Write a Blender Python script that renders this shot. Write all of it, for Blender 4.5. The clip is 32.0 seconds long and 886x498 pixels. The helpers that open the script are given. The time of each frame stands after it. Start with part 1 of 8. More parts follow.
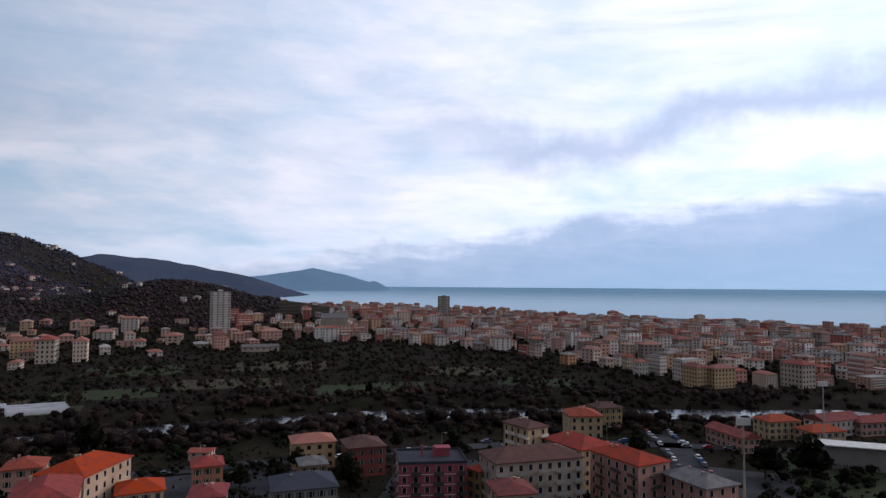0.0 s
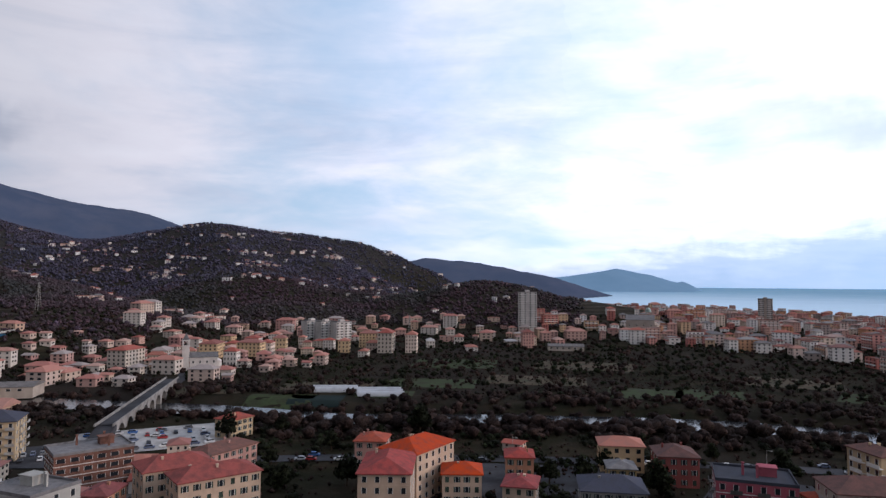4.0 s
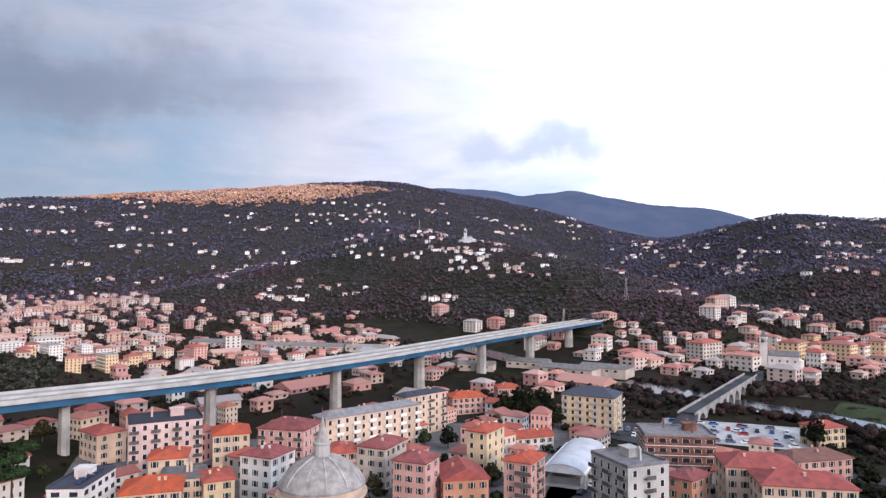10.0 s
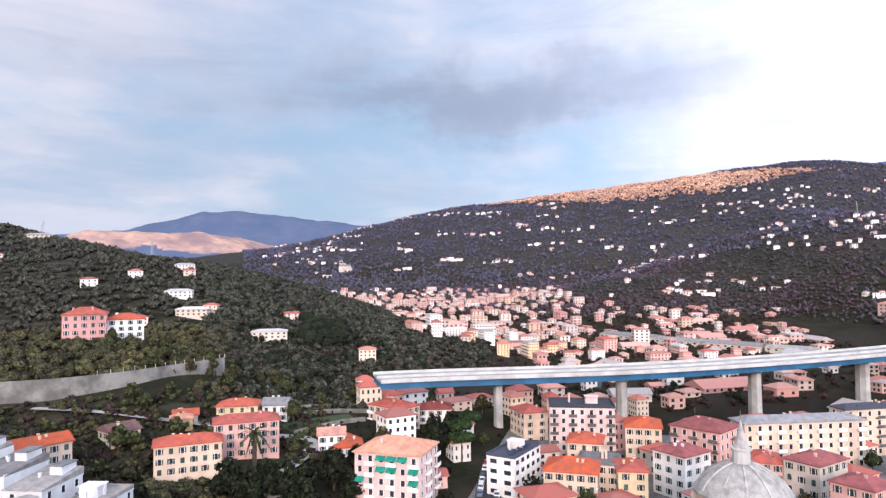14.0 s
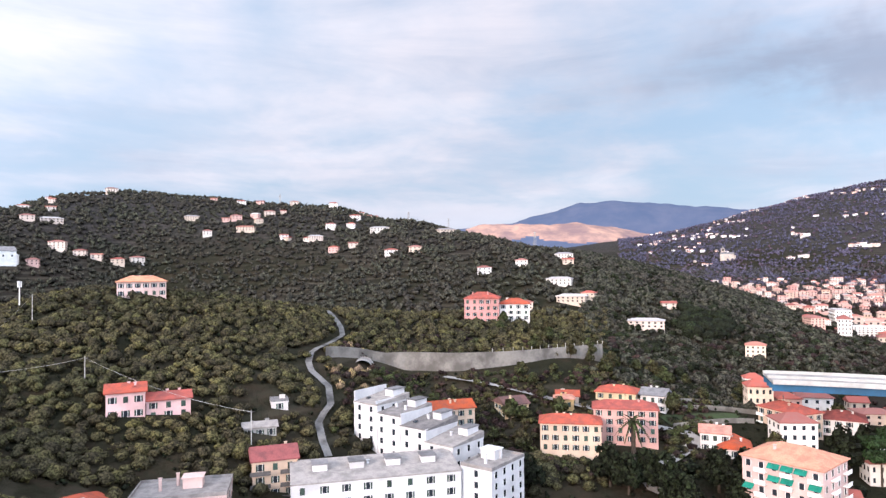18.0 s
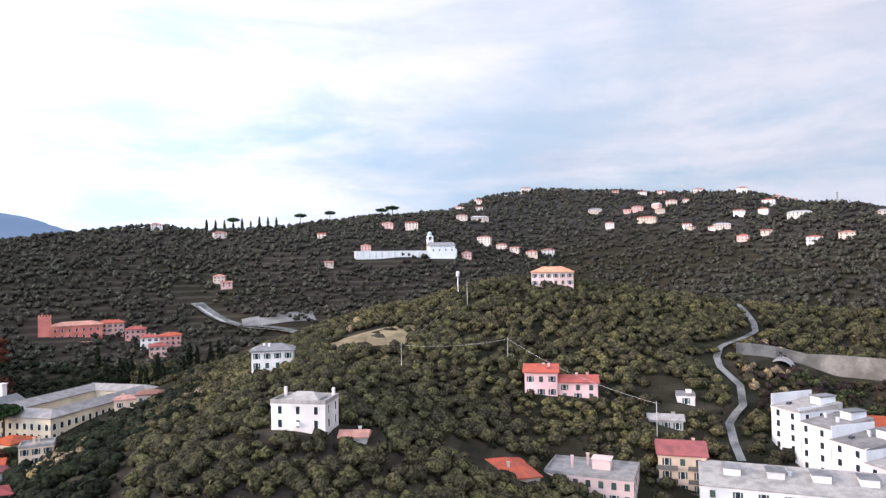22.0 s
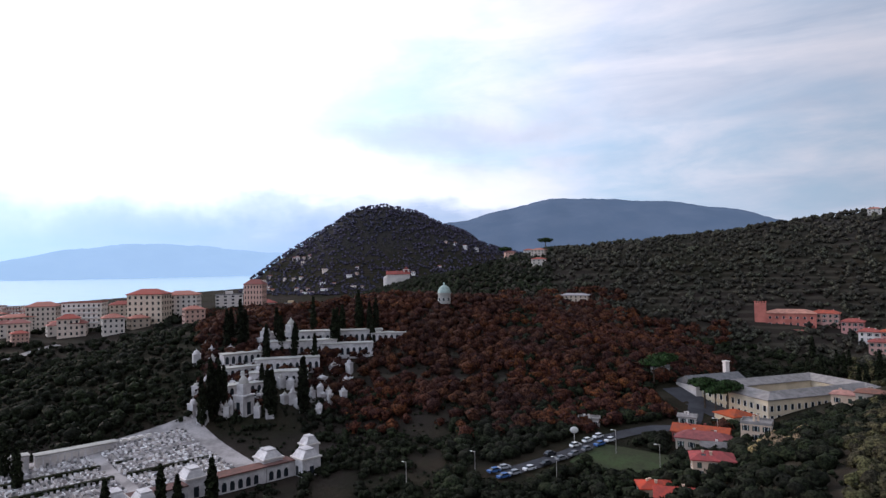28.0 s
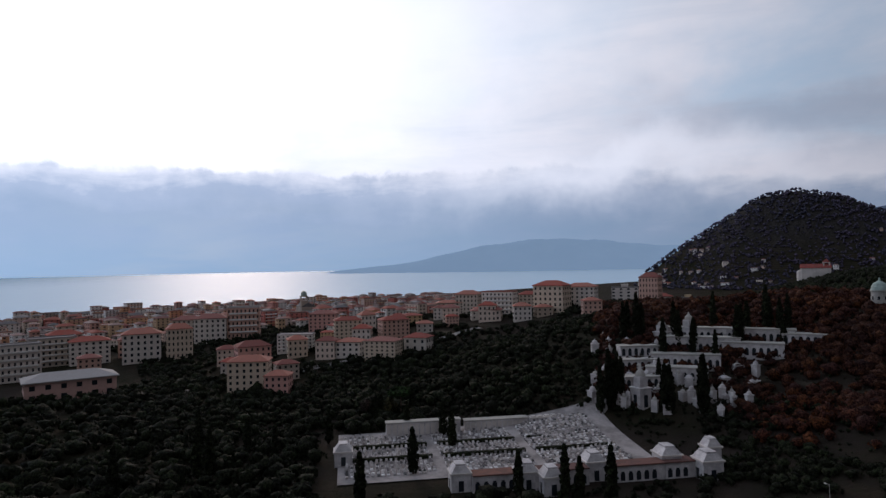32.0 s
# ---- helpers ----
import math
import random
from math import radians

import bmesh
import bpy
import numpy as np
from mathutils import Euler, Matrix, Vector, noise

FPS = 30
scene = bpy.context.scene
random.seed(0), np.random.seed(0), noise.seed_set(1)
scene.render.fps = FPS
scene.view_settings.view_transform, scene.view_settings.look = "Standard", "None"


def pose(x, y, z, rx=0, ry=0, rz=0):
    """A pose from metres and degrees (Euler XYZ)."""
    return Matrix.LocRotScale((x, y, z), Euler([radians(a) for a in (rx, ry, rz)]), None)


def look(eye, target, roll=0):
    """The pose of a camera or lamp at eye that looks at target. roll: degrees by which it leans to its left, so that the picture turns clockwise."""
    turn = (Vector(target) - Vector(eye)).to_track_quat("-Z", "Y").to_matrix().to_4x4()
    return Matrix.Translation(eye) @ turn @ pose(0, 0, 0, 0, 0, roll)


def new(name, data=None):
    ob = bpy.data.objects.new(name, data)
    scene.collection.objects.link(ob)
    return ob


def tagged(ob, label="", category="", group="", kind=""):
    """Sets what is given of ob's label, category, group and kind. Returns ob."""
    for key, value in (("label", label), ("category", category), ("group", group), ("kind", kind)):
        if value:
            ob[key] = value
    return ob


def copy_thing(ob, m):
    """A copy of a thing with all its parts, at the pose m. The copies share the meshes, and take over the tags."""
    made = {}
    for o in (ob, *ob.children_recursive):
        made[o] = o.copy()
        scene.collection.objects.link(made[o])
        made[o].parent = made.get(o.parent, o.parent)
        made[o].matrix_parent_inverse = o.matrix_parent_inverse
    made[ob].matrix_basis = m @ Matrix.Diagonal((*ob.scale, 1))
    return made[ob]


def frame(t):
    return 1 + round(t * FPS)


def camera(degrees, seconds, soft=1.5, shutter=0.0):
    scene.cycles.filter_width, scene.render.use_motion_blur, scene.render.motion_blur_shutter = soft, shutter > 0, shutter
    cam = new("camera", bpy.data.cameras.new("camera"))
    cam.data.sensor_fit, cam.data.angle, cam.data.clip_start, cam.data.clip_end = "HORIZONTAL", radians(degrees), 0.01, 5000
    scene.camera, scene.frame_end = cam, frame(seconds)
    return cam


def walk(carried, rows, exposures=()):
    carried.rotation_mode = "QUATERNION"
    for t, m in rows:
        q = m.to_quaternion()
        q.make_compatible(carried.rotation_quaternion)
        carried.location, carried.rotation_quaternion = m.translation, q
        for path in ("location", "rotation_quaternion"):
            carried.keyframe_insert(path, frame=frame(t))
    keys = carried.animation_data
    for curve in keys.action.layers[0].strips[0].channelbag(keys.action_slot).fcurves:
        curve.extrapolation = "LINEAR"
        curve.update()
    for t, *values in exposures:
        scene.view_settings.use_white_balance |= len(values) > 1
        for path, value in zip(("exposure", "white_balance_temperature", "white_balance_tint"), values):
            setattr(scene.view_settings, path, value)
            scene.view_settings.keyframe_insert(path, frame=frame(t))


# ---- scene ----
EYE = (0.0, 0.0, 68.0)


def aim(yaw, pitch, roll):
    """The drone hovers: only its heading, tilt and lean change."""
    return Matrix.Translation(EYE) @ pose(0, 0, 0, 0, 0, yaw) @ pose(0, 0, 0, 90 + pitch) @ pose(0, 0, 0, 0, 0, roll)


cam = camera(68.3, 32.0, soft=1.4)
walk(cam, [
    (0, aim(0.00, 3.13, 0.38)),
    (0.5, aim(2.47, 3.12, 0.47)),
    (1, aim(4.89, 3.10, 0.50)),
    (1.5, aim(7.54, 3.09, 0.48)),
    (2, aim(10.35, 3.07, 0.46)),
    (2.5, aim(14.43, 3.04, 0.42)),
    (4.5, aim(30.26, 3.00, 0.44)),
    (5, aim(34.83, 2.96, 0.48)),
    (5.5, aim(39.48, 2.92, 0.44)),
    (6, aim(44.05, 2.89, 0.36)),
    (6.5, aim(48.39, 2.84, 0.29)),
    (7, aim(52.08, 2.79, 0.28)),
    (7.5, aim(55.15, 2.70, 0.29)),
    (8, aim(57.75, 2.62, 0.24)),
    (8.5, aim(61.30, 2.55, 0.15)),
    (9, aim(65.15, 2.50, 0.09)),
    (9.5, aim(69.11, 2.46, 0.06)),
    (10, aim(73.44, 2.42, 0.01)),
    (10.5, aim(77.90, 2.38, -0.07)),
    (11, aim(82.76, 2.32, -0.12)),
    (11.5, aim(87.33, 2.27, -0.15)),
    (12, aim(91.96, 2.23, -0.18)),
    (12.5, aim(94.97, 2.19, -0.24)),
    (13, aim(99.23, 2.17, -0.33)),
    (13.5, aim(103.59, 2.14, -0.45)),
    (14, aim(107.95, 2.11, -0.60)),
    (14.5, aim(112.15, 1.98, -0.68)),
    (16.5, aim(128.16, 1.76, -0.63)),
    (17, aim(131.63, 1.60, -0.59)),
    (17.5, aim(136.03, 1.54, -0.62)),
    (18, aim(140.01, 1.48, -0.68)),
    (18.5, aim(144.05, 1.44, -0.74)),
    (19, aim(148.18, 1.39, -0.81)),
    (19.5, aim(152.36, 1.35, -0.84)),
    (20, aim(156.54, 1.32, -0.85)),
    (20.5, aim(160.47, 1.29, -0.89)),
    (21, aim(165.33, 1.25, -0.92)),
    (21.5, aim(169.21, 1.23, -0.99)),
    (22, aim(174.22, 1.22, -1.09)),
    (22.5, aim(178.97, 1.22, -1.14)),
    (23, aim(183.72, 1.21, -1.15)),
    (23.5, aim(188.46, 1.21, -1.15)),
    (24, aim(193.19, 1.23, -1.18)),
    (24.5, aim(197.96, 1.27, -1.23)),
    (25, aim(202.75, 1.32, -1.30)),
    (25.5, aim(207.82, 1.36, -1.30)),
    (27.5, aim(226.66, 1.39, -1.20)),
    (28, aim(231.42, 1.42, -1.11)),
    (28.5, aim(235.62, 1.44, -1.06)),
    (29, aim(239.93, 1.45, -1.03)),
    (29.5, aim(244.08, 1.46, -1.07)),
    (30, aim(248.58, 1.47, -1.13)),
    (30.5, aim(252.34, 1.47, -1.10)),
    (31, aim(257.15, 1.47, -1.05)),
    (31.5, aim(260.90, 1.47, -1.07)),
    (32, aim(265.05, 1.50, -1.19)),
], exposures=[(0, -1.4, 6050, 14), (2.5, -1.2, 6050, 14), (6, -0.62, 5900, 14), (10, 0.05, 5800, 14), (13, 0.5, 5820, 14), (16.5, 0.7, 5950, 14), (19, 0.75, 6050, 14), (23, 0.66, 6000, 14), (25.5, 0.42, 5980, 14), (28, -0.4, 5980, 14), (30, -0.8, 6050, 14), (32, -1.6, 6050, 14)])

# ---- sky and sun ----
SUN_AZ, SUN_EL = 283.0, 17.0


def heading(az, d=1.0):
    """A place on the plan: degrees to the left of +y, and metres from the middle."""
    return (-math.sin(radians(az)) * d, math.cos(radians(az)) * d)


class Nodes:
    """A short way to write node trees."""

    def __init__(self, tree):
        self.tree = tree
        tree.nodes.clear()

    def add(self, kind, ins=()):
        n = self.tree.nodes.new(kind)
        for k, v in dict(ins).items():
            self.put(n.inputs[k], v)
        return n

    def put(self, socket, v):
        if isinstance(v, bpy.types.NodeSocket):
            self.tree.links.new(v, socket)
        elif isinstance(v, bpy.types.Node):
            self.tree.links.new(v.outputs[0], socket)
        else:
            socket.default_value = v

    def math(self, op, a, b=0.0, c=0.0, clamp=False):
        n = self.add("ShaderNodeMath", {0: a, 1: b, 2: c})
        n.operation, n.use_clamp = op, clamp
        return n.outputs[0]

    def mix(self, f, a, b, kind="MIX"):
        n = self.add("ShaderNodeMix")
        n.data_type, n.blend_type = "RGBA", kind
        for i, v in ((0, f), (6, a), (7, b)):
            self.put(n.inputs[i], v)
        return n.outputs[2]

    def ramp(self, f, stops):
        n = self.add("ShaderNodeValToRGB", {0: f})
        while len(n.color_ramp.elements) < len(stops):
            n.color_ramp.elements.new(0.5)
        for e, (p, c) in zip(n.color_ramp.elements, stops):
            e.position, e.color = p, (*c, 1) if len(c) == 3 else c
        return n.outputs[0]

    def step(self, f, lo, hi):
        n = self.add("ShaderNodeMapRange", {0: f, 1: lo, 2: hi})
        n.interpolation_type = "SMOOTHSTEP"
        return n.outputs[0]

    def noise(self, vec, scale, detail=4.0, rough=0.55, distortion=0.0):
        return self.add("ShaderNodeTexNoise", {"Vector": vec, "Scale": scale, "Detail": detail, "Roughness": rough,
                                               "Distortion": distortion}).outputs[0]


def make_sky():
    world = bpy.data.worlds.new("sky")
    scene.world = world
    world.use_nodes = True
    n = Nodes(world.node_tree)
    way = n.add("ShaderNodeTexCoord").outputs["Generated"]
    xyz = n.add("ShaderNodeSeparateXYZ", {0: way})
    x, y, z = xyz.outputs
    clear = n.add("ShaderNodeTexSky")
    clear.sky_type, clear.sun_disc, clear.sun_elevation, clear.sun_rotation = "NISHITA", False, radians(SUN_EL), radians(-SUN_AZ)
    clear.air_density, clear.dust_density = 1.2, 1.5
    blue = n.mix(1.0, clear.outputs[0], (0.115, 0.115, 0.115, 1), "MULTIPLY")
    blue = n.mix(0.75, blue, (0.60, 0.78, 0.97, 1))
    # the deck of cloud, seen in perspective
    up = n.math("ADD", n.math("MAXIMUM", z, 0.0), 0.18)
    flat = n.add("ShaderNodeCombineXYZ", {0: n.math("DIVIDE", x, up), 1: n.math("DIVIDE", y, up), 2: 0.0}).outputs[0]
    deck = n.noise(flat, 0.55, 6.0, 0.52, 0.6)
    fine = n.noise(flat, 2.1, 5.0, 0.6, 0.3)
    cover = n.math("ADD", n.math("MULTIPLY", deck, 0.7), n.math("MULTIPLY", fine, 0.3))
    level = n.noise(n.add("ShaderNodeMapping", {0: way, 3: (1.5, 1.5, 9.0)}).outputs[0], 1.7, 6.0, 0.6, 0.5)
    shade = n.math("MULTIPLY_ADD", level, 0.55, n.math("MULTIPLY", n.noise(flat, 0.9, 5.0, 0.55, 0.4), 0.45))

    warp = n.add("ShaderNodeTexNoise", {"Vector": way, "Scale": 4.0, "Detail": 5.0, "Roughness": 0.6}).outputs["Color"]
    shift = n.add("ShaderNodeVectorMath", {0: warp, 1: (0.5, 0.5, 0.5)})
    shift.operation = "SUBTRACT"
    bent = n.add("ShaderNodeVectorMath", {0: shift, 1: (0.34, 0.34, 0.22), 2: way})
    bent.operation = "MULTIPLY_ADD"
    bx, by, bz = n.add("ShaderNodeSeparateXYZ", {0: bent}).outputs

    def lobe(az, el, wide, tall):
        """1 towards a heading, falling off by degrees across and up."""
        gx, gy = heading(az)
        across = n.math("SUBTRACT", n.math("MULTIPLY", bx, -gy), n.math("MULTIPLY", by, -gx))
        front = n.math("GREATER_THAN", n.math("ADD", n.math("MULTIPLY", bx, gx), n.math("MULTIPLY", by, gy)), 0.0)
        a = n.math("DIVIDE", across, math.sin(radians(wide)))
        b = n.math("DIVIDE", n.math("SUBTRACT", bz, math.sin(radians(el))), math.sin(radians(tall)))
        r = n.math("ADD", n.math("MULTIPLY", a, a), n.math("MULTIPLY", b, b))
        return n.math("MULTIPLY", n.math("EXPONENT", n.math("MULTIPLY", r, -1.0)), front)

    glow = n.math("ADD", lobe(284, 21, 30, 13), n.math("ADD", n.math("MULTIPLY", lobe(68, 15, 9, 6), 0.22), n.math("MULTIPLY", lobe(166, 17, 20, 8), 0.2)))
    dark = n.math("ADD", n.math("MULTIPLY", lobe(105, 15.5, 23, 4.0), 0.8), n.math("MULTIPLY", lobe(66, 10.8, 9, 1.9), 0.75))
    dark = n.math("ADD", dark, n.math("MULTIPLY", lobe(236, 10, 20, 4), 0.6))
    white = n.ramp(shade, [(0.32, (0.56, 0.63, 0.75)), (0.44, (0.82, 0.83, 0.90)), (0.54, (1.01, 0.96, 0.985)), (0.7, (1.13, 1.08, 1.09))])
    body = n.mix(n.step(cover, 0.34, 0.58), blue, white)
    body = n.mix(n.math("MULTIPLY", n.step(n.math("ADD", dark, n.math("ADD", n.math("MULTIPLY_ADD", level, 1.7, -0.85), n.math("MULTIPLY_ADD", fine, 0.8, -0.4))), 0.12, 0.75), n.math("MULTIPLY_ADD", dark, 1.0, 0.05, clamp=True), clamp=True), body, (0.42, 0.47, 0.58, 1))
    body = n.mix(n.math("MULTIPLY", glow, n.math("MULTIPLY_ADD", deck, 1.2, 0.5), clamp=True), body, (1.35, 1.33, 1.32, 1))
    # bank of grey cloud low over the sea, with a ragged top
    edge = n.noise(way, 7.0, 6.0, 0.6)
    gx, gy = heading(290)
    seaward = n.math("ADD", n.math("MULTIPLY", x, gx), n.math("MULTIPLY", y, gy))
    top = n.math("ADD", n.add("ShaderNodeMapRange", {0: seaward, 1: -0.12, 2: 0.8, 3: 0.005, 4: 0.145}).outputs[0], n.math("ADD", n.math("MULTIPLY", n.math("SUBTRACT", edge, 0.5), 0.06), n.math("MULTIPLY", n.math("SUBTRACT", n.noise(way, 26.0, 4.0, 0.55), 0.5), 0.026)))
    bank = n.step(n.math("SUBTRACT", top, z), -0.003, 0.008)
    tone = n.ramp(n.math("ADD", n.math("MULTIPLY", n.math("SUBTRACT", top, z), -6.0), n.math("MULTIPLY_ADD", fine, 0.5, 0.6)),
                  [(0.0, (0.22, 0.35, 0.50)), (0.42, (0.28, 0.38, 0.53)), (0.66, (0.40, 0.48, 0.62)), (0.9, (0.95, 0.94, 0.98))])
    body = n.mix(n.math("MULTIPLY", bank, 0.92), body, tone)
    body = n.mix(n.math("MULTIPLY", lobe(249, 7.5, 13, 2.6), 0.75, clamp=True), body, (1.25, 1.23, 1.27, 1))
    # a long slanting streak of grey above the bank
    off = n.math("SUBTRACT", bz, n.math("MULTIPLY_ADD", bx, 0.085, 0.203))
    off = n.math("DIVIDE", off, 0.030)
    streak = n.math("MULTIPLY", n.math("EXPONENT", n.math("MULTIPLY", n.math("MULTIPLY", off, off), -1.0)), n.math("MULTIPLY", n.step(bx, -0.12, 0.15), n.step(y, 0.55, 0.75)))
    body = n.mix(n.math("MULTIPLY", streak, 0.8), body, (0.46, 0.52, 0.66, 1))
    # pale haze along the skyline
    low = n.math("SUBTRACT", 1.0, n.step(z, 0.0, 0.15))
    body = n.mix(n.math("MULTIPLY", low, n.math("MULTIPLY_ADD", bank, -0.35, 0.5)), body, (0.62, 0.78, 0.95, 1))
    # brighter on the side of the veiled sun and the sea
    gx, gy = heading(318)
    near = n.math("POWER", n.math("MULTIPLY_ADD", n.math("ADD", n.math("MULTIPLY", x, gx), n.math("MULTIPLY", y, gy)), 0.5, 0.5, clamp=True), 1.5)
    body = n.mix(1.0, body, n.add("ShaderNodeCombineColor", {i: n.math("MULTIPLY_ADD", near, k, 0.52) for i, k in ((0, 2.65), (1, 2.75), (2, 2.85))}), "MULTIPLY")
    body = n.mix(n.step(z, -0.03, -0.004), (0.10, 0.13, 0.15, 1), body)
    back = n.add("ShaderNodeBackground", {0: body, 1: 1.0})
    n.add("ShaderNodeOutputWorld", {0: back})


make_sky()
sun = new("sun", bpy.data.lights.new("sun", "SUN"))
sun.data.energy, sun.data.angle, sun.data.color = 2.6, radians(12), (1.0, 0.76, 0.58)
sx, sy = heading(SUN_AZ, 1000)
sun.matrix_world = look((sx, sy, 1000 * math.tan(radians(SUN_EL))), (0, 0, 0))

# ---- materials ----


def surface(name, base, rough=0.8, metal=0.0, vary=0.25, size=1.0, fine=0.08, bump=0.0, tint=None, by="", spec=0.08):
    """A procedural surface: base colour with stains at two scales. by: 'thing' or 'piece' shifts each one's tone."""
    m = bpy.data.materials.new(name)
    m.use_nodes = True
    n = Nodes(m.node_tree)
    place = n.add("ShaderNodeNewGeometry")
    pos = place.outputs["Position"]
    big = n.noise(pos, 0.35 / size, 4.0, 0.6)
    small = n.noise(pos, 3.0 / size, 5.0, 0.65)
    other = tint or tuple(c * (1 - vary * 1.6) for c in base)
    col = n.mix(n.step(big, 0.35, 0.68), (*base, 1), (*other, 1))
    col = n.mix(n.math("MULTIPLY", n.step(small, 0.4, 0.75), vary), col, (*[c * 0.45 for c in base], 1))
    if by:
        r = n.add("ShaderNodeObjectInfo").outputs["Random"] if by == "thing" else place.outputs["Random Per Island"]
        span, least = {"thing": (0.55, 0.7), "piece": (1.45, 0.15), "far": (0.6, 0.7)}[by]
        hsv = n.add("ShaderNodeHueSaturation", {"Hue": n.math("MULTIPLY_ADD", r, 0.02, 0.49), "Saturation": n.math("MULTIPLY_ADD", r, 0.3, 0.85),
                                                "Value": n.math("MULTIPLY_ADD", r, span, least), "Color": col})
        col = hsv.outputs[0]
    p = n.add("ShaderNodeBsdfPrincipled", {"Base Color": col, "Metallic": metal, "Specular IOR Level": spec,
                                           "Roughness": n.math("MULTIPLY_ADD", small, 0.2, rough - 0.1, clamp=True)})
    if bump:
        n.put(p.inputs["Normal"], n.add("ShaderNodeBump", {"Strength": bump, "Distance": 0.3 * size, "Height": small}))
    n.add("ShaderNodeOutputMaterial", {0: p})
    return m


def ramped(name, stops, rough=0.85, vary=0.2, by="thing"):
    """A surface whose colour each object draws from a small palette."""
    m = bpy.data.materials.new(name)
    m.use_nodes = True
    n = Nodes(m.node_tree)
    place = n.add("ShaderNodeNewGeometry")
    pos = place.outputs["Position"]
    r = n.add("ShaderNodeObjectInfo").outputs["Random"] if by == "thing" else place.outputs["Random Per Island"]
    ramp = n.add("ShaderNodeValToRGB", {0: r})
    ramp.color_ramp.interpolation = "CONSTANT"
    while len(ramp.color_ramp.elements) < len(stops):
        ramp.color_ramp.elements.new(0.5)
    for i, (e, c) in enumerate(zip(ramp.color_ramp.elements, stops)):
        e.position, e.color = i / len(stops), (*c, 1)
    dirt = n.math("MULTIPLY", n.step(n.noise(pos, 0.5, 5.0, 0.65), 0.4, 0.75), vary)
    col = n.mix(dirt, ramp.outputs[0], (0.16, 0.13, 0.11, 1))
    p = n.add("ShaderNodeBsdfPrincipled", {"Base Color": col, "Roughness": rough, "Specular IOR Level": 0.1})
    n.add("ShaderNodeOutputMaterial", {0: p})
    return m


WALLS = {k: surface("plaster_" + k, tuple(0.86 * q for q in c) if k != "whitew" else c, 0.85, vary=0.16, size=3.0) for k, c in dict(
    cream=(0.62, 0.46, 0.34), white=(0.70, 0.64, 0.59), whitew=(0.54, 0.52, 0.51), yellow=(0.60, 0.46, 0.29), ochre=(0.47, 0.33, 0.16),
    orange=(0.50, 0.25, 0.16), pink=(0.57, 0.33, 0.28), palepink=(0.64, 0.46, 0.41), magenta=(0.42, 0.11, 0.14), redwall=(0.30, 0.09, 0.08),
    grey=(0.34, 0.32, 0.30), beige=(0.50, 0.42, 0.35), stone=(0.46, 0.44, 0.40), pinkw=(0.68, 0.44, 0.42), pinkred=(0.54, 0.27, 0.24)).items()}
WALLS["brick"] = surface("brown_brick", (0.20, 0.10, 0.075), 0.85, vary=0.3, size=1.0)
ROOFS = {k: surface("roof_" + k, c, 0.85, vary=0.5, size=0.8, tint=tuple(q * 0.55 + 0.02 for q in c), by="thing") for k, c in dict(
    red=(0.33, 0.082, 0.062), redpale=(0.48, 0.23, 0.165), redbrown=(0.28, 0.07, 0.05), brown=(0.17, 0.085, 0.07), slate=(0.055, 0.058, 0.075),
    grey=(0.19, 0.18, 0.18), white=(0.25, 0.225, 0.21), dome=(0.38, 0.345, 0.31), scarlet=(0.37, 0.066, 0.052)).items()}
GLASS = surface("window_glass", (0.02, 0.024, 0.03), 0.15, vary=0.1, spec=0.5)
SHUTTER = surface("shutter_paint", (0.05, 0.075, 0.06), 0.7, vary=0.3, by="thing")
FRAME = surface("white_frame", (0.7, 0.68, 0.64), 0.6, vary=0.1)
RAIL = surface("rail_paint", (0.10, 0.09, 0.085), 0.6)
CONCRETE = surface("concrete", (0.40, 0.38, 0.35), 0.9, vary=0.22, size=3.0, bump=0.2)
ASPHALT = surface("asphalt", (0.058, 0.057, 0.062), 0.9, vary=0.25, size=4.0)
PALE_ROAD = surface("pale_paving", (0.30, 0.28, 0.26), 0.9, vary=0.25, size=4.0)
BLUE_STEEL = surface("blue_steel", (0.014, 0.085, 0.17), 0.5, vary=0.25, size=4.0, spec=0.4)


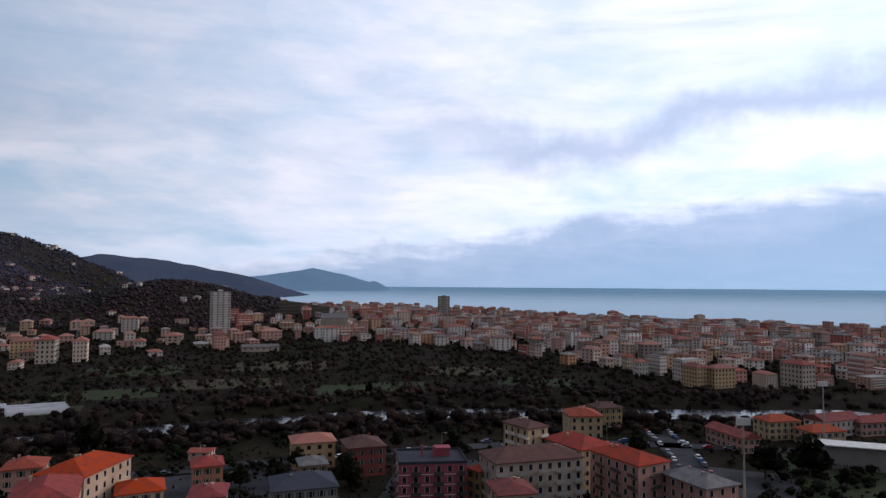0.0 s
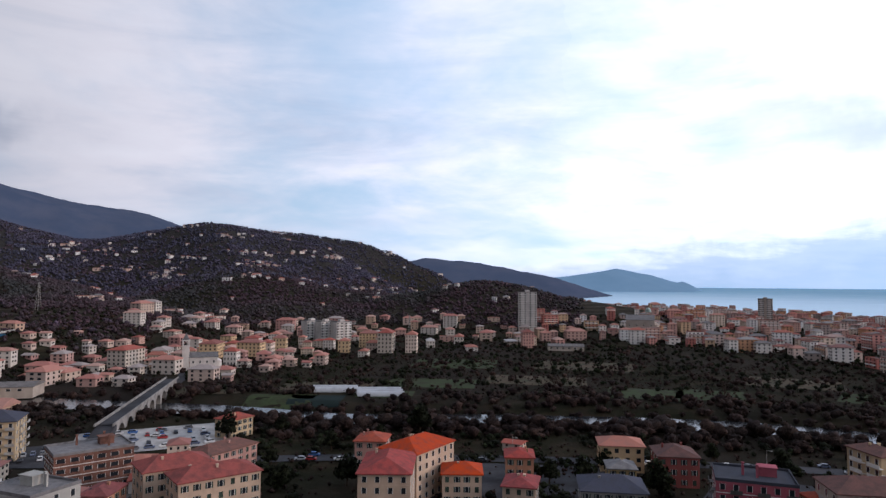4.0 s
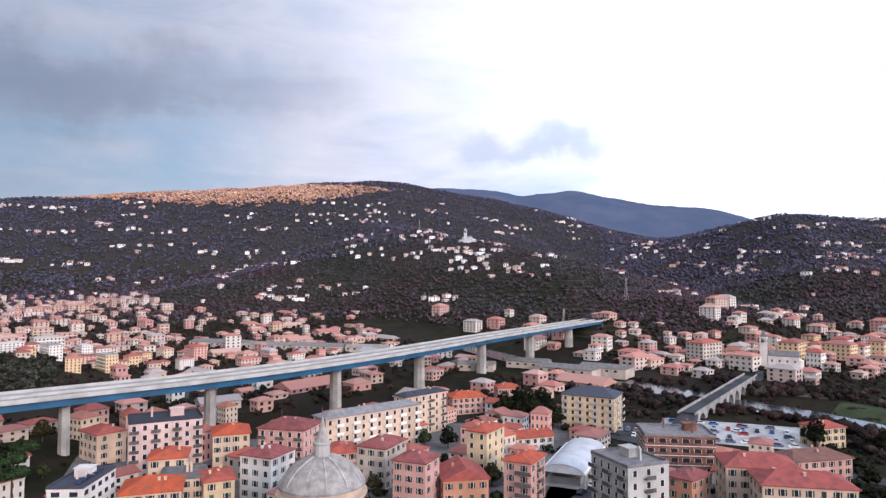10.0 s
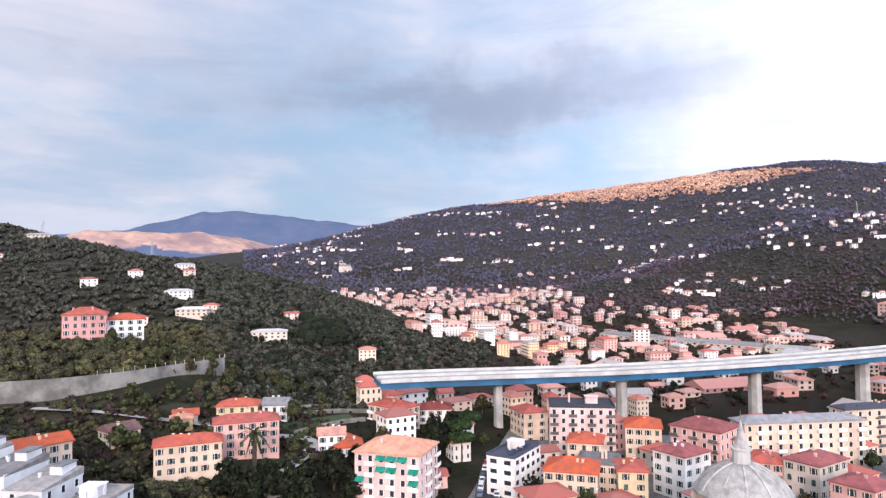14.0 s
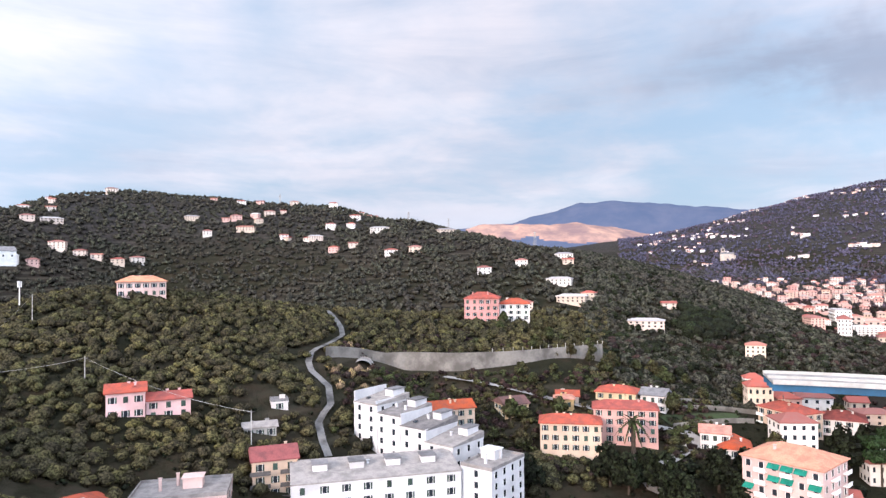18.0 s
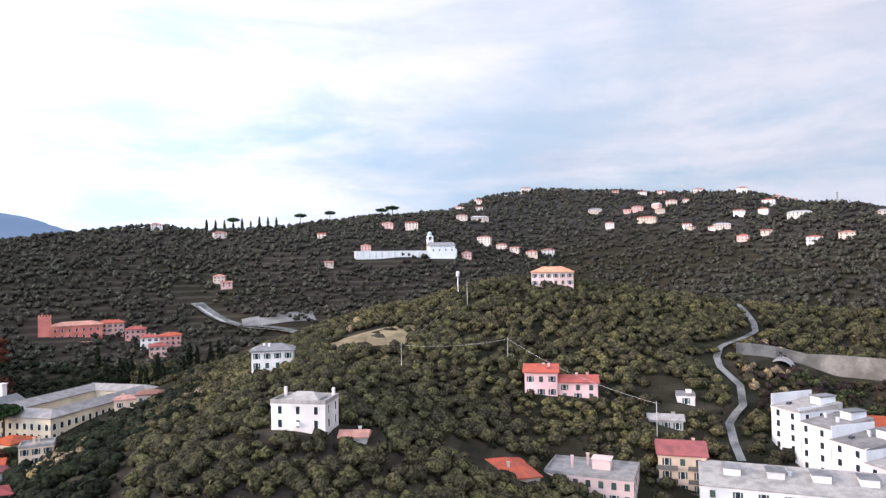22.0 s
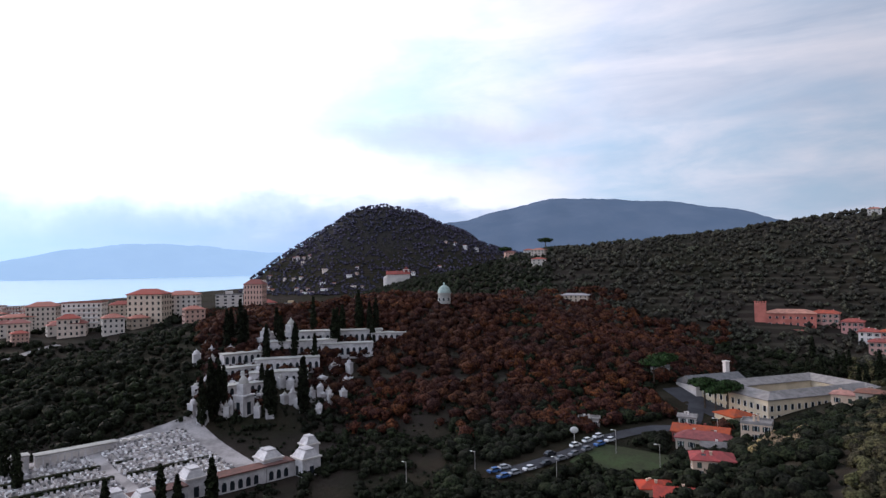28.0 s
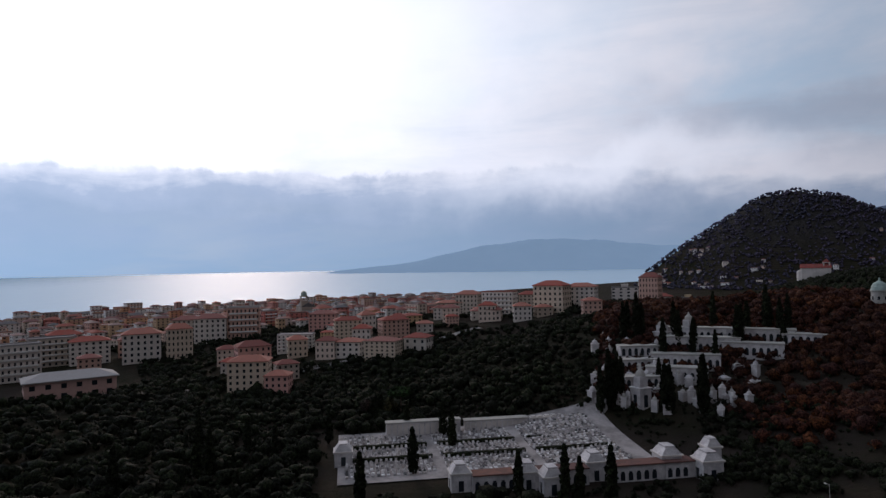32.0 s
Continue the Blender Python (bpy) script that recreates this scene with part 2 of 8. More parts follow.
def foliage(name, base, tint, size=1.0, spread=0.5, relief=0.9, patch=0.02):
    """Leaf masses: bright sprays over gaps with shade painted in dark at leaf size, tone drifting from tree to tree and
    over the slope.
    """
    m = bpy.data.materials.new(name)
    m.use_nodes = True
    n = Nodes(m.node_tree)
    place = n.add("ShaderNodeNewGeometry")
    pos = place.outputs["Position"]
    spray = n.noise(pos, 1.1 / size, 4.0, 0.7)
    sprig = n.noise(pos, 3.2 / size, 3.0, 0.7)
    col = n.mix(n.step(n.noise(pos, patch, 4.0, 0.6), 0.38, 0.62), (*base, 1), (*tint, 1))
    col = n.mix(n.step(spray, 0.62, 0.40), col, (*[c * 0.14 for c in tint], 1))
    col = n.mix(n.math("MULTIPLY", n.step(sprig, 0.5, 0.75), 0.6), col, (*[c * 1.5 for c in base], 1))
    r = place.outputs["Random Per Island"]
    hsv = n.add("ShaderNodeHueSaturation", {"Hue": n.math("MULTIPLY_ADD", r, 0.03, 0.485), "Saturation": n.math("MULTIPLY_ADD", r, 0.3, 0.9),
                                            "Value": n.math("MULTIPLY_ADD", r, spread, 1.0 - spread * 0.55), "Color": col})
    p = n.add("ShaderNodeBsdfPrincipled", {"Base Color": hsv.outputs[0], "Specular IOR Level": 0.06, "Roughness": 0.85})
    n.put(p.inputs["Normal"], n.add("ShaderNodeBump", {"Strength": relief, "Distance": 0.6 * size, "Height": n.math("MULTIPLY_ADD", sprig, 0.5, spray)}))
    n.add("ShaderNodeOutputMaterial", {0: p})
    return m


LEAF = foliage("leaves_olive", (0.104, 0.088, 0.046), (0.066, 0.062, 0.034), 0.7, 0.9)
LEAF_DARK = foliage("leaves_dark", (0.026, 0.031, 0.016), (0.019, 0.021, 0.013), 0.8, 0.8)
# Darker, greyer olives: hillside shade and distance put into the colour.
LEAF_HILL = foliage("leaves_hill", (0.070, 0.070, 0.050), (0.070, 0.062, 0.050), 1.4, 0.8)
# Blue and purple of distance haze are mixed into these three leaf colours.
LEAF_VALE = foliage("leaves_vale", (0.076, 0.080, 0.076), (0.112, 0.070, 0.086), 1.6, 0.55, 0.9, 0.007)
LEAF_HAZED = foliage("leaves_hazed", (0.106, 0.106, 0.152), (0.122, 0.105, 0.148), 3.0, 0.5, 0.6, 0.004)
LEAF_HAZED_BARE = foliage("twigs_hazed", (0.146, 0.102, 0.124), (0.112, 0.086, 0.115), 3.0, 0.5, 0.6, 0.004)
# Low sun on the ridge woods, put into the leaf colour.
LEAF_SUNLIT = foliage("leaves_sunlit", (0.80, 0.49, 0.36), (0.52, 0.28, 0.20), 4.0, 0.4, 0.4, 0.008)
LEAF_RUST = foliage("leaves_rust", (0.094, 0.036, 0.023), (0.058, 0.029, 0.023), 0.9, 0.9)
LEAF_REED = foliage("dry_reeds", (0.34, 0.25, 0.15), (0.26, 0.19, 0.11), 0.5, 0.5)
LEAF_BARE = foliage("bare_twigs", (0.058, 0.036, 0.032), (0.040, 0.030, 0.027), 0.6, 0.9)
BARK = surface("bark", (0.08, 0.06, 0.045), 0.95, vary=0.3)


def ground_surface():
    m = bpy.data.materials.new("ground_cover")
    m.use_nodes = True
    n = Nodes(m.node_tree)
    pos = n.add("ShaderNodeNewGeometry").outputs["Position"]
    a = n.noise(pos, 0.006, 6.0, 0.6)
    b = n.noise(pos, 0.05, 6.0, 0.65)
    c = n.noise(pos, 0.6, 4.0, 0.7)
    col = n.ramp(b, [(0.3, (0.010, 0.010, 0.006)), (0.48, (0.018, 0.017, 0.010)), (0.6, (0.032, 0.024, 0.016)), (0.72, (0.022, 0.024, 0.012))])
    col = n.mix(n.step(a, 0.42, 0.66), col, (0.030, 0.023, 0.020, 1))
    col = n.mix(n.math("MULTIPLY", n.step(c, 0.4, 0.7), 0.5), col, (0.025, 0.026, 0.016, 1))
    # terraces: strips of pale dry grass along the contours of the hills
    up = n.add("ShaderNodeSeparateXYZ", {0: pos}).outputs[2]
    strip = n.math("SINE", n.math("ADD", n.math("MULTIPLY", up, 1.5), n.math("MULTIPLY", b, 5.0)))
    strip = n.math("MULTIPLY", n.step(strip, 0.1, 0.8), n.math("MULTIPLY", n.step(up, 5.0, 14.0), n.step(a, 0.36, 0.56)))
    col = n.mix(n.math("MULTIPLY", strip, 0.5), col, (0.066, 0.058, 0.042, 1))
    # heath and undergrowth on the hills
    tuft = n.noise(pos, 0.22, 5.0, 0.75)
    heath = n.ramp(tuft, [(0.38, (0.012, 0.012, 0.011)), (0.5, (0.038, 0.035, 0.034)), (0.66, (0.068, 0.060, 0.060))])
    col = n.mix(n.math("MULTIPLY", n.step(up, 60.0, 140.0), 0.75), col, heath)
    p = n.add("ShaderNodeBsdfPrincipled", {"Base Color": col, "Roughness": 0.95, "Specular IOR Level": 0.02})
    n.put(p.inputs["Normal"], n.add("ShaderNodeBump", {"Strength": 0.6, "Distance": 2.0, "Height": n.math("ADD", c, n.math("MULTIPLY", tuft, 1.5))}))
    n.add("ShaderNodeOutputMaterial", {0: p})
    return m


def water_surface(name, base, rough, gloss, shallow=None):
    """Water: wind streaks in its gloss and, where shallow is given, that paler colour towards the shore."""
    m = bpy.data.materials.new(name)
    m.use_nodes = True
    n = Nodes(m.node_tree)
    pos = n.add("ShaderNodeNewGeometry").outputs["Position"]
    streak = n.noise(n.add("ShaderNodeMapping", {0: pos, 3: (0.004, 0.02, 1.0)}).outputs[0], 1.0, 4.0, 0.6)
    col = (*base, 1)
    if shallow:
        x, y, z = n.add("ShaderNodeSeparateXYZ", {0: pos}).outputs
        gx, gy = heading(340)
        out = n.math("ADD", n.math("ADD", n.math("MULTIPLY", x, gx), n.math("MULTIPLY", y, gy)), n.math("MULTIPLY_ADD", streak, 900.0, -450.0))
        col = n.mix(n.step(out, 2300.0, 4300.0), (*shallow, 1), col)
    p = n.add("ShaderNodeBsdfPrincipled", {"Base Color": col, "IOR": 1.33, "Specular IOR Level": gloss, "Roughness": n.math("MULTIPLY_ADD", streak, 0.25, rough)})
    n.put(p.inputs["Normal"], n.add("ShaderNodeBump", {"Strength": 0.12, "Distance": 0.5, "Height": n.noise(pos, 0.3, 3.0)}))
    n.add("ShaderNodeOutputMaterial", {0: p})
    return m


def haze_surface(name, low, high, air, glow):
    """Mountains so far off that mostly blue air shows, painted as colour and glow."""
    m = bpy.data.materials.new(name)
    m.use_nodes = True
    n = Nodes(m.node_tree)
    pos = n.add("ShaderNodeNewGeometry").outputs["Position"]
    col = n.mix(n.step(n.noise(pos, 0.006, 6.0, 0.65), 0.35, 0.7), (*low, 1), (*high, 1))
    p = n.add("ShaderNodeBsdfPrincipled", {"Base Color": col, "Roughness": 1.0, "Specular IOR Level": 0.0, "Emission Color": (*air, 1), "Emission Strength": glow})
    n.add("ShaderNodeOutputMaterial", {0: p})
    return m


HAZE = haze_surface("hazed_mountain", (0.028, 0.036, 0.062), (0.050, 0.052, 0.075), (0.095, 0.125, 0.19), 0.62)
HAZE_PALE = haze_surface("hazed_headland", (0.05, 0.08, 0.12), (0.07, 0.10, 0.14), (0.20, 0.34, 0.50), 1.0)
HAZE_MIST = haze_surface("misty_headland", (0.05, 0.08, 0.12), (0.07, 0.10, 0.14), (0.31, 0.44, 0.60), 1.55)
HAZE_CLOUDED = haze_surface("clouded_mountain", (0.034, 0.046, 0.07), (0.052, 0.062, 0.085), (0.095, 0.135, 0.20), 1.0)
# Sun on the middle crests, put into the slope colour as tan.
HAZE_SUNLIT = haze_surface("sunlit_ridge", (0.17, 0.11, 0.10), (0.42, 0.25, 0.17), (0.10, 0.12, 0.2), 0.15)
GROUND = ground_surface()
SEA = water_surface("sea_water", (0.10, 0.27, 0.40), 0.45, 0.25, (0.44, 0.61, 0.74))
RIVER = water_surface("river_water", (0.018, 0.020, 0.022), 0.03, 0.5)

# ---- lie of the land ----
RIDGES, FAR_RIDGES, HEADLANDS = [], [], []


def ridge(width, *crest):
    """A crest line of (heading, metres, height and, where it differs, width) that falls away over its width to both sides."""
    far = crest[0][1] > 3400
    group = HEADLANDS if crest[0][1] > 4400 and crest[0][0] not in (142, 19) else FAR_RIDGES if far else RIDGES
    group.append([(*heading(c[0], c[1]), c[2], c[3] if len(c) > 3 else width) for c in crest])


ridge(520, (22, 4500, 96), (18.6, 4500, 88), (17.2, 4500, 100), (16.2, 4500, 116), (15.2, 4500, 125), (13.6, 4500, 146), (12.2, 4500, 158), (11.3, 4500, 175), (10.5, 4500, 160), (9.5, 4500, 146), (8.6, 4500, 116), (7.5, 4500, 82, 300), (6.8, 4500, 78, 200), (6.0, 4500, 90, 200), (5.5, 4500, 70, 140), (5.0, 4500, 30, 90))
ridge(950, (53, 2300, 190), (47.2, 2250, 237), (44.3, 2200, 244, 850), (38.3, 2200, 227, 600), (33.4, 2200, 198, 420), (31.5, 2200, 176, 360), (29, 2150, 128, 300), (26.5, 2100, 78, 250), (24, 2050, 40, 220))
ridge(420, (46, 2000, 200), (44, 1700, 140), (42, 1400, 85), (40.5, 1150, 35, 300), (39, 980, 8, 200))
ridge(380, (38, 1950, 150), (35, 1600, 90), (32.5, 1350, 45, 300), (30, 1150, 14, 240))
ridge(600, (31, 3500, 165), (27.6, 3500, 200), (24.8, 3500, 194), (21.6, 3500, 162), (19.7, 3500, 138), (17.5, 3450, 80, 350), (16.6, 3450, 25, 200))
ridge(340, (28, 1250, 40), (26.5, 1200, 52), (22.5, 1200, 72), (16.4, 1150, 45), (12, 1150, 26))
ridge(1500, (79, 3900, 560), (75, 3800, 577), (71, 3800, 580), (66.5, 3800, 536), (62.6, 3800, 559), (57.9, 3800, 492), (53.2, 3800, 446), (48.2, 3800, 360), (43, 3700, 260))
ridge(1650, (124, 2300, 30), (120, 2500, 120), (117.6, 2600, 179), (108.3, 2800, 274), (103.4, 2800, 360), (95.9, 2800, 400), (90.6, 2800, 422), (84.5, 2800, 456), (79.1, 2800, 474), (74, 2900, 440))
ridge(520, (84, 2100, 190), (78, 1800, 190), (75.6, 1500, 172), (68.7, 1300, 128), (62.9, 1100, 84, 430), (58.5, 950, 50, 330), (54, 850, 26, 220), (50, 820, 14, 160))
ridge(75, (60.9, 660, 24), (58, 700, 26, 110), (55, 760, 24, 130))
ridge(420, (84, 1500, 120), (90, 1250, 60), (94, 1150, 35))
ridge(900, (142, 4600, 300), (133.4, 4600, 363), (131.4, 4600, 420), (128, 4600, 490), (125.3, 4600, 502), (122.4, 4600, 473), (117.6, 4600, 435), (113, 4600, 390), (108, 4600, 380))
ridge(800, (136, 3700, 300), (133.4, 3700, 300), (128.8, 3700, 283), (122, 3600, 115))
ridge(700, (128, 3900, 240), (126.9, 3900, 270), (121, 3900, 225), (116.3, 3900, 232), (111, 3900, 260))
ridge(380, (115, 400, 22, 100), (118.9, 450, 35, 160), (122.8, 500, 49, 220), (127.4, 560, 67, 290), (133.4, 620, 84), (139, 700, 103), (143.8, 760, 119), (149.8, 820, 141), (154.7, 850, 150), (158, 870, 157),
      (165.6, 900, 163), (169, 880, 156), (173, 820, 132), (177, 760, 108), (184, 720, 96))
ridge(320, (180, 735, 100), (188, 690, 92), (193, 700, 98), (198, 710, 107), (205, 690, 99), (213, 660, 87), (220.8, 630, 82), (226, 620, 66))
ridge(185, (128, 345, 26, 120), (137, 325, 43, 140), (143, 330, 42, 150), (150, 330, 46, 165), (160, 310, 56), (168, 298, 60), (176, 285, 50), (183, 220, 38, 130), (187, 152, 34, 105), (192, 135, 24, 90))
ridge(85, (112, 285, 6), (120, 268, 13), (127, 262, 15), (133, 258, 15))
ridge(55, (158, 222, 22), (163, 207, 24), (168, 205, 26), (173, 215, 28))
ridge(165, (248, 400, 38), (242, 410, 42), (236, 420, 48), (229, 400, 46), (224, 370, 34), (219, 330, 14))
ridge(235, (246, 500, 38), (252, 520, 36), (258, 530, 31), (266, 560, 25), (275, 640, 14), (282, 720, 4))
ridge(300, (247.2, 1800, 58, 60), (245.4, 1800, 98, 110), (243.8, 1800, 130, 160), (241.8, 1800, 165, 210), (240.3, 1800, 192, 260), (238.5, 1800, 228), (236.4, 1800, 238), (234, 1800, 222), (231.1, 1800, 176), (228.5, 1800, 130), (226, 1800, 104), (222, 1800, 80))
ridge(1100, (232, 3900, 310), (230.6, 3900, 316), (225.6, 3900, 392), (221.7, 3900, 450), (216, 3900, 428), (212, 3900, 398), (208.9, 3900, 362), (205.3, 3900, 286), (198, 3900, 200))
ridge(500, (274, 4600, 20), (272.7, 4600, 62), (268.2, 4600, 94), (261.8, 4600, 203), (256.9, 4600, 245), (252, 4600, 228), (246.6, 4600, 180), (238, 4600, 150))
COAST = heading(310)
SEA_LEVEL = -4.0
COURSE = [heading(a, d) for a, d in ((78, 900), (70, 620), (60, 470), (45, 385), (35, 348), (20, 345), (2, 362), (-15, 378), (-30, 425), (-44, 540), (-52, 1500))]


def off_line(x, y, line):
    """Distance to a line of points on the plan, and the place along it, for whole arrays."""
    best, along = np.full(np.shape(x), 1e9), np.zeros(np.shape(x))
    for i, (a, b) in enumerate(zip(line, line[1:])):
        ux, uy = b[0] - a[0], b[1] - a[1]
        s = np.clip(((x - a[0]) * ux + (y - a[1]) * uy) / (ux * ux + uy * uy), 0, 1)
        d = np.hypot(x - a[0] - s * ux, y - a[1] - s * uy)
        along, best = np.where(d < best, i + s, along), np.minimum(d, best)
    return best, along


def rough_land(x, y, size):
    """Smooth unevenness from a few crossing waves."""
    u, v = x / size, y / size
    return (np.sin(u * 1.7 + 1.3 * np.sin(v * 1.1)) + np.sin(v * 2.3 + 1.7 * np.sin(u * 0.9 + 2)) + 0.5 * np.sin(u * 4.1 - v * 3.3) + 0.35 * np.sin(u * 7.3 + v * 6.1 + np.sin(v * 3))) / 2.85


def heights(x, y, ridges):
    total = np.zeros(x.shape)
    for crest in ridges:
        for_all = max(c[3] for c in crest)
        xs, ys = [c[0] for c in crest], [c[1] for c in crest]
        near = (x > min(xs) - for_all) & (x < max(xs) + for_all) & (y > min(ys) - for_all) & (y < max(ys) + for_all)
        if not near.any():
            continue
        px, py = x[near], y[near]
        best = np.zeros(px.shape)
        for a, b in zip(crest, crest[1:]):
            ux, uy = b[0] - a[0], b[1] - a[1]
            s = np.clip(((px - a[0]) * ux + (py - a[1]) * uy) / (ux * ux + uy * uy), 0, 1)
            width = a[3] + (b[3] - a[3]) * s
            u = np.clip(np.hypot(px - a[0] - s * ux, py - a[1] - s * uy) / width, 0, 1)
            # ribs and gullies run down the flanks
            u = np.clip(u * (1 + 0.07 * rough_land(px, py, width * 0.3) * np.clip(u * 3, 0, 1) * np.clip(4 - 4 * u, 0, 1)), 0, 1)
            g = 0.35 * (1 - u) ** 1.2 + 0.65 * (0.5 + 0.5 * np.cos(np.pi * u))
            best = np.maximum(best, (a[2] + (b[2] - a[2]) * s) * g)
        total[near] += best ** 4
    return total ** 0.25


def land(x, y):
    """Height of the ground at places of the plan."""
    x, y = np.asarray(x, float), np.asarray(y, float)
    if x.ndim == 0:
        return land(x[None], y[None])[0]
    z = heights(x, y, RIDGES)
    z = z + rough_land(x, y, 70) * np.clip(z - 4, 0, 150) * 0.03
    sea = x * COAST[0] + y * COAST[1] - 1150
    z = np.where(sea > 0, np.where(z > 14, z, np.maximum(-14, z - sea * 0.09)), z)
    d, _ = off_line(x, y, COURSE)
    return z - 4.0 * np.clip((30 - d) / 10, 0, 1)


def land_at(x, y):
    return float(land(x, y))


def mesh_of(name, verts, faces, *materials, slots=None, smooth=False):
    """A mesh from arrays or lists; faces all of one corner count when an array."""
    me = bpy.data.meshes.new(name)
    if isinstance(faces, np.ndarray):
        v, f = np.asarray(verts, np.float32), faces.astype(np.int32)
        me.vertices.add(len(v))
        me.vertices.foreach_set("co", v.ravel())
        me.loops.add(f.size)
        me.loops.foreach_set("vertex_index", f.ravel())
        me.polygons.add(len(f))
        me.polygons.foreach_set("loop_start", np.arange(0, f.size, f.shape[1], dtype=np.int32))
        me.update(calc_edges=True)
    else:
        me.from_pydata(verts, [], faces)
    for m in materials:
        me.materials.append(m)
    if slots is not None:
        me.polygons.foreach_set("material_index", np.asarray(slots, np.int32))
    me.polygons.foreach_set("use_smooth", np.full(len(me.polygons), smooth))
    me.update()
    return me


def grid_faces(rows, cols, closed=False):
    i, j = np.meshgrid(np.arange(rows - 1), np.arange(cols if closed else cols - 1), indexing="ij")
    k = (j + 1) % cols
    return np.stack([i * cols + j, (i + 1) * cols + j, (i + 1) * cols + k, i * cols + k], -1).reshape(-1, 4)


def make_ground():
    radii = np.concatenate([[0.5, 40, 80], np.geomspace(110, 4950, 150)])
    turns = np.radians(np.linspace(0, 360, 640, endpoint=False))
    r, a = np.meshgrid(radii, turns, indexing="ij")
    x, y = -np.sin(a) * r, np.cos(a) * r
    v = np.stack([x, y, land(x, y)], -1).reshape(-1, 3)
    ob = new("ground", mesh_of("ground", v, grid_faces(len(radii), len(turns), True), GROUND, smooth=True))
    tagged(ob, "wide valley floor and wooded hills in dull winter green and brown", "ground", kind="structure")
    radii = np.linspace(2600, 4950, 120)
    turns = np.radians(np.linspace(0, 360, 900, endpoint=False))
    r, a = np.meshgrid(radii, turns, indexing="ij")
    x, y = -np.sin(a) * r, np.cos(a) * r
    faces = grid_faces(len(radii), len(turns), True)
    for ridges, material, label in ((FAR_RIDGES, HAZE, "far mountains tinted dark blue by painted haze"), (HEADLANDS, HAZE_PALE, "pale hazy headlands beyond the sea")):
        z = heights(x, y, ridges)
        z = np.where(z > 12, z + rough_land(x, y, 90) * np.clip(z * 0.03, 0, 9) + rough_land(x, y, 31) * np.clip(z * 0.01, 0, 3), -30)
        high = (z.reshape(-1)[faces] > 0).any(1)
        # sunlight painted as a tan band on the crests of the middle ridges
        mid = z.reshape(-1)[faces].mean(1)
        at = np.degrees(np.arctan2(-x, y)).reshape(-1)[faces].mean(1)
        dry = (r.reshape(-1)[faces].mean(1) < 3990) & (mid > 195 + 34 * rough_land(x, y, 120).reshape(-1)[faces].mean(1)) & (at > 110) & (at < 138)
        # the seaward range takes the material with the stronger painted haze
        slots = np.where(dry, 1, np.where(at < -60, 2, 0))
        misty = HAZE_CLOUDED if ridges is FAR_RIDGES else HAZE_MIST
        ob = new("backdrop", mesh_of("backdrop", np.stack([x, y, z], -1).reshape(-1, 3), faces[high], material, HAZE_SUNLIT, misty, slots=slots[high], smooth=True))
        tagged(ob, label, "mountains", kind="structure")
    # the sea lies level inshore and climbs to the skyline far out
    radii = np.concatenate([np.linspace(900, 2600, 18), np.linspace(2700, 4980, 24)])
    turns = np.radians(np.linspace(225, 385, 220))
    r, a = np.meshgrid(radii, turns, indexing="ij")
    x, y = -np.sin(a) * r, np.cos(a) * r
    z = SEA_LEVEL + (68 - SEA_LEVEL - 18) * np.clip((r - 2300) / 2680, 0, 1) ** 1.6
    ob = new("sea", mesh_of("sea", np.stack([x, y, z], -1).reshape(-1, 3), grid_faces(len(radii), len(turns)), SEA, smooth=True))
    tagged(ob, "calm pale blue sea shining under a low bright sky", "sea", kind="structure")
    ob = new("river", ribbon("river", COURSE, 27, RIVER, z=-2.6))
    tagged(ob, "slow dark river mirroring the pale sky between wooded banks", "river", kind="structure")


def along_line(line, step):
    pts = [Vector((*p[:2], 0)) for p in line]
    out = []
    for i in range(len(pts) - 1):
        a, b = pts[max(i - 1, 0)], pts[i]
        c, d = pts[i + 1], pts[min(i + 2, len(pts) - 1)]
        k = max(1, int((c - b).length / step))
        for j in range(k):
            t = j / k
            out.append(0.5 * ((2 * b) + (c - a) * t + (2 * a - 5 * b + 4 * c - d) * t * t + (3 * b - a - 3 * c + d) * t ** 3))
    return out + [pts[-1]]


def ribbon(name, line, width, material, lift=0.25, z=None, step=6.0, across=5, level=False):
    """A strip along a line of the plan, laid on the land or level at z."""
    pts = along_line(line, step)
    verts = []
    for i, p in enumerate(pts):
        d = (pts[min(i + 1, len(pts) - 1)] - pts[max(i - 1, 0)]).normalized()
        side = Vector((-d.y, d.x, 0))
        for k in range(across):
            q = p + side * width * (k / (across - 1) - 0.5)
            verts.append((q.x, q.y, z if z is not None else land_at(*((p.x, p.y) if level else (q.x, q.y))) + lift))
    return mesh_of(name, np.array(verts), grid_faces(len(pts), across), material, smooth=True)


make_ground()

# ---- parts and buildings ----


def part(name, data, parent, m=None, label=""):
    """One mesh object under a thing or under a part. data: a mesh, or (verts, faces, material)."""
    if isinstance(data, tuple):
        data = mesh_of(name, *data)
    ob = new(name, data)
    ob.parent = parent
    if m is not None:
        ob.matrix_basis = m
    return tagged(ob, label)


def thing(name, m, label, category, group="", kind=""):
    ob = new(name)
    ob.matrix_basis = m
    return tagged(ob, label, category, group, kind)


BOX = [(0, 3, 2, 1), (4, 5, 6, 7), (0, 1, 5, 4), (1, 2, 6, 5), (2, 3, 7, 6), (3, 0, 4, 7)]


def box(x0, y0, z0, x1, y1, z1):
    return [(x0, y0, z0), (x1, y0, z0), (x1, y1, z0), (x0, y1, z0), (x0, y0, z1), (x1, y0, z1), (x1, y1, z1), (x0, y1, z1)], BOX


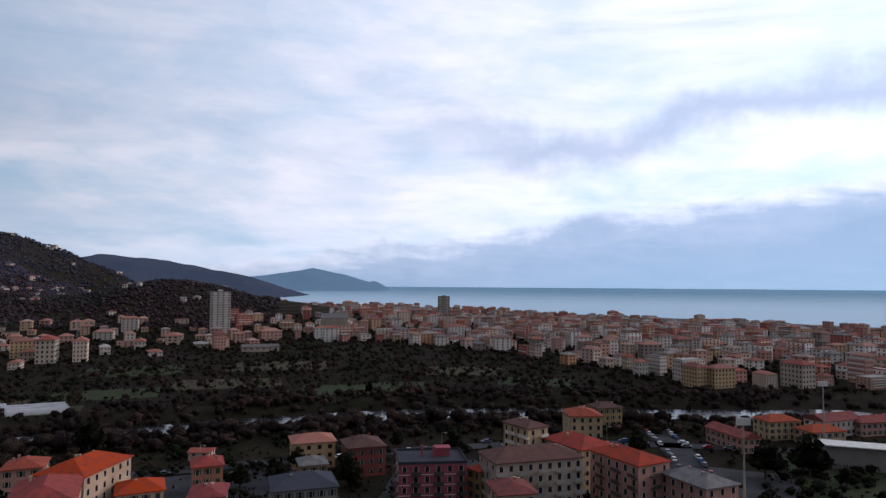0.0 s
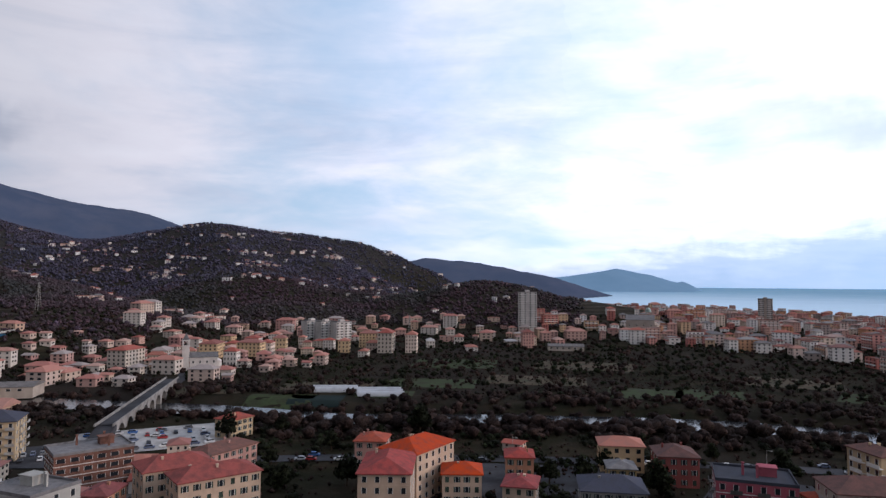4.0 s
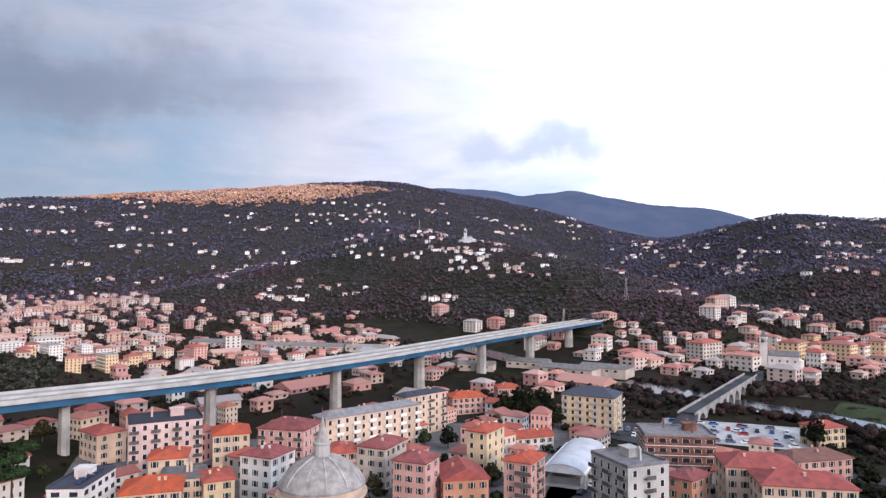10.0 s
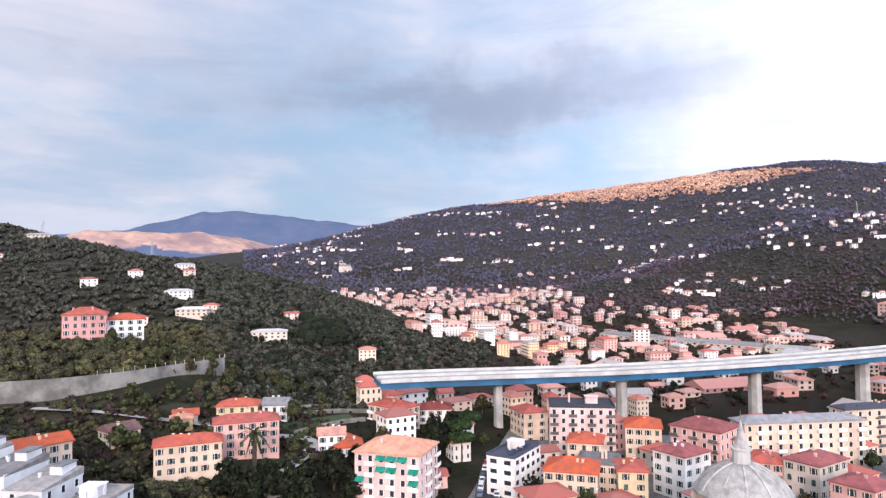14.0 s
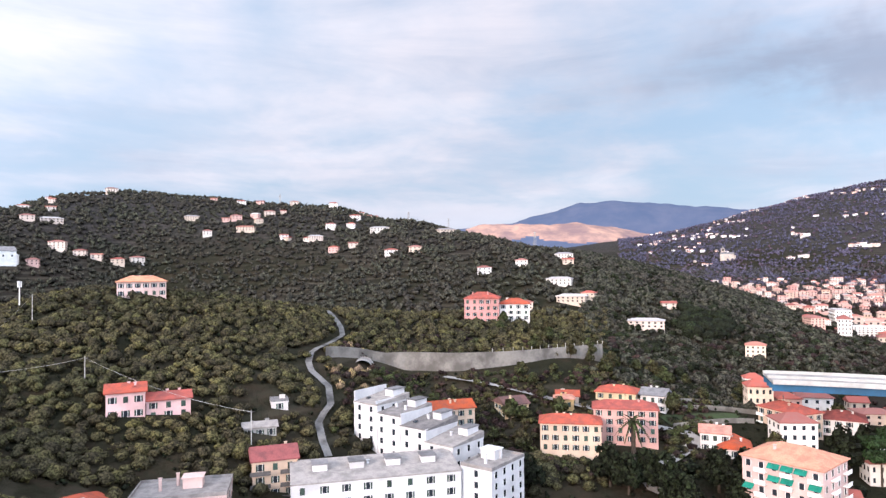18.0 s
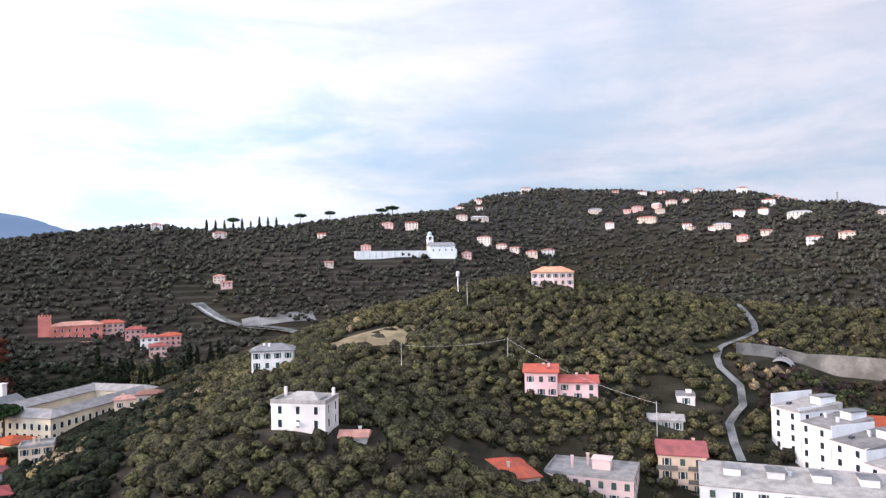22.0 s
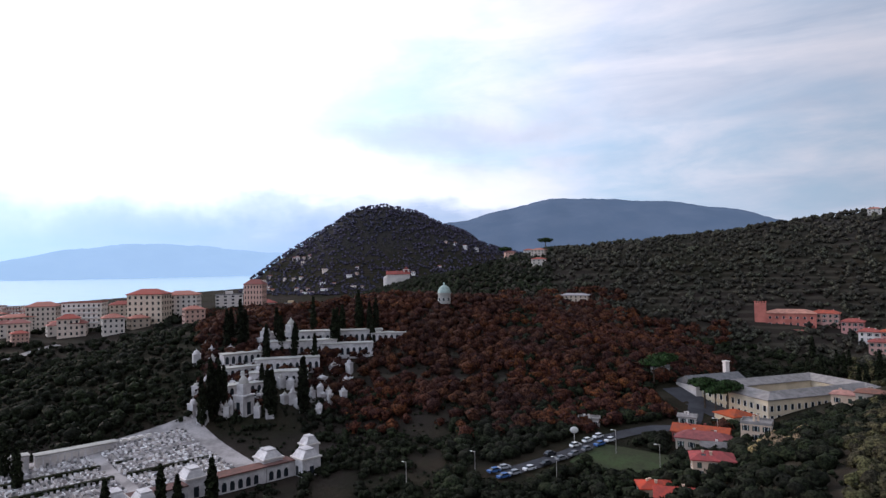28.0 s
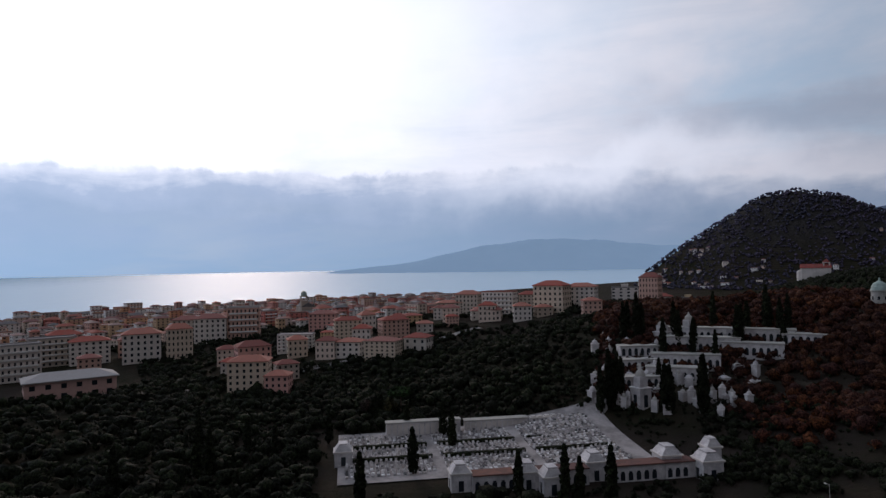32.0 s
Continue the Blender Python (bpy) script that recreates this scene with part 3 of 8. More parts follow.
def join(*pieces):
    verts, faces = [], []
    for v, f in pieces:
        k = len(verts)
        verts += v
        faces += [tuple(i + k for i in q) for q in f]
    return verts, faces


def tube(x, y, z0, z1, r0, r1, n=8):
    ring = [(math.cos(2 * math.pi * i / n), math.sin(2 * math.pi * i / n)) for i in range(n)]
    v = [(x + r0 * c, y + r0 * s, z0) for c, s in ring] + [(x + r1 * c, y + r1 * s, z1) for c, s in ring]
    return v, [(i, (i + 1) % n, n + (i + 1) % n, n + i) for i in range(n)] + [tuple(range(n))[::-1], tuple(range(n, 2 * n))]


def lathe(x, y, profile, n=16):
    """A turned solid from rows of (radius, height)."""
    v, f = [], []
    for r, z in profile:
        v += [(x + r * math.cos(2 * math.pi * i / n), y + r * math.sin(2 * math.pi * i / n), z) for i in range(n)]
    for k in range(len(profile) - 1):
        f += [(k * n + i, k * n + (i + 1) % n, (k + 1) * n + (i + 1) % n, (k + 1) * n + i) for i in range(n)]
    return v, f + [tuple(range(n))[::-1], tuple(range(len(v) - n, len(v)))]


def roof_mesh(style, w, d, rise, over=0.6, thick=0.3):
    """A pitched roof with eaves that stand out, its underside at 0; a flat one with a parapet."""
    a, b = w / 2 + over, d / 2 + over
    if style == "flat":
        a, b = w / 2 + 0.12, d / 2 + 0.12
        return join(box(-a, -b, 0, a, b, 0.22), box(-a, -b, 0.22, a, -b + 0.3, 0.85), box(-a, b - 0.3, 0.22, a, b, 0.85),
                    box(-a, -b + 0.3, 0.22, -a + 0.3, b - 0.3, 0.85), box(a - 0.3, -b + 0.3, 0.22, a, b - 0.3, 0.85))
    if style == "shed":
        a, b = w / 2 + 0.15, d / 2 + 0.25
        return [(-a, -b, 0), (a, -b, 0), (a, b, 0), (-a, b, 0), (-a, -b, 0.3), (a, -b, 0.3), (a, b, 0.3 + rise), (-a, b, 0.3 + rise)], BOX
    eaves = [(-a, -b, 0), (a, -b, 0), (a, b, 0), (-a, b, 0), (-a, -b, thick), (a, -b, thick), (a, b, thick), (-a, b, thick)]
    sides = [(0, 3, 2, 1), (0, 1, 5, 4), (1, 2, 6, 5), (2, 3, 7, 6), (3, 0, 4, 7)]
    k = 0.0 if style == "gable" else min(a, b) * 0.85
    if w >= d:
        top = [(-a + k, 0, thick + rise), (a - k, 0, thick + rise)]
        return eaves + top, sides + [(4, 5, 9, 8), (5, 6, 9), (6, 7, 8, 9), (7, 4, 8)]
    top = [(0, -b + k, thick + rise), (0, b - k, thick + rise)]
    return eaves + top, sides + [(4, 5, 8), (5, 6, 9, 8), (6, 7, 9), (7, 4, 8, 9)]


def extruded(profile, slots, z0, z1, *materials):
    """One solid piece: a line of (x, y) closed along the wall and drawn up from z0 to z1."""
    n = len(profile)
    v = [(x, y, z0) for x, y in profile] + [(x, y, z1) for x, y in profile]
    f = [(i, i + 1, n + i + 1, n + i) for i in range(n - 1)] + [tuple(range(n))[::-1], tuple(range(n, 2 * n))]
    return mesh_of("window", v, f, *materials, slots=list(slots) + [1, 1])


def window_mesh(w, h, shutters):
    """A dark pane between jambs that stand a little proud, with open shutters beside it; faces -y, its middle at 0."""
    a, b = w / 2, w / 2 + 0.1
    right = [(a, -0.03), (a, -0.1), (b, -0.1)] + ([(b, -0.07), (w + 0.05, -0.07), (w + 0.05, 0.03)] if shutters else [(b, 0.03)])
    left = [(-x, y) for x, y in right][::-1]
    tail = [2, 2, 2] if shutters else [1]
    return extruded(left + right, tail + [1, 1] + [0] + [1, 1] + tail, -h / 2, h / 2, GLASS, FRAME, SHUTTER)


WINDOWS = {"tall": window_mesh(1.0, 1.7, True), "plain": window_mesh(1.2, 1.6, False), "small": window_mesh(0.9, 1.6, False), "wide": window_mesh(2.3, 1.3, False),
           "shut": extruded([(-0.6, 0.03), (-0.6, -0.08), (-0.03, -0.08), (0, -0.03), (0.03, -0.08), (0.6, -0.08), (0.6, 0.03)], [1, 2, 2, 2, 2, 1], -0.85, 0.85, GLASS, FRAME, SHUTTER)}


def balcony_mesh(w, material):
    """A slab turned up into a parapet, in one piece."""
    prof = [(0.02, -0.16), (-1.3, -0.16), (-1.3, 0.95), (-1.2, 0.95), (-1.2, 0.0), (0.02, 0.0)]
    v = [(-w / 2, y, z) for y, z in prof] + [(w / 2, y, z) for y, z in prof]
    return mesh_of("balcony", v, [(i, i + 1, i + 7, i + 6) for i in range(5)] + [(0, 6, 11, 5), (0, 5, 4, 1), (1, 4, 3, 2), (6, 7, 10, 11), (7, 8, 9, 10)], material)


BALCONIES = {(w, k): balcony_mesh(w, m) for w in (3.0, 5.0) for k, m in enumerate((FRAME, CONCRETE, RAIL))}
AWNING = mesh_of("awning", [(-1.5, 0, 0), (1.5, 0, 0), (1.5, -1.4, -1.1), (-1.5, -1.4, -1.1), (-1.5, 0, -0.06), (1.5, 0, -0.06), (1.5, -1.4, -1.16), (-1.5, -1.4, -1.16)], BOX, surface("awning_cloth", (0.02, 0.20, 0.14), 0.8))
SOLAR = surface("solar_panel", (0.015, 0.02, 0.05), 0.25, vary=0.1)
NAMES = dict(cream="cream", white="white", whitew="bright white", yellow="yellow", ochre="ochre", orange="orange", pink="pink", palepink="pale pink", magenta="dark magenta",
             redwall="dark red", grey="grey", beige="beige", stone="grey stone", pinkw="pale pink", pinkred="brick red", brick="brown brick")
ROOF_NAMES = dict(red="red tiled", redpale="pale red tiled", redbrown="brown-red tiled", brown="brown tiled", slate="dark slate", scarlet="bright red tiled", grey="grey", white="pale", dome="pale")


def block(x, y, z, w, d, h, yaw, wall, style, roof, extras=""):
    """A house or block of flats: walls with a plinth, roof, chimneys, windows on the sides that face the valley, balconies."""
    rnd = random.Random(int(x * 31 + y * 17))
    floors = max(1, round(h / 3.1))
    kind = "apartment_block" if floors >= 4 else "house"
    base = min([z] + [land_at(x + math.cos(radians(yaw)) * sx * w / 2 - math.sin(radians(yaw)) * sy * d / 2,
                              y + math.sin(radians(yaw)) * sx * w / 2 + math.cos(radians(yaw)) * sy * d / 2) for sx in (-1, 1) for sy in (-1, 1)]) - 0.3
    words = {1: "single-storey", 2: "two-storey", 3: "three-storey"}.get(floors, "tall")
    ob = thing(kind, pose(x, y, z, 0, 0, yaw), f"{NAMES[wall]} {words} {'flats' if floors >= 4 else 'house'} with {ROOF_NAMES[roof]} {style} roof",
               "apartment block" if floors >= 4 else "house", "buildings of the quarter")
    v, f = join(box(-w / 2, -d / 2, base - z, w / 2, d / 2, h), box(-w / 2 - 0.12, -d / 2 - 0.12, h - 0.45, w / 2 + 0.12, d / 2 + 0.12, h - 0.05))
    part("wall", (v, f, WALLS[wall]), ob)
    if extras != "villa":
        for k in range(1, floors):
            if floors >= 4 and wall not in ("whitew",):
                zz = k * h / floors
                part("cornice", (*box(-w / 2 - 0.06, -d / 2 - 0.06, zz - 0.1, w / 2 + 0.06, d / 2 + 0.06, zz + 0.1), FRAME if wall in ("brick", "redwall", "magenta") else WALLS[wall]), ob)
    rise = min(w, d) * {"hip": 0.2, "shed": 0.15}.get(style, 0.24)
    part("roof", (*roof_mesh(style, w, d, rise), ROOFS[roof]), ob, pose(0, 0, h))
    if style == "gable":
        a, b = w / 2, d / 2
        g = [(-a, -b, 0), (-a, b, 0), (-a, 0, rise), (a, -b, 0), (a, b, 0), (a, 0, rise)] if w >= d else [(-a, -b, 0), (a, -b, 0), (0, -b, rise), (-a, b, 0), (a, b, 0), (0, b, rise)]
        part("gable", (g, [(0, 1, 2), (3, 5, 4), (0, 2, 5, 3), (1, 4, 5, 2)], WALLS[wall]), ob, pose(0, 0, h + 0.28))
    for k in range(0 if extras == "villa" else rnd.choice((1, 2, 2, 3))):
        cx, cy = rnd.uniform(-0.3, 0.3) * w, rnd.uniform(-0.25, 0.25) * d
        part("chimney", (*join(box(-0.32, -0.26, 0, 0.32, 0.26, rise * 0.7 + 0.7), box(-0.42, -0.36, rise * 0.7 + 0.7, 0.42, 0.36, rise * 0.7 + 0.86)), WALLS[wall]), ob, pose(cx, cy, h + 0.2))
    if extras == "villa":
        part("roof_cap", (*roof_mesh("hip", w * 0.62, d * 0.6, 1.3, 0.3), ROOFS["white"]), ob, pose(0, 0, h + 0.35))
        for q in (-0.46, 0.46):
            part("chimney", (*box(-0.3, -0.3, 0, 0.3, 0.3, 2.2), WALLS[wall]), ob, pose(q * w, 0.3 * d, h + 0.2))
        for q in (0.30, 0.62):
            part("balcony", BALCONIES[3.0, 0], ob, pose(-w * 0.03, -d / 2, h * q, 0, 0, 0) @ Matrix.Diagonal((0.7, 0.7, 0.8, 1)))
    elif style == "flat" and floors >= 4:
        part("stair_head", (*join(box(-2.2, -1.8, 0, 2.2, 1.8, 2.4), box(-2.5, -2.1, 2.4, 2.5, 2.1, 2.6)), WALLS[wall]), ob, pose(rnd.uniform(-0.25, 0.25) * w, 0.1 * d, h + 0.2))
    step, rail = h / floors, rnd.choice((0, 1, 2, 2))
    style_w = "small" if extras == "villa" else "wide" if extras == "rows" and wall != "whitew" else ("plain" if floors >= 5 else "tall")
    faces = [(0, w, 0, -d / 2, 0), (90, d, w / 2, 0, 1), (-90, d, -w / 2, 0, 1)]
    # only the side that is turned to the open view gets its windows
    facing = math.atan2(-y, -x) - radians(yaw)
    for turn, length, ox, oy, side in faces:
        normal = radians(turn) - math.pi / 2
        if math.cos(facing - normal) < 0.08:
            continue
        n = max(1, int(length / (4.8 if wall == "whitew" else 3.6 if style_w == "wide" else 3.0)))
        if extras == "villa":
            n = 3 if not side else 2
        elif side and length > 9:
            n = max(2, int(length / 3.6))
        for k in range(floors):
            for i in range(n):
                along = (i + 0.5) / n * length - length / 2
                what = "shut" if style_w == "tall" and rnd.random() < 0.3 else style_w
                dx, dy = math.cos(radians(turn)) * along, math.sin(radians(turn)) * along
                part("window", WINDOWS[what], ob, pose(ox + dx, oy + dy, (k + 0.52) * step, 0, 0, turn))
                if "balc" in extras and k > 0 and not side and i % 2 == (0 if n % 2 else 1) or ("balc" in extras and side and k > 0 and (i % 2 == 1 if length > 15 else i == n // 2)):
                    part("balcony", BALCONIES[3.0 if side or n > 4 else 5.0, rail], ob, pose(ox + dx, oy + dy, k * step + 0.15, 0, 0, turn))
                if "awn" in extras and not side and k > 0 and rnd.random() < 0.4:
                    part("awning", AWNING, ob, pose(ox + dx, oy + dy, k * step + 2.75, 0, 0, turn), "faded green awning")
    if style == "hip" and floors > 2 and rnd.random() < 0.5:
        part("aerial", (*join(box(-0.05, -0.05, 0, 0.05, 0.05, rise + 2.6), *[box(-0.6 + 0.1 * q, -0.03, rise + 1.5 + 0.3 * q, 0.6 - 0.1 * q, 0.03, rise + 1.56 + 0.3 * q) for q in range(4)]), RAIL), ob, pose(rnd.uniform(-0.2, 0.2) * w, 0, h))
    if style != "flat" and rnd.random() < 0.35:
        part("skylight", (*box(-0.6, -0.5, 0, 0.6, 0.5, 0.25), GLASS), ob, pose(rnd.choice((-0.22, 0.22)) * w, -0.25 * d, h + 0.3 + rise * 0.42, 20, 0, 0))
    if extras == "step":
        part("parapet", (*box(-w / 2, -d / 2, 0, -w / 2 + 0.3, d / 2, 3.4), WALLS[wall]), ob, pose(0, 0, h))
        part("stair_head", (*box(-1.6, -2.6, 0, 1.6, 2.6, 2.6), WALLS[wall]), ob, pose(w * 0.2, d * 0.28, h + 0.6))
        part("stair_head_roof", (*box(-1.9, -2.9, 0, 1.9, 2.9, 0.25), ROOFS["grey"]), ob, pose(w * 0.2, d * 0.28, h + 3.2))
    if extras == "rows" and wall == "whitew":
        for q in range(4):
            u = (q - 1.5) * max(w, d) * 0.22
            part("stair_head", (*box(-1.8, -1.8, 0, 1.8, 1.8, 2.6), WALLS[wall]), ob, pose(u, 1, h + 0.2))
            part("stair_head_roof", (*box(-2.1, -2.1, 0, 2.1, 2.1, 0.25), ROOFS["grey"]), ob, pose(u, 1, h + 2.8))
    if extras == "rows" and wall == "white":
        for q in range(5):
            part("solar_panel", (*box(-1.2, -0.8, 0, 1.2, 0.8, 0.08), SOLAR), ob, pose(0.22 * w, -d * 0.36 + q * d * 0.16, h + 0.9, 18, 0, 90))
    return ob


block(-103.3, 192.2, 0, 15.0, 22.1, 15, -6, "cream", "hip", "scarlet")
block(-100.1, 168.4, 0, 14.6, 22.4, 15, 25, "cream", "hip", "scarlet")
block(-76.6, 216.9, 0, 9.3, 11.0, 9.5, 22, "orange", "hip", "scarlet")
block(-3.5, 204.3, 0, 20.2, 16.0, 15, 7, "magenta", "flat", "slate", "balc")
block(-41.3, 198.0, 0, 18.3, 15.0, 9, 18, "grey", "hip", "slate")
block(-45.2, 231.7, 0, 9.2, 10.0, 6, 19, "ochre", "hip", "grey")
block(-28.8, 242.2, 0, 13.3, 14.0, 10, 19, "redwall", "hip", "brown")
block(-87.1, 192.3, 0, 12.2, 12.0, 9, 25, "cream", "hip", "scarlet")
block(-67.1, 191.8, 0, 9.7, 12.0, 8, 13, "cream", "hip", "scarlet")
block(-134.6, 214.9, 0, 11.3, 12.0, 9, 21, "pink", "hip", "red")
block(29.5, 233.7, 0, 13.7, 8.8, 19, -58, "yellow", "hip", "brown", "balc")
block(58.2, 274.5, 0, 13.1, 14.0, 15, 2, "yellow", "hip", "red")
block(46.1, 225.2, 0, 19.6, 14.3, 15, -59, "yellow", "hip", "scarlet")
block(26.7, 199.8, 0, 27.5, 14.0, 17, 17, "beige", "hip", "brown", "balc")
block(56.2, 199.6, 0, 20.4, 12.1, 17, -62, "pink", "hip", "scarlet", "balc")
block(72.3, 187.1, 0, 17.0, 11.8, 14, -66, "pink", "hip", "grey")
block(12.6, 203.0, 0, 6.5, 7.0, 12, -55, "ochre", "hip", "red")
block(19.0, 180.7, 0, 10.2, 12.0, 13, 12, "cream", "hip", "red")
block(123.8, 281.9, 0, 23.7, 9.0, 6, -76, "pink", "gable", "red")
block(151.8, 299.9, 0, 15.9, 11.0, 8, 11, "yellow", "hip", "red")
block(164.8, 288.7, 0, 16.6, 11.0, 6, 13, "cream", "hip", "red")
block(181.9, 308.0, 0, 23.1, 11.0, 7, 21, "white", "gable", "red")
block(201.8, 309.9, 0, 24.3, 11.0, 6, 14, "pink", "hip", "red")
block(79.8, 323.9, 0, 12.7, 11.0, 9, 15, "ochre", "hip", "brown")
block(-205.0, -43.5, 0, 9.4, 19.1, 12, 76, "white", "flat", "slate", "rows")
block(-265.7, -50.1, 0, 12.8, 10.5, 12, 37, "cream", "hip", "red")
block(-247.9, -27.3, 0, 23.1, 15.0, 19, 100, "palepink", "flat", "slate", "balc")
block(-248.0, -5.4, 0, 12.2, 14.0, 13, 93, "cream", "hip", "red")
block(-224.6, -23.2, 0, 10.9, 12.0, 12, 90, "cream", "hip", "red")
block(-236.9, 14.7, 0, 16.9, 14.4, 16, 60, "pink", "hip", "redbrown", "balc")
block(-254.9, 45.7, 0, 8.9, 43.7, 16, 24, "cream", "hip", "grey", "balc")
block(-279.3, 73.1, 0, 7.3, 23.8, 17, 28, "cream", "hip", "slate", "balc")
block(-214.5, 6.5, 0, 11.6, 12.2, 13, 51, "white", "hip", "red")
block(-215.6, 43.1, 0, 10.4, 14.7, 13, 50, "beige", "hip", "red")
block(-194.8, 49.5, 0, 10.6, 10.7, 13, 51, "pink", "hip", "red")
block(-220.0, 29.8, 0, 9.5, 12.0, 11, 90, "pink", "hip", "red")
block(-213.3, 78.8, 0, 7.6, 13.2, 16, 42, "yellow", "hip", "red")
block(-186.0, 81.3, 0, 8.6, 12.3, 13, 45, "pink", "hip", "red", "balc")
block(-163.5, 103.2, 0, 16.8, 13.5, 17, 5, "stone", "flat", "grey", "balc")
block(-202.0, 146.3, 0, 23.4, 16.0, 13, 66, "brick", "flat", "grey", "rows")
block(-167.0, 125.4, 0, 7.8, 11.2, 9.5, 26, "orange", "hip", "red")
block(-161.7, 145.2, 0, 20.3, 14.0, 13, 63, "cream", "hip", "red")
block(-143.9, 143.7, 0, 23.1, 13.0, 13, 63, "cream", "hip", "red")
block(-267.2, 150.1, 0, 23.3, 16.4, 15, 46, "yellow", "hip", "slate", "balc")
block(-315.4, 105.6, 0, 18.1, 12.0, 8, 93, "pink", "hip", "red")
block(-339.5, 138.0, 0, 12.7, 10.0, 7, 82, "pink", "hip", "red")
block(-314.0, 138.2, 0, 9.0, 10.0, 6, 84, "white", "gable", "red")
block(-195.3, 64.1, 0, 13.8, 14.0, 7, 83, "orange", "gable", "red")
block(-241.9, 108.0, 0, 16.1, 9.0, 5, 93, "white", "gable", "redbrown")
block(-211.7, 222.7, 0, 12.6, 10.0, 8, 87, "yellow", "hip", "red")
block(-177.5, 180.8, 0, 22.9, 12.0, 8, 87, "pink", "hip", "brown")
block(-202.7, -25.1, 0, 15.5, 14.0, 9, 91, "cream", "hip", "red")
block(-212.1, -18.1, 0, 12.6, 12.0, 9, 88, "cream", "flat", "grey")
block(-207.5, -8.3, 0, 8.5, 12.0, 9, 99, "yellow", "hip", "red")
block(-183.8, -74.7, 0, 20.1, 16.3, 16, 90, "palepink", "hip", "redpale", "balc awn")
block(-207.9, -102.8, 0, 9.4, 11.0, 9, 119, "white", "gable", "red")
block(-246.7, -101.4, 6, 17.6, 11.2, 9, 70, "cream", "hip", "red", "balc")
block(-265.5, -90.5, 3, 13.8, 12.0, 8, 111, "white", "hip", "red")
block(-169.5, -138.4, 8, 19.2, 10.0, 9, 130, "cream", "hip", "red")
block(-188.4, -130.5, 9, 20.4, 10.0, 11, 127, "pink", "hip", "red")
block(-210.1, -148.6, 12, 14.5, 10.0, 8, 116, "yellow", "hip", "red")
block(-219.1, -138.1, 13, 9.1, 9.0, 6, 110, "white", "gable", "grey")
block(-196.7, -163.0, 10, 8.8, 9.0, 6, 118, "cream", "gable", "red")
block(-94.3, -140.5, 3, 42.0, 13.0, 13, 154, "whitew", "shed", "white", "rows")
block(-120.0, -123.7, 3, 9.2, 15.8, 14, 103, "whitew", "flat", "white")
for az_, far_, top_ in ((145.5, 205, 26.6), (143.6, 199, 24.4), (141.4, 192.5, 21.9), (139.2, 186, 18.9)):
    ux, uy = heading(az_, far_)
    foot = land_at(ux, uy) - 2.5
    block(ux, uy, foot, 9.9, 14.0, top_ - foot, 101, "whitew", "shed", "white", "step")
block(-76.3, -161.0, 6, 11.1, 10.0, 13, 159, "cream", "gable", "red", "balc")
block(-52.4, -159.1, 4, 21.2, 13.0, 12, 152, "palepink", "flat", "white")
block(-48.8, -194.5, 27.3, 9.6, 8.0, 7.5, 165, "pinkw", "gable", "red")
block(-59.2, -192.0, 26.6, 11.5, 7.0, 5.2, 165, "pinkw", "gable", "red")
block(-81.0, -180.0, 19.6, 9.0, 5.0, 2.8, 160, "grey", "gable", "white")
block(-91.0, -188.0, 24.2, 5.0, 4.0, 3.0, 160, "white", "flat", "grey")
block(5.4, -143.0, 28.2, 5.5, 4.0, 3.0, 172, "stone", "gable", "redpale")
block(119.0, -206.0, 4.4, 17.0, 9.0, 4.0, 200, "beige", "hip", "red")
block(109.0, -162.0, 1.0, 9.0, 7.0, 3.6, 225, "cream", "hip", "scarlet")
block(97.5, -156.0, 1.6, 12.5, 9.0, 4.4, 215, "cream", "gable", "scarlet")
block(160.5, -197.0, 6.0, 8.0, 5.0, 3.0, 215, "white", "flat", "white")
block(-194.0, -159.5, 15.0, 8.0, 7.0, 4.0, 130, "beige", "gable", "redbrown")
block(-207.5, -109.0, 6.5, 9.0, 8.0, 6.0, 118, "white", "gable", "redpale")
block(-189.0, -157.0, 15.0, 7.0, 6.0, 4.0, 130, "ochre", "hip", "redpale")
block(-144.6, -170.7, 14, 16.0, 9.0, 6, 157, "cream", "gable", "redbrown")
block(-172.4, -167.8, 13, 9.3, 9.0, 5, 161, "yellow", "gable", "brown")
block(-220.6, -233.3, 40, 16.5, 14.0, 12, 132, "pinkred", "hip", "red")
block(-234.9, -225.5, 41, 14.5, 12.0, 8, 134, "white", "hip", "red")
block(16.2, -146.4, 27, 12.3, 8.0, 11.5, 163, "white", "flat", "white", "villa")
block(-77.0, -283.0, 57, 18.0, 11.0, 6.0, 165, "palepink", "hip", "redpale")
block(-26.8, -154.7, 8.2, 17.8, 14.0, 10, -173, "beige", "hip", "red")

# ---- far houses ----
FAR_WALL = ramped("far_plaster", [(0.58, 0.47, 0.36), (0.62, 0.56, 0.50), (0.54, 0.34, 0.27), (0.64, 0.58, 0.52), (0.58, 0.41, 0.24), (0.56, 0.31, 0.26), (0.48, 0.41, 0.34), (0.64, 0.52, 0.43)])
FAR_WHITE = ramped("far_whitewash", [(0.54, 0.49, 0.43), (0.52, 0.42, 0.35), (0.60, 0.56, 0.52), (0.52, 0.33, 0.28), (0.46, 0.37, 0.29)])
FAR_ROOF = ramped("far_tiles", [(0.32, 0.085, 0.062), (0.27, 0.075, 0.058), (0.37, 0.15, 0.11), (0.22, 0.080, 0.066), (0.28, 0.12, 0.10)], vary=0.35)
FAR_FLAT = ramped("far_flat_roof", [(0.34, 0.32, 0.31), (0.26, 0.24, 0.24), (0.45, 0.42, 0.40), (0.30, 0.12, 0.09)])


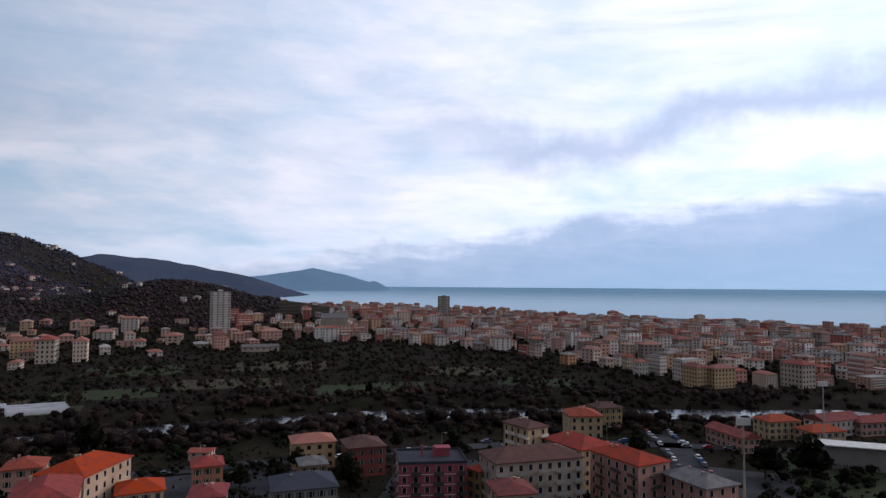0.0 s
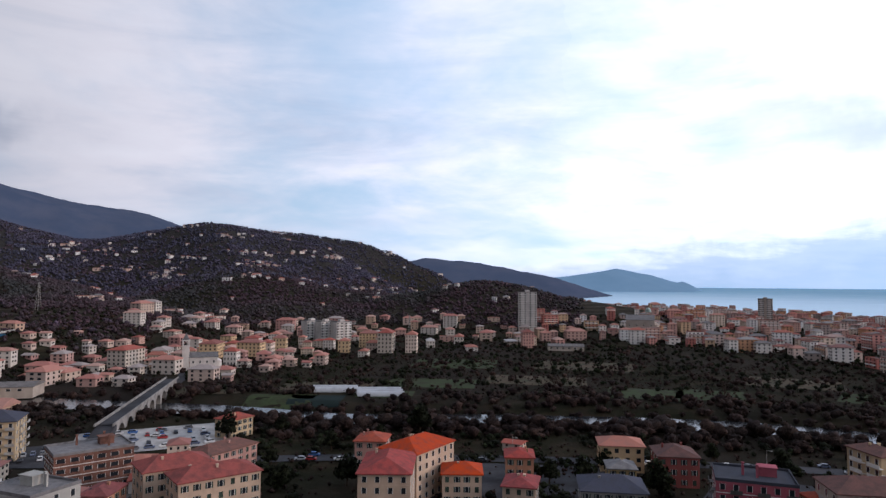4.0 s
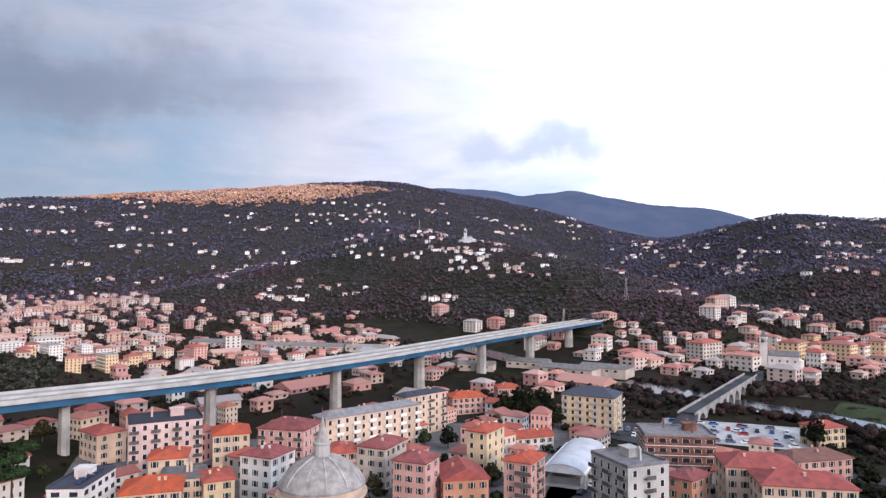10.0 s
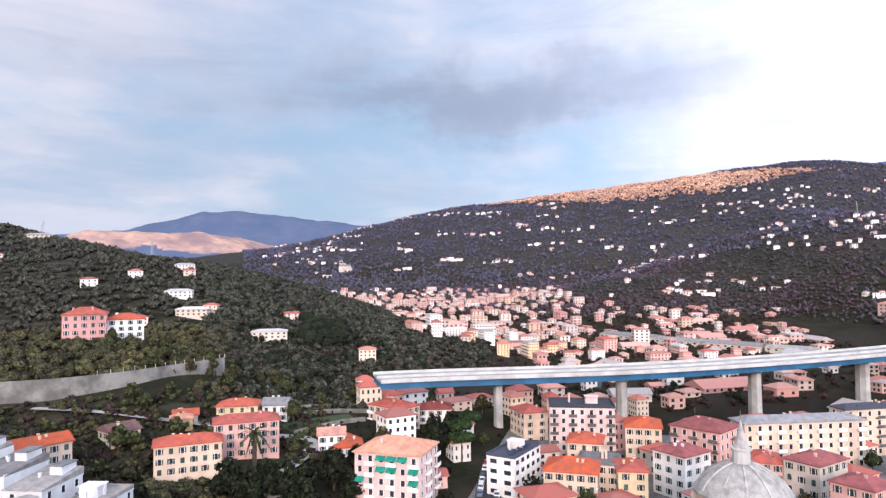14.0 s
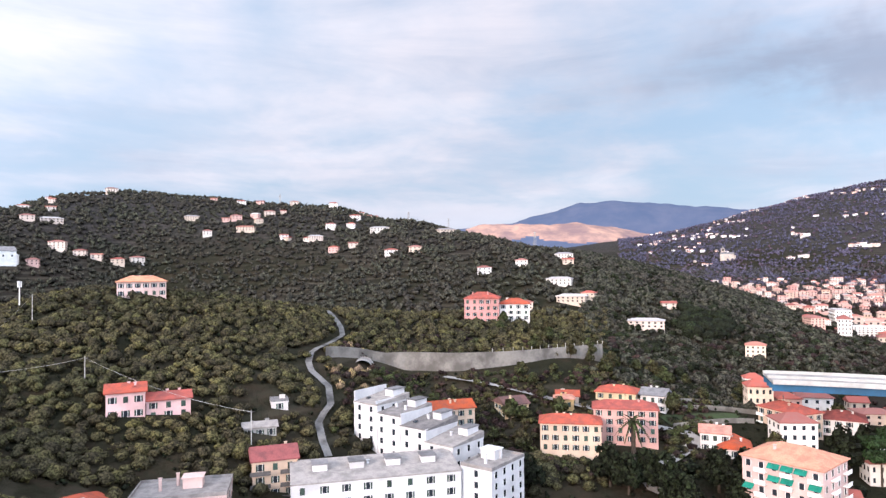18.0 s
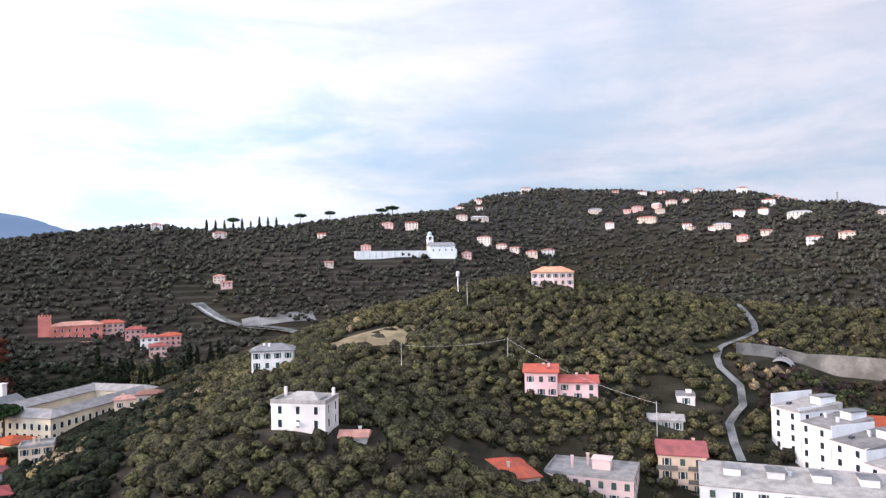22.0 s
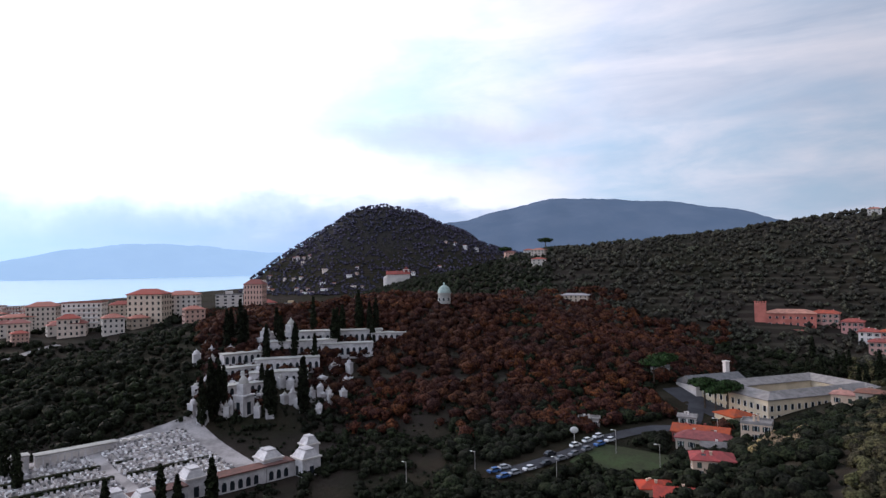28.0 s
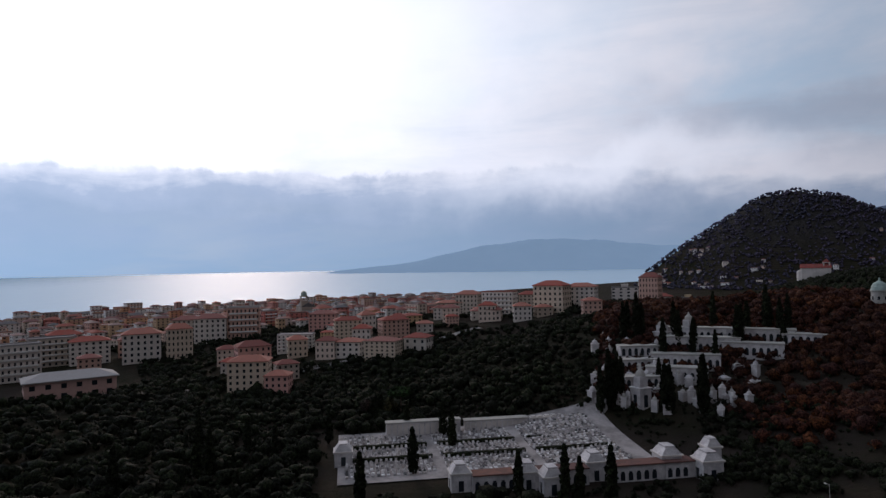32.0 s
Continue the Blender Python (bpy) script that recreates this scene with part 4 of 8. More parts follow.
def far_house(name, w, d, h, style, wall, roof, label, category, balconies=False):
    """A house to be copied: walls, with the roof and the windows under it."""
    floors = max(1, round(h / 3.1))
    me = mesh_of(name, *join(box(-w / 2, -d / 2, -6, w / 2, d / 2, h), box(-w / 2 - 0.15, -d / 2 - 0.15, h - 0.5, w / 2 + 0.15, d / 2 + 0.15, h - 0.04)), wall)
    ob = tagged(new(name, me), label, category, "houses of the valley and hills")
    part("roof", (*roof_mesh(style, w, d, min(w, d) * 0.22), roof), ob, pose(0, 0, h))
    panes = []
    for side, length, off in ((0, w, d / 2), (1, d, w / 2)):
        n = max(2, int(length / 3.2))
        for k in range(floors):
            for i in range(n):
                u, z = (i + 0.5) / n * length - length / 2, (k + 0.25) * h / floors
                for s in (-1, 1):
                    b = (u - 0.6, s * off - 0.06, z, u + 0.6, s * off + 0.06, z + 1.6)
                    panes.append(box(*b) if side == 0 else box(b[1], b[0], z, b[4], b[3], z + 1.6))
    tagged(part("window", (*join(*panes), GLASS), ob), kind="stuff")
    if balconies:
        slabs = [box(-w * 0.42, s * d / 2 - 1.2, (k + 0.02) * h / floors - 0.1, w * 0.42, s * d / 2 + 1.2, (k + 0.02) * h / floors + 0.7) for k in range(1, floors) for s in (-1, 1)]
        tagged(part("balcony", (*join(*slabs), FRAME), ob), kind="stuff")
    return ob


FAR = {
    "villa": far_house("house", 12, 10, 7, "hip", FAR_WHITE, FAR_ROOF, "pale two-storey villa with a red tiled roof", "house"),
    "cottage": far_house("house", 9, 8, 5.5, "gable", FAR_WHITE, FAR_ROOF, "small pale hillside house with a tiled gable roof", "house"),
    "long": far_house("house", 20, 10, 6.5, "hip", FAR_WHITE, FAR_FLAT, "long low pale house on the hillside", "house"),
    "house": far_house("house", 13, 11, 10, "hip", FAR_WALL, FAR_ROOF, "plastered three-storey town house with a red tiled roof", "house"),
    "flats": far_house("apartment_block", 20, 13, 15.5, "hip", FAR_WALL, FAR_ROOF, "plastered block of flats with a red tiled roof", "apartment block"),
    "slab": far_house("apartment_block", 26, 13, 17, "flat", FAR_WALL, FAR_FLAT, "flat-roofed block of flats with long pale balconies", "apartment block", True),
    "shed": far_house("warehouse", 34, 18, 6, "gable", FAR_WHITE, FAR_FLAT, "long white workshop with a shallow grey roof", "warehouse"),
}
TAKEN = []


def put_far(kind, x, y, yaw, size=1.0, tall=1.0, z=None):
    z = land_at(x, y) if z is None else z
    TAKEN.append((x, y))
    return copy_thing(FAR[kind], pose(x, y, z, 0, 0, yaw) @ Matrix.Diagonal((size, size, tall, 1)))


KEEP_OFF, KEEP_BOX = [], []


def scatter(n, az, dist, seed, keep=lambda x, y, z: z > 4, even=True):
    """Places spread over a sector of the plan, off the roads and buildings."""
    r = np.random.default_rng(seed)
    a = np.radians(r.uniform(*az, n))
    d = np.sqrt(r.uniform(dist[0] ** 2, dist[1] ** 2, n)) if even else r.uniform(*dist, n)
    x, y = -np.sin(a) * d, np.cos(a) * d
    z = land(x, y)
    ok = keep(x, y, z)
    for bx, by, br in KEEP_OFF:
        if not dist[0] - br < math.hypot(bx, by) < dist[1] + br:
            continue
        ok &= (x - bx) ** 2 + (y - by) ** 2 > br * br
    for bx, by, c, s, hw, hd in KEEP_BOX:
        if not dist[0] - 40 < math.hypot(bx, by) < dist[1] + 40:
            continue
        u, v = x - bx, y - by
        ok &= (abs(u * c + v * s) > hw) | (abs(v * c - u * s) > hd)
    return np.stack([x, y, z], 1)[ok]


def south_town(x, y, z):
    """The town's edge lies nearer towards the river mouth."""
    a, d = np.degrees(np.arctan2(-x, y)), np.hypot(x, y)
    near = np.interp(a, [-34, -20, -5, 7, 18], [520, 470, 640, 760, 860])
    return (d > near) & (x * COAST[0] + y * COAST[1] < 1120) & (z < 22) & (off_line(x, y, COURSE)[0] > 60)


def west_town(x, y, z):
    return (x * COAST[0] + y * COAST[1] < 1120) & (z < 16)


PALETTE = [(0.62, 0.50, 0.40), (0.70, 0.65, 0.60), (0.56, 0.34, 0.28), (0.72, 0.67, 0.62), (0.58, 0.40, 0.25), (0.56, 0.27, 0.23), (0.36, 0.29, 0.26), (0.64, 0.50, 0.43), (0.84, 0.82, 0.80), (0.46, 0.16, 0.13), (0.78, 0.74, 0.70), (0.60, 0.32, 0.18)]
TOWN_WALL = ramped("town_plaster", PALETTE, by="piece")
TOWN_WHITE = ramped("town_whitewash", [(0.76, 0.73, 0.70), (0.72, 0.62, 0.54), (0.80, 0.78, 0.75), (0.60, 0.42, 0.34), (0.64, 0.55, 0.47)], by="piece")
TOWN_ROOF = ramped("town_tiles", [(0.32, 0.11, 0.08), (0.26, 0.10, 0.08), (0.36, 0.18, 0.14), (0.20, 0.10, 0.09), (0.26, 0.24, 0.23), (0.34, 0.24, 0.21), (0.16, 0.15, 0.15)], vary=0.35, by="piece")
VALLEY_WALL = ramped("valley_plaster", [(0.46, 0.35, 0.28), (0.52, 0.45, 0.39), (0.43, 0.27, 0.23), (0.54, 0.48, 0.42), (0.45, 0.31, 0.22), (0.42, 0.23, 0.20), (0.48, 0.37, 0.31)], by="piece")
PALE_TILES = ramped("valley_tiles", [(0.40, 0.18, 0.14), (0.34, 0.14, 0.115), (0.42, 0.26, 0.21), (0.32, 0.27, 0.25), (0.38, 0.20, 0.16)], vary=0.3, by="piece")
SHAPES = {"villa": (12, 10, 7, "hip"), "cottage": (9, 8, 5.5, "gable"), "long": (20, 9, 6, "flat"), "house": (13, 11, 10, "hip"), "flats": (20, 13, 15.5, "hip"), "slab": (26, 13, 17, "flat"), "shed": (34, 18, 6, "gable")}


def far_quarter(name, label, rows, wall, tiles=None):
    """Houses too far off to be told apart one by one, joined: walls, roofs, and bands of windows round each floor."""
    verts, faces, slots = [], [], []

    def add(piece, m, slot):
        k = len(verts)
        verts.extend([m @ Vector(p) for p in piece[0]])
        faces.extend([tuple(i + k for i in q) for q in piece[1]])
        slots.extend([slot] * len(piece[1]))

    for x, y, z, kind, yaw, size, tall in rows:
        w, d, h, style = SHAPES[kind]
        w, d, h = w * size, d * size, h * tall
        m = pose(x, y, z, 0, 0, yaw)
        add(box(-w / 2, -d / 2, -8, w / 2, d / 2, h), m, 0)
        add(roof_mesh(style, w, d, min(w, d) * 0.22), m @ Matrix.Translation((0, 0, h)), 1)
        floors = max(1, round(h / 3.1))
        for k in range(floors):
            a = (k + 0.3) * h / floors
            n = max(2, int(w / 4.5))
            for i in range(n):
                u = (i + 0.5) / n * w - w / 2
                add(box(u - 0.8, -d / 2 - 0.08, a, u + 0.8, d / 2 + 0.08, a + 1.5), m, 2)
            add(box(-w / 2 - 0.08, -d * 0.28, a, w / 2 + 0.08, -d * 0.1, a + 1.5), m, 2)
            add(box(-w / 2 - 0.08, d * 0.1, a, w / 2 + 0.08, d * 0.28, a + 1.5), m, 2)
            if kind == "slab" and k:
                add(box(-w * 0.42, -d / 2 - 1.1, k * h / floors - 0.1, w * 0.42, d / 2 + 1.1, k * h / floors + 0.8), m, 0)
    me = mesh_of(name, [tuple(v) for v in verts], faces, wall, tiles or TOWN_ROOF, GLASS, slots=slots)
    return tagged(new(name, me), label, "houses", kind="stuff")


def settle(n, az, dist, kinds, seed, gap=14.0, align=None, keep=lambda x, y, z: z > -1, even=True, split=700.0, scale=1.0):
    """Houses spread over a sector of the plan, none on another, most square to the streets. The near ones are set singly; the far ones come back as rows."""
    rnd = random.Random(seed)
    rows = []
    for x, y, z in scatter(n, az, dist, seed, keep, even):
        if any(abs(x - a) < gap and abs(y - b) < gap for a, b in TAKEN):
            continue
        yaw = (align + rnd.choice((0, 90)) + rnd.gauss(0, 6)) if align is not None else math.degrees(math.atan2(-x, y)) + rnd.gauss(0, 25)
        kind, size, tall = rnd.choice(kinds), scale * rnd.uniform(0.65, 1.25), scale * rnd.uniform(0.55, 1.3)
        if math.hypot(x, y) < split:
            put_far(kind, x, y, yaw, size, tall, z)
        else:
            TAKEN.append((x, y))
            rows.append((x, y, z, kind, yaw, size, tall))
    return rows


for o in list(scene.objects):
    if o.parent is None and o.data is None:
        p = o.matrix_basis.translation
        walls = [w for w in o.children if w.name.startswith("wall")]
        t = o.matrix_basis.to_euler().z
        KEEP_BOX.append((p.x, p.y, math.cos(t), math.sin(t), *[(walls[0].bound_box[6][i] if walls else 3) + 1.4 for i in (0, 1)]))
        TAKEN.append((p.x, p.y))
NO_HOUSES = [([heading(a, d) for a, d in ((117.5, 268), (104, 280), (92.9, 298), (82.7, 340), (74.5, 402), (68, 490), (60.4, 652))], 17.0), (COURSE, 42.0),
             ([(-150, 60), (-200, 125), (-262, 198), (-345, 305), (-400, 372)], 13.0), ([(66, 150), (84, 205), (96, 262), (100, 310)], 13.0), ([heading(a, d) for a, d in ((106, 150), (104.5, 190), (103.5, 235), (101, 262))], 9.0)]
KEEP_OFF += [(-238, 203, 34), (-250, 170, 26), (-208, 110, 21), (-165, 18, 17), (-225, 215, 20), (-392, 378, 16)]


def clear(x, y, z):
    ok = np.ones(np.shape(x), bool)
    for line, off in NO_HOUSES:
        ok &= off_line(x, y, line)[0] > off
    return ok


for i, k in enumerate(list(FAR)):
    FAR[k].matrix_basis = pose(*heading(300 + 1.5 * i, 640), land_at(*heading(300 + 1.5 * i, 640)), 0, 0, 40)
    TAKEN.append(heading(300 + 1.5 * i, 640))
rows = settle(3600, (-36, 18), (460, 1900), ["flats", "flats", "slab", "house", "house", "house"], 21, 13, 20, lambda x, y, z: south_town(x, y, z), split=560, scale=0.8)
far_quarter("town_quarter", "dense seaside town of pastel flats with red roofs", rows, TOWN_WALL)
rows = settle(2400, (262, 303), (625, 1350), ["flats", "slab", "house", "house", "flats", "villa"], 22, 13, 35, west_town, split=615, scale=0.8)
far_quarter("town_quarter", "crowded old town of ochre flats and tiled roofs by the sea", rows, TOWN_WALL)
rows = settle(200, (14, 52), (560, 980), ["house", "villa", "house", "house", "flats", "long"], 23, 16, 25, lambda x, y, z: (z < 30) & (np.hypot(x, y) > np.interp(np.degrees(np.arctan2(-x, y)), [14, 22, 40, 52], [760, 680, 570, 470])), split=760)
rows += settle(3200, (96, 124), (480, 2100), ["flats", "house", "house", "slab", "villa", "house", "villa"], 24, 11.5, 30, lambda x, y, z: (z < 30) & clear(x, y, z), split=600, scale=0.66)
rows += settle(420, (78, 101), (520, 1250), ["house", "flats", "villa", "house", "long", "shed"], 35, 15, 30, lambda x, y, z: (z < 16) & clear(x, y, z), split=590, scale=0.7)
rows += settle(420, (36, 66), (455, 700), ["house", "villa", "house", "flats", "villa", "cottage"], 37, 13, 25, lambda x, y, z: (z < 26) & clear(x, y, z) & (np.hypot(x, y) > np.interp(np.degrees(np.arctan2(-x, y)), [36, 44, 66], [560, 470, 455])), split=430, scale=0.85)
rows += settle(200, (60, 100), (335, 560), ["house", "shed", "villa", "cottage", "house"], 38, 15, 30, lambda x, y, z: (z < 20) & clear(x, y, z), split=300, scale=0.8)
rows += settle(150, (62, 100), (400, 1050), ["house", "shed", "villa", "flats", "house"], 25, 21, 30, lambda x, y, z: (z < 20) & clear(x, y, z), split=560)
far_quarter("valley_quarter", "valley town of pink and cream houses with workshops", [(*r[:6], r[6] * 0.78) for r in rows], VALLEY_WALL, PALE_TILES)


def strings(n, az, dist, kinds, seed, low, high, most=9, scale=1.0):
    """Hillside hamlets: strings of houses along the contour, each with a few stragglers."""
    rnd, rows = random.Random(seed), []
    for x, y, z in scatter(n, az, dist, seed, lambda x, y, z: (z > low) & (z < high)):
        e = 12.0
        gx, gy = land_at(x + e, y) - land_at(x - e, y), land_at(x, y + e) - land_at(x, y - e)
        k = math.hypot(gx, gy) + 1e-6
        for i in range(rnd.choice((1, 1, 2, 3, 4, 6, most))):
            along, up = rnd.gauss(0, 16 + 6 * i), rnd.gauss(0, 9)
            px, py = x - gy / k * along + gx / k * up, y + gx / k * along + gy / k * up
            if any(abs(px - a) < 11 and abs(py - b) < 11 for a, b in TAKEN):
                continue
            TAKEN.append((px, py))
            rows.append((px, py, land_at(px, py), rnd.choice(kinds), math.degrees(math.atan2(-px, py)) + rnd.gauss(0, 25), scale * rnd.uniform(0.55, 1.0), scale * rnd.uniform(0.5, 0.95)))
    return rows


HILL_KINDS = ["villa", "cottage", "cottage", "villa", "long"]
rows = strings(190, (58, 122), (1000, 2720), HILL_KINDS, 26, 16, 330) + strings(30, (64, 84), (900, 1500), HILL_KINDS, 33, 30, 190)
rows += strings(120, (17, 58), (900, 2200), HILL_KINDS, 27, 14, 235)
rows += strings(26, (238, 249), (1500, 1760), HILL_KINDS, 30, 6, 110, 6) + strings(8, (228, 238), (1300, 1720), HILL_KINDS, 34, 6, 120, 4)
far_quarter("hillside_houses", "scattered white villas and farmhouses on the far slopes", rows, TOWN_WHITE)
settle(700, (46, 116), (168, 330), ["house", "villa", "cottage", "house"], 31, 12.5, 40, lambda x, y, z: (z < 9) & (z > -1) & clear(x, y, z), scale=0.85)
settle(8, (-33, 44), (185, 320), ["villa", "cottage", "house"], 32, 17, 15, lambda x, y, z: (z > -1) & clear(x, y, z))
settle(40, (246, 276), (480, 640), ["villa", "house", "flats", "house"], 29, 18, None, lambda x, y, z: z > 10)
for x, y, z, kind, yaw, size, tall in strings(12, (141, 174), (600, 900), HILL_KINDS, 36, 92, 165, 5, 0.85):
    put_far(kind, x, y, yaw + 180, size, tall * 0.9, z)
# villas strung along the olive hill
for kind, px, py in (("long", -250, -728), ("villa", -292, -708), ("villa", -327, -697), ("cottage", -345, -699), ("villa", -250, -682), ("long", -287, -669), ("cottage", -313, -633), ("long", -335, -606),
                     ("villa", -363, -622), ("villa", -385, -616), ("long", -396, -577), ("long", -446, -527), ("villa", -334, -567), ("cottage", -352, -560), ("villa", -357, -502), ("villa", -372, -483),
                     ("villa", -328, -778), ("cottage", -298, -790), ("cottage", -351, -774), ("villa", -383, -745), ("house", -414, -703), ("villa", -406, -640), ("villa", -353, -371), ("villa", -384, -360),
                     ("long", -430, -355), ("long", -368, -308), ("villa", 212, -657), ("villa", 149, -641), ("cottage", 52, -632), ("villa", 10, -606), ("villa", 125, -536), ("cottage", 118, -528),
                     ("cottage", 41, -565), ("villa", -12, -680), ("house", -36, -677), ("villa", -102, -802), ("cottage", -126, -796), ("villa", -96, -732), ("long", -116, -735), ("house", -111, -667),
                     ("villa", -85, -616), ("villa", -128, -662), ("cottage", -141, -660), ("villa", -157, -653), ("villa", -176, -663), ("house", -202, -869), ("long", 309, -367), ("house", 403, -431), ("long", -347, -280), ("villa", -360, -276), ("long", -341, -220), ("house", -345, -158), ("cottage", -382, -230), ("villa", -315, -292), ("cottage", -417, -340), ("villa", 384, -410), ("villa", 430, -446), ("house", 445, -436),
                     ):
    put_far(kind, px, py, math.degrees(math.atan2(-px, py)) + 180 + (px * 7) % 30 - 15, 0.74 + (px % 5) * 0.07, 0.62)
# flats and villas at the foot of the old town
for kind, px, py, size, tall, turn in (("flats", 506, 183, 1.3, 1.35, 200), ("flats", 510, 157, 0.9, 1.4, 205), ("flats", 580, 152, 1.3, 1.3, 195), ("slab", 585, 125, 1.05, 1.55, 195), ("flats", 378, 78, 1.1, 1.05, 190), ("house", 365, 60, 1.0, 1.0, 185), ("slab", 473, 65, 0.95, 0.7, 190),
                                       ("flats", 423, 3, 1.05, 0.75, 178), ("house", 440, 25, 1.3, 0.95, 182), ("slab", 510, 249, 1.2, 1.2, 206), ("flats", 514, 224, 1.35, 1.1, 204), ("slab", 443, 238, 1.0, 1.35, 208), ("long", 382, 177, 2.2, 1.6, 205), ("villa", 432, -20, 1.3, 1.2, 178),
                                       ("house", 540, 205, 1.2, 1.3, 200), ("flats", 610, 180, 1.2, 1.2, 190), ("flats", 556, 262, 1.2, 1.2, 206), ("house", 470, 205, 1.1, 1.0, 203)):
    put_far(kind, px, py, math.degrees(math.atan2(-px, py)) + turn - 200 + 180, size, tall)
# houses and flats along the ridge above the olive terraces
RIDGE_HOUSES = [("house", 488, -75), ("house", 517, -50), ("villa", 483, -27), ("flats", 474, -4), ("house", 472, -98), ("villa", 501, -70), ("villa", 474, -114), ("house", 534, -44), ("flats", 495, 30), ("house", 470, 18), ("flats", 416, 84), ("house", 399, 61), ("house", 450, -143), ("slab", 520, -90),
                ("flats", 540, -120), ("slab", 525, -150), ("house", 440, 40), ("house", 455, 62), ("house", 505, -8), ("flats", 560, -70), ("villa", 430, 100), ("house", 460, 110)]
for kind, px, py in RIDGE_HOUSES:
    put_far(kind, px, py, math.degrees(math.atan2(-px, py)) + 180 + (px * 7) % 40 - 20, 1.0, 0.9 + (px % 3) * 0.12)


# ---- viaduct ----


def make_viaduct():
    line = [heading(a, d) for a, d in ((113.8, 272), (110, 275), (104, 280), (92.9, 298), (82.7, 340), (75.5, 396), (70.1, 465), (65.9, 535), (62.5, 610), (60.5, 665), (59.5, 700))]
    pts = along_line(line, 6.0)
    ob = thing("viaduct", pose(0, 0, 0), "long pale concrete motorway viaduct with blue steel girders", "viaduct")
    z = 25.0

    def run(name, lo, hi, low, high, material, label=""):
        verts = []
        for i, p in enumerate(pts):
            d = (pts[min(i + 1, len(pts) - 1)] - pts[max(i - 1, 0)]).normalized()
            s = Vector((-d.y, d.x, 0))
            for off, zz in ((lo, low), (hi, low), (hi, high), (lo, high)):
                q = p + s * off
                verts.append((q.x, q.y, z + zz))
        part(name, (np.array(verts), grid_faces(len(pts), 4, True), material), ob, label=label)

    run("deck", -11, 11, -0.5, 0.0, CONCRETE, "pale concrete deck slab")
    run("carriageway", -10.2, -1.2, 0.004, 0.06, PALE_ROAD)
    run("carriageway", 1.2, 10.2, 0.004, 0.06, PALE_ROAD)
    run("barrier", -11, -10.5, 0.0, 1.1, WALLS["stone"])
    run("barrier", 10.5, 11, 0.0, 1.1, WALLS["stone"])
    run("barrier", -0.5, 0.5, 0.0, 0.9, WALLS["stone"])
    run("girder", -9.4, -8.8, -3.2, -0.5, BLUE_STEEL, "blue painted steel girder")
    run("girder", -2.4, -1.8, -3.2, -0.5, BLUE_STEEL)
    run("girder", 1.8, 2.4, -3.2, -0.5, BLUE_STEEL)
    run("girder", 8.8, 9.4, -3.2, -0.5, BLUE_STEEL)
    for a, d in ((103.3, 281), (92.9, 297), (82.7, 339), (75.5, 396), (70.1, 465), (65.9, 535), (62.6, 608)):
        x, y = heading(a, d)
        i = min(range(len(pts)), key=lambda k: (pts[k].x - x) ** 2 + (pts[k].y - y) ** 2)
        dv = (pts[min(i + 1, len(pts) - 1)] - pts[max(i - 1, 0)]).normalized()
        turn = math.degrees(math.atan2(dv.y, dv.x))
        g = land_at(x, y) - 1
        top = z - 3.2
        v, f = join(lathe(0, 0, [(2.7, g), (2.5, top - 1.6), (2.9, top - 1.2), (2.9, top)], 8))
        v = [(a_ * 0.75, b_ * 1.5, c_) for a_, b_, c_ in v]
        part("pier", (v, f, CONCRETE), ob, pose(x, y, 0, 0, 0, turn), "tall pale concrete pier")


make_viaduct()

# ---- woods ----


def ball(level):
    """Corners and triangles of a round crown: eight, twenty or eighty faces."""
    if level == 0:
        v = [(1, 0, 0), (0, 1, 0), (-1, 0, 0), (0, -1, 0), (0, 0, 1), (0, 0, -1)]
        return np.array(v, float), np.array([(0, 1, 4), (1, 2, 4), (2, 3, 4), (3, 0, 4), (1, 0, 5), (2, 1, 5), (3, 2, 5), (0, 3, 5)])
    bm = bmesh.new()
    bmesh.ops.create_icosphere(bm, subdivisions=level, radius=1.0)
    v, f = np.array([p.co for p in bm.verts]), np.array([[q.index for q in p.verts] for p in bm.faces])
    bm.free()
    return v, f


BALLS = [ball(k) for k in range(3)]


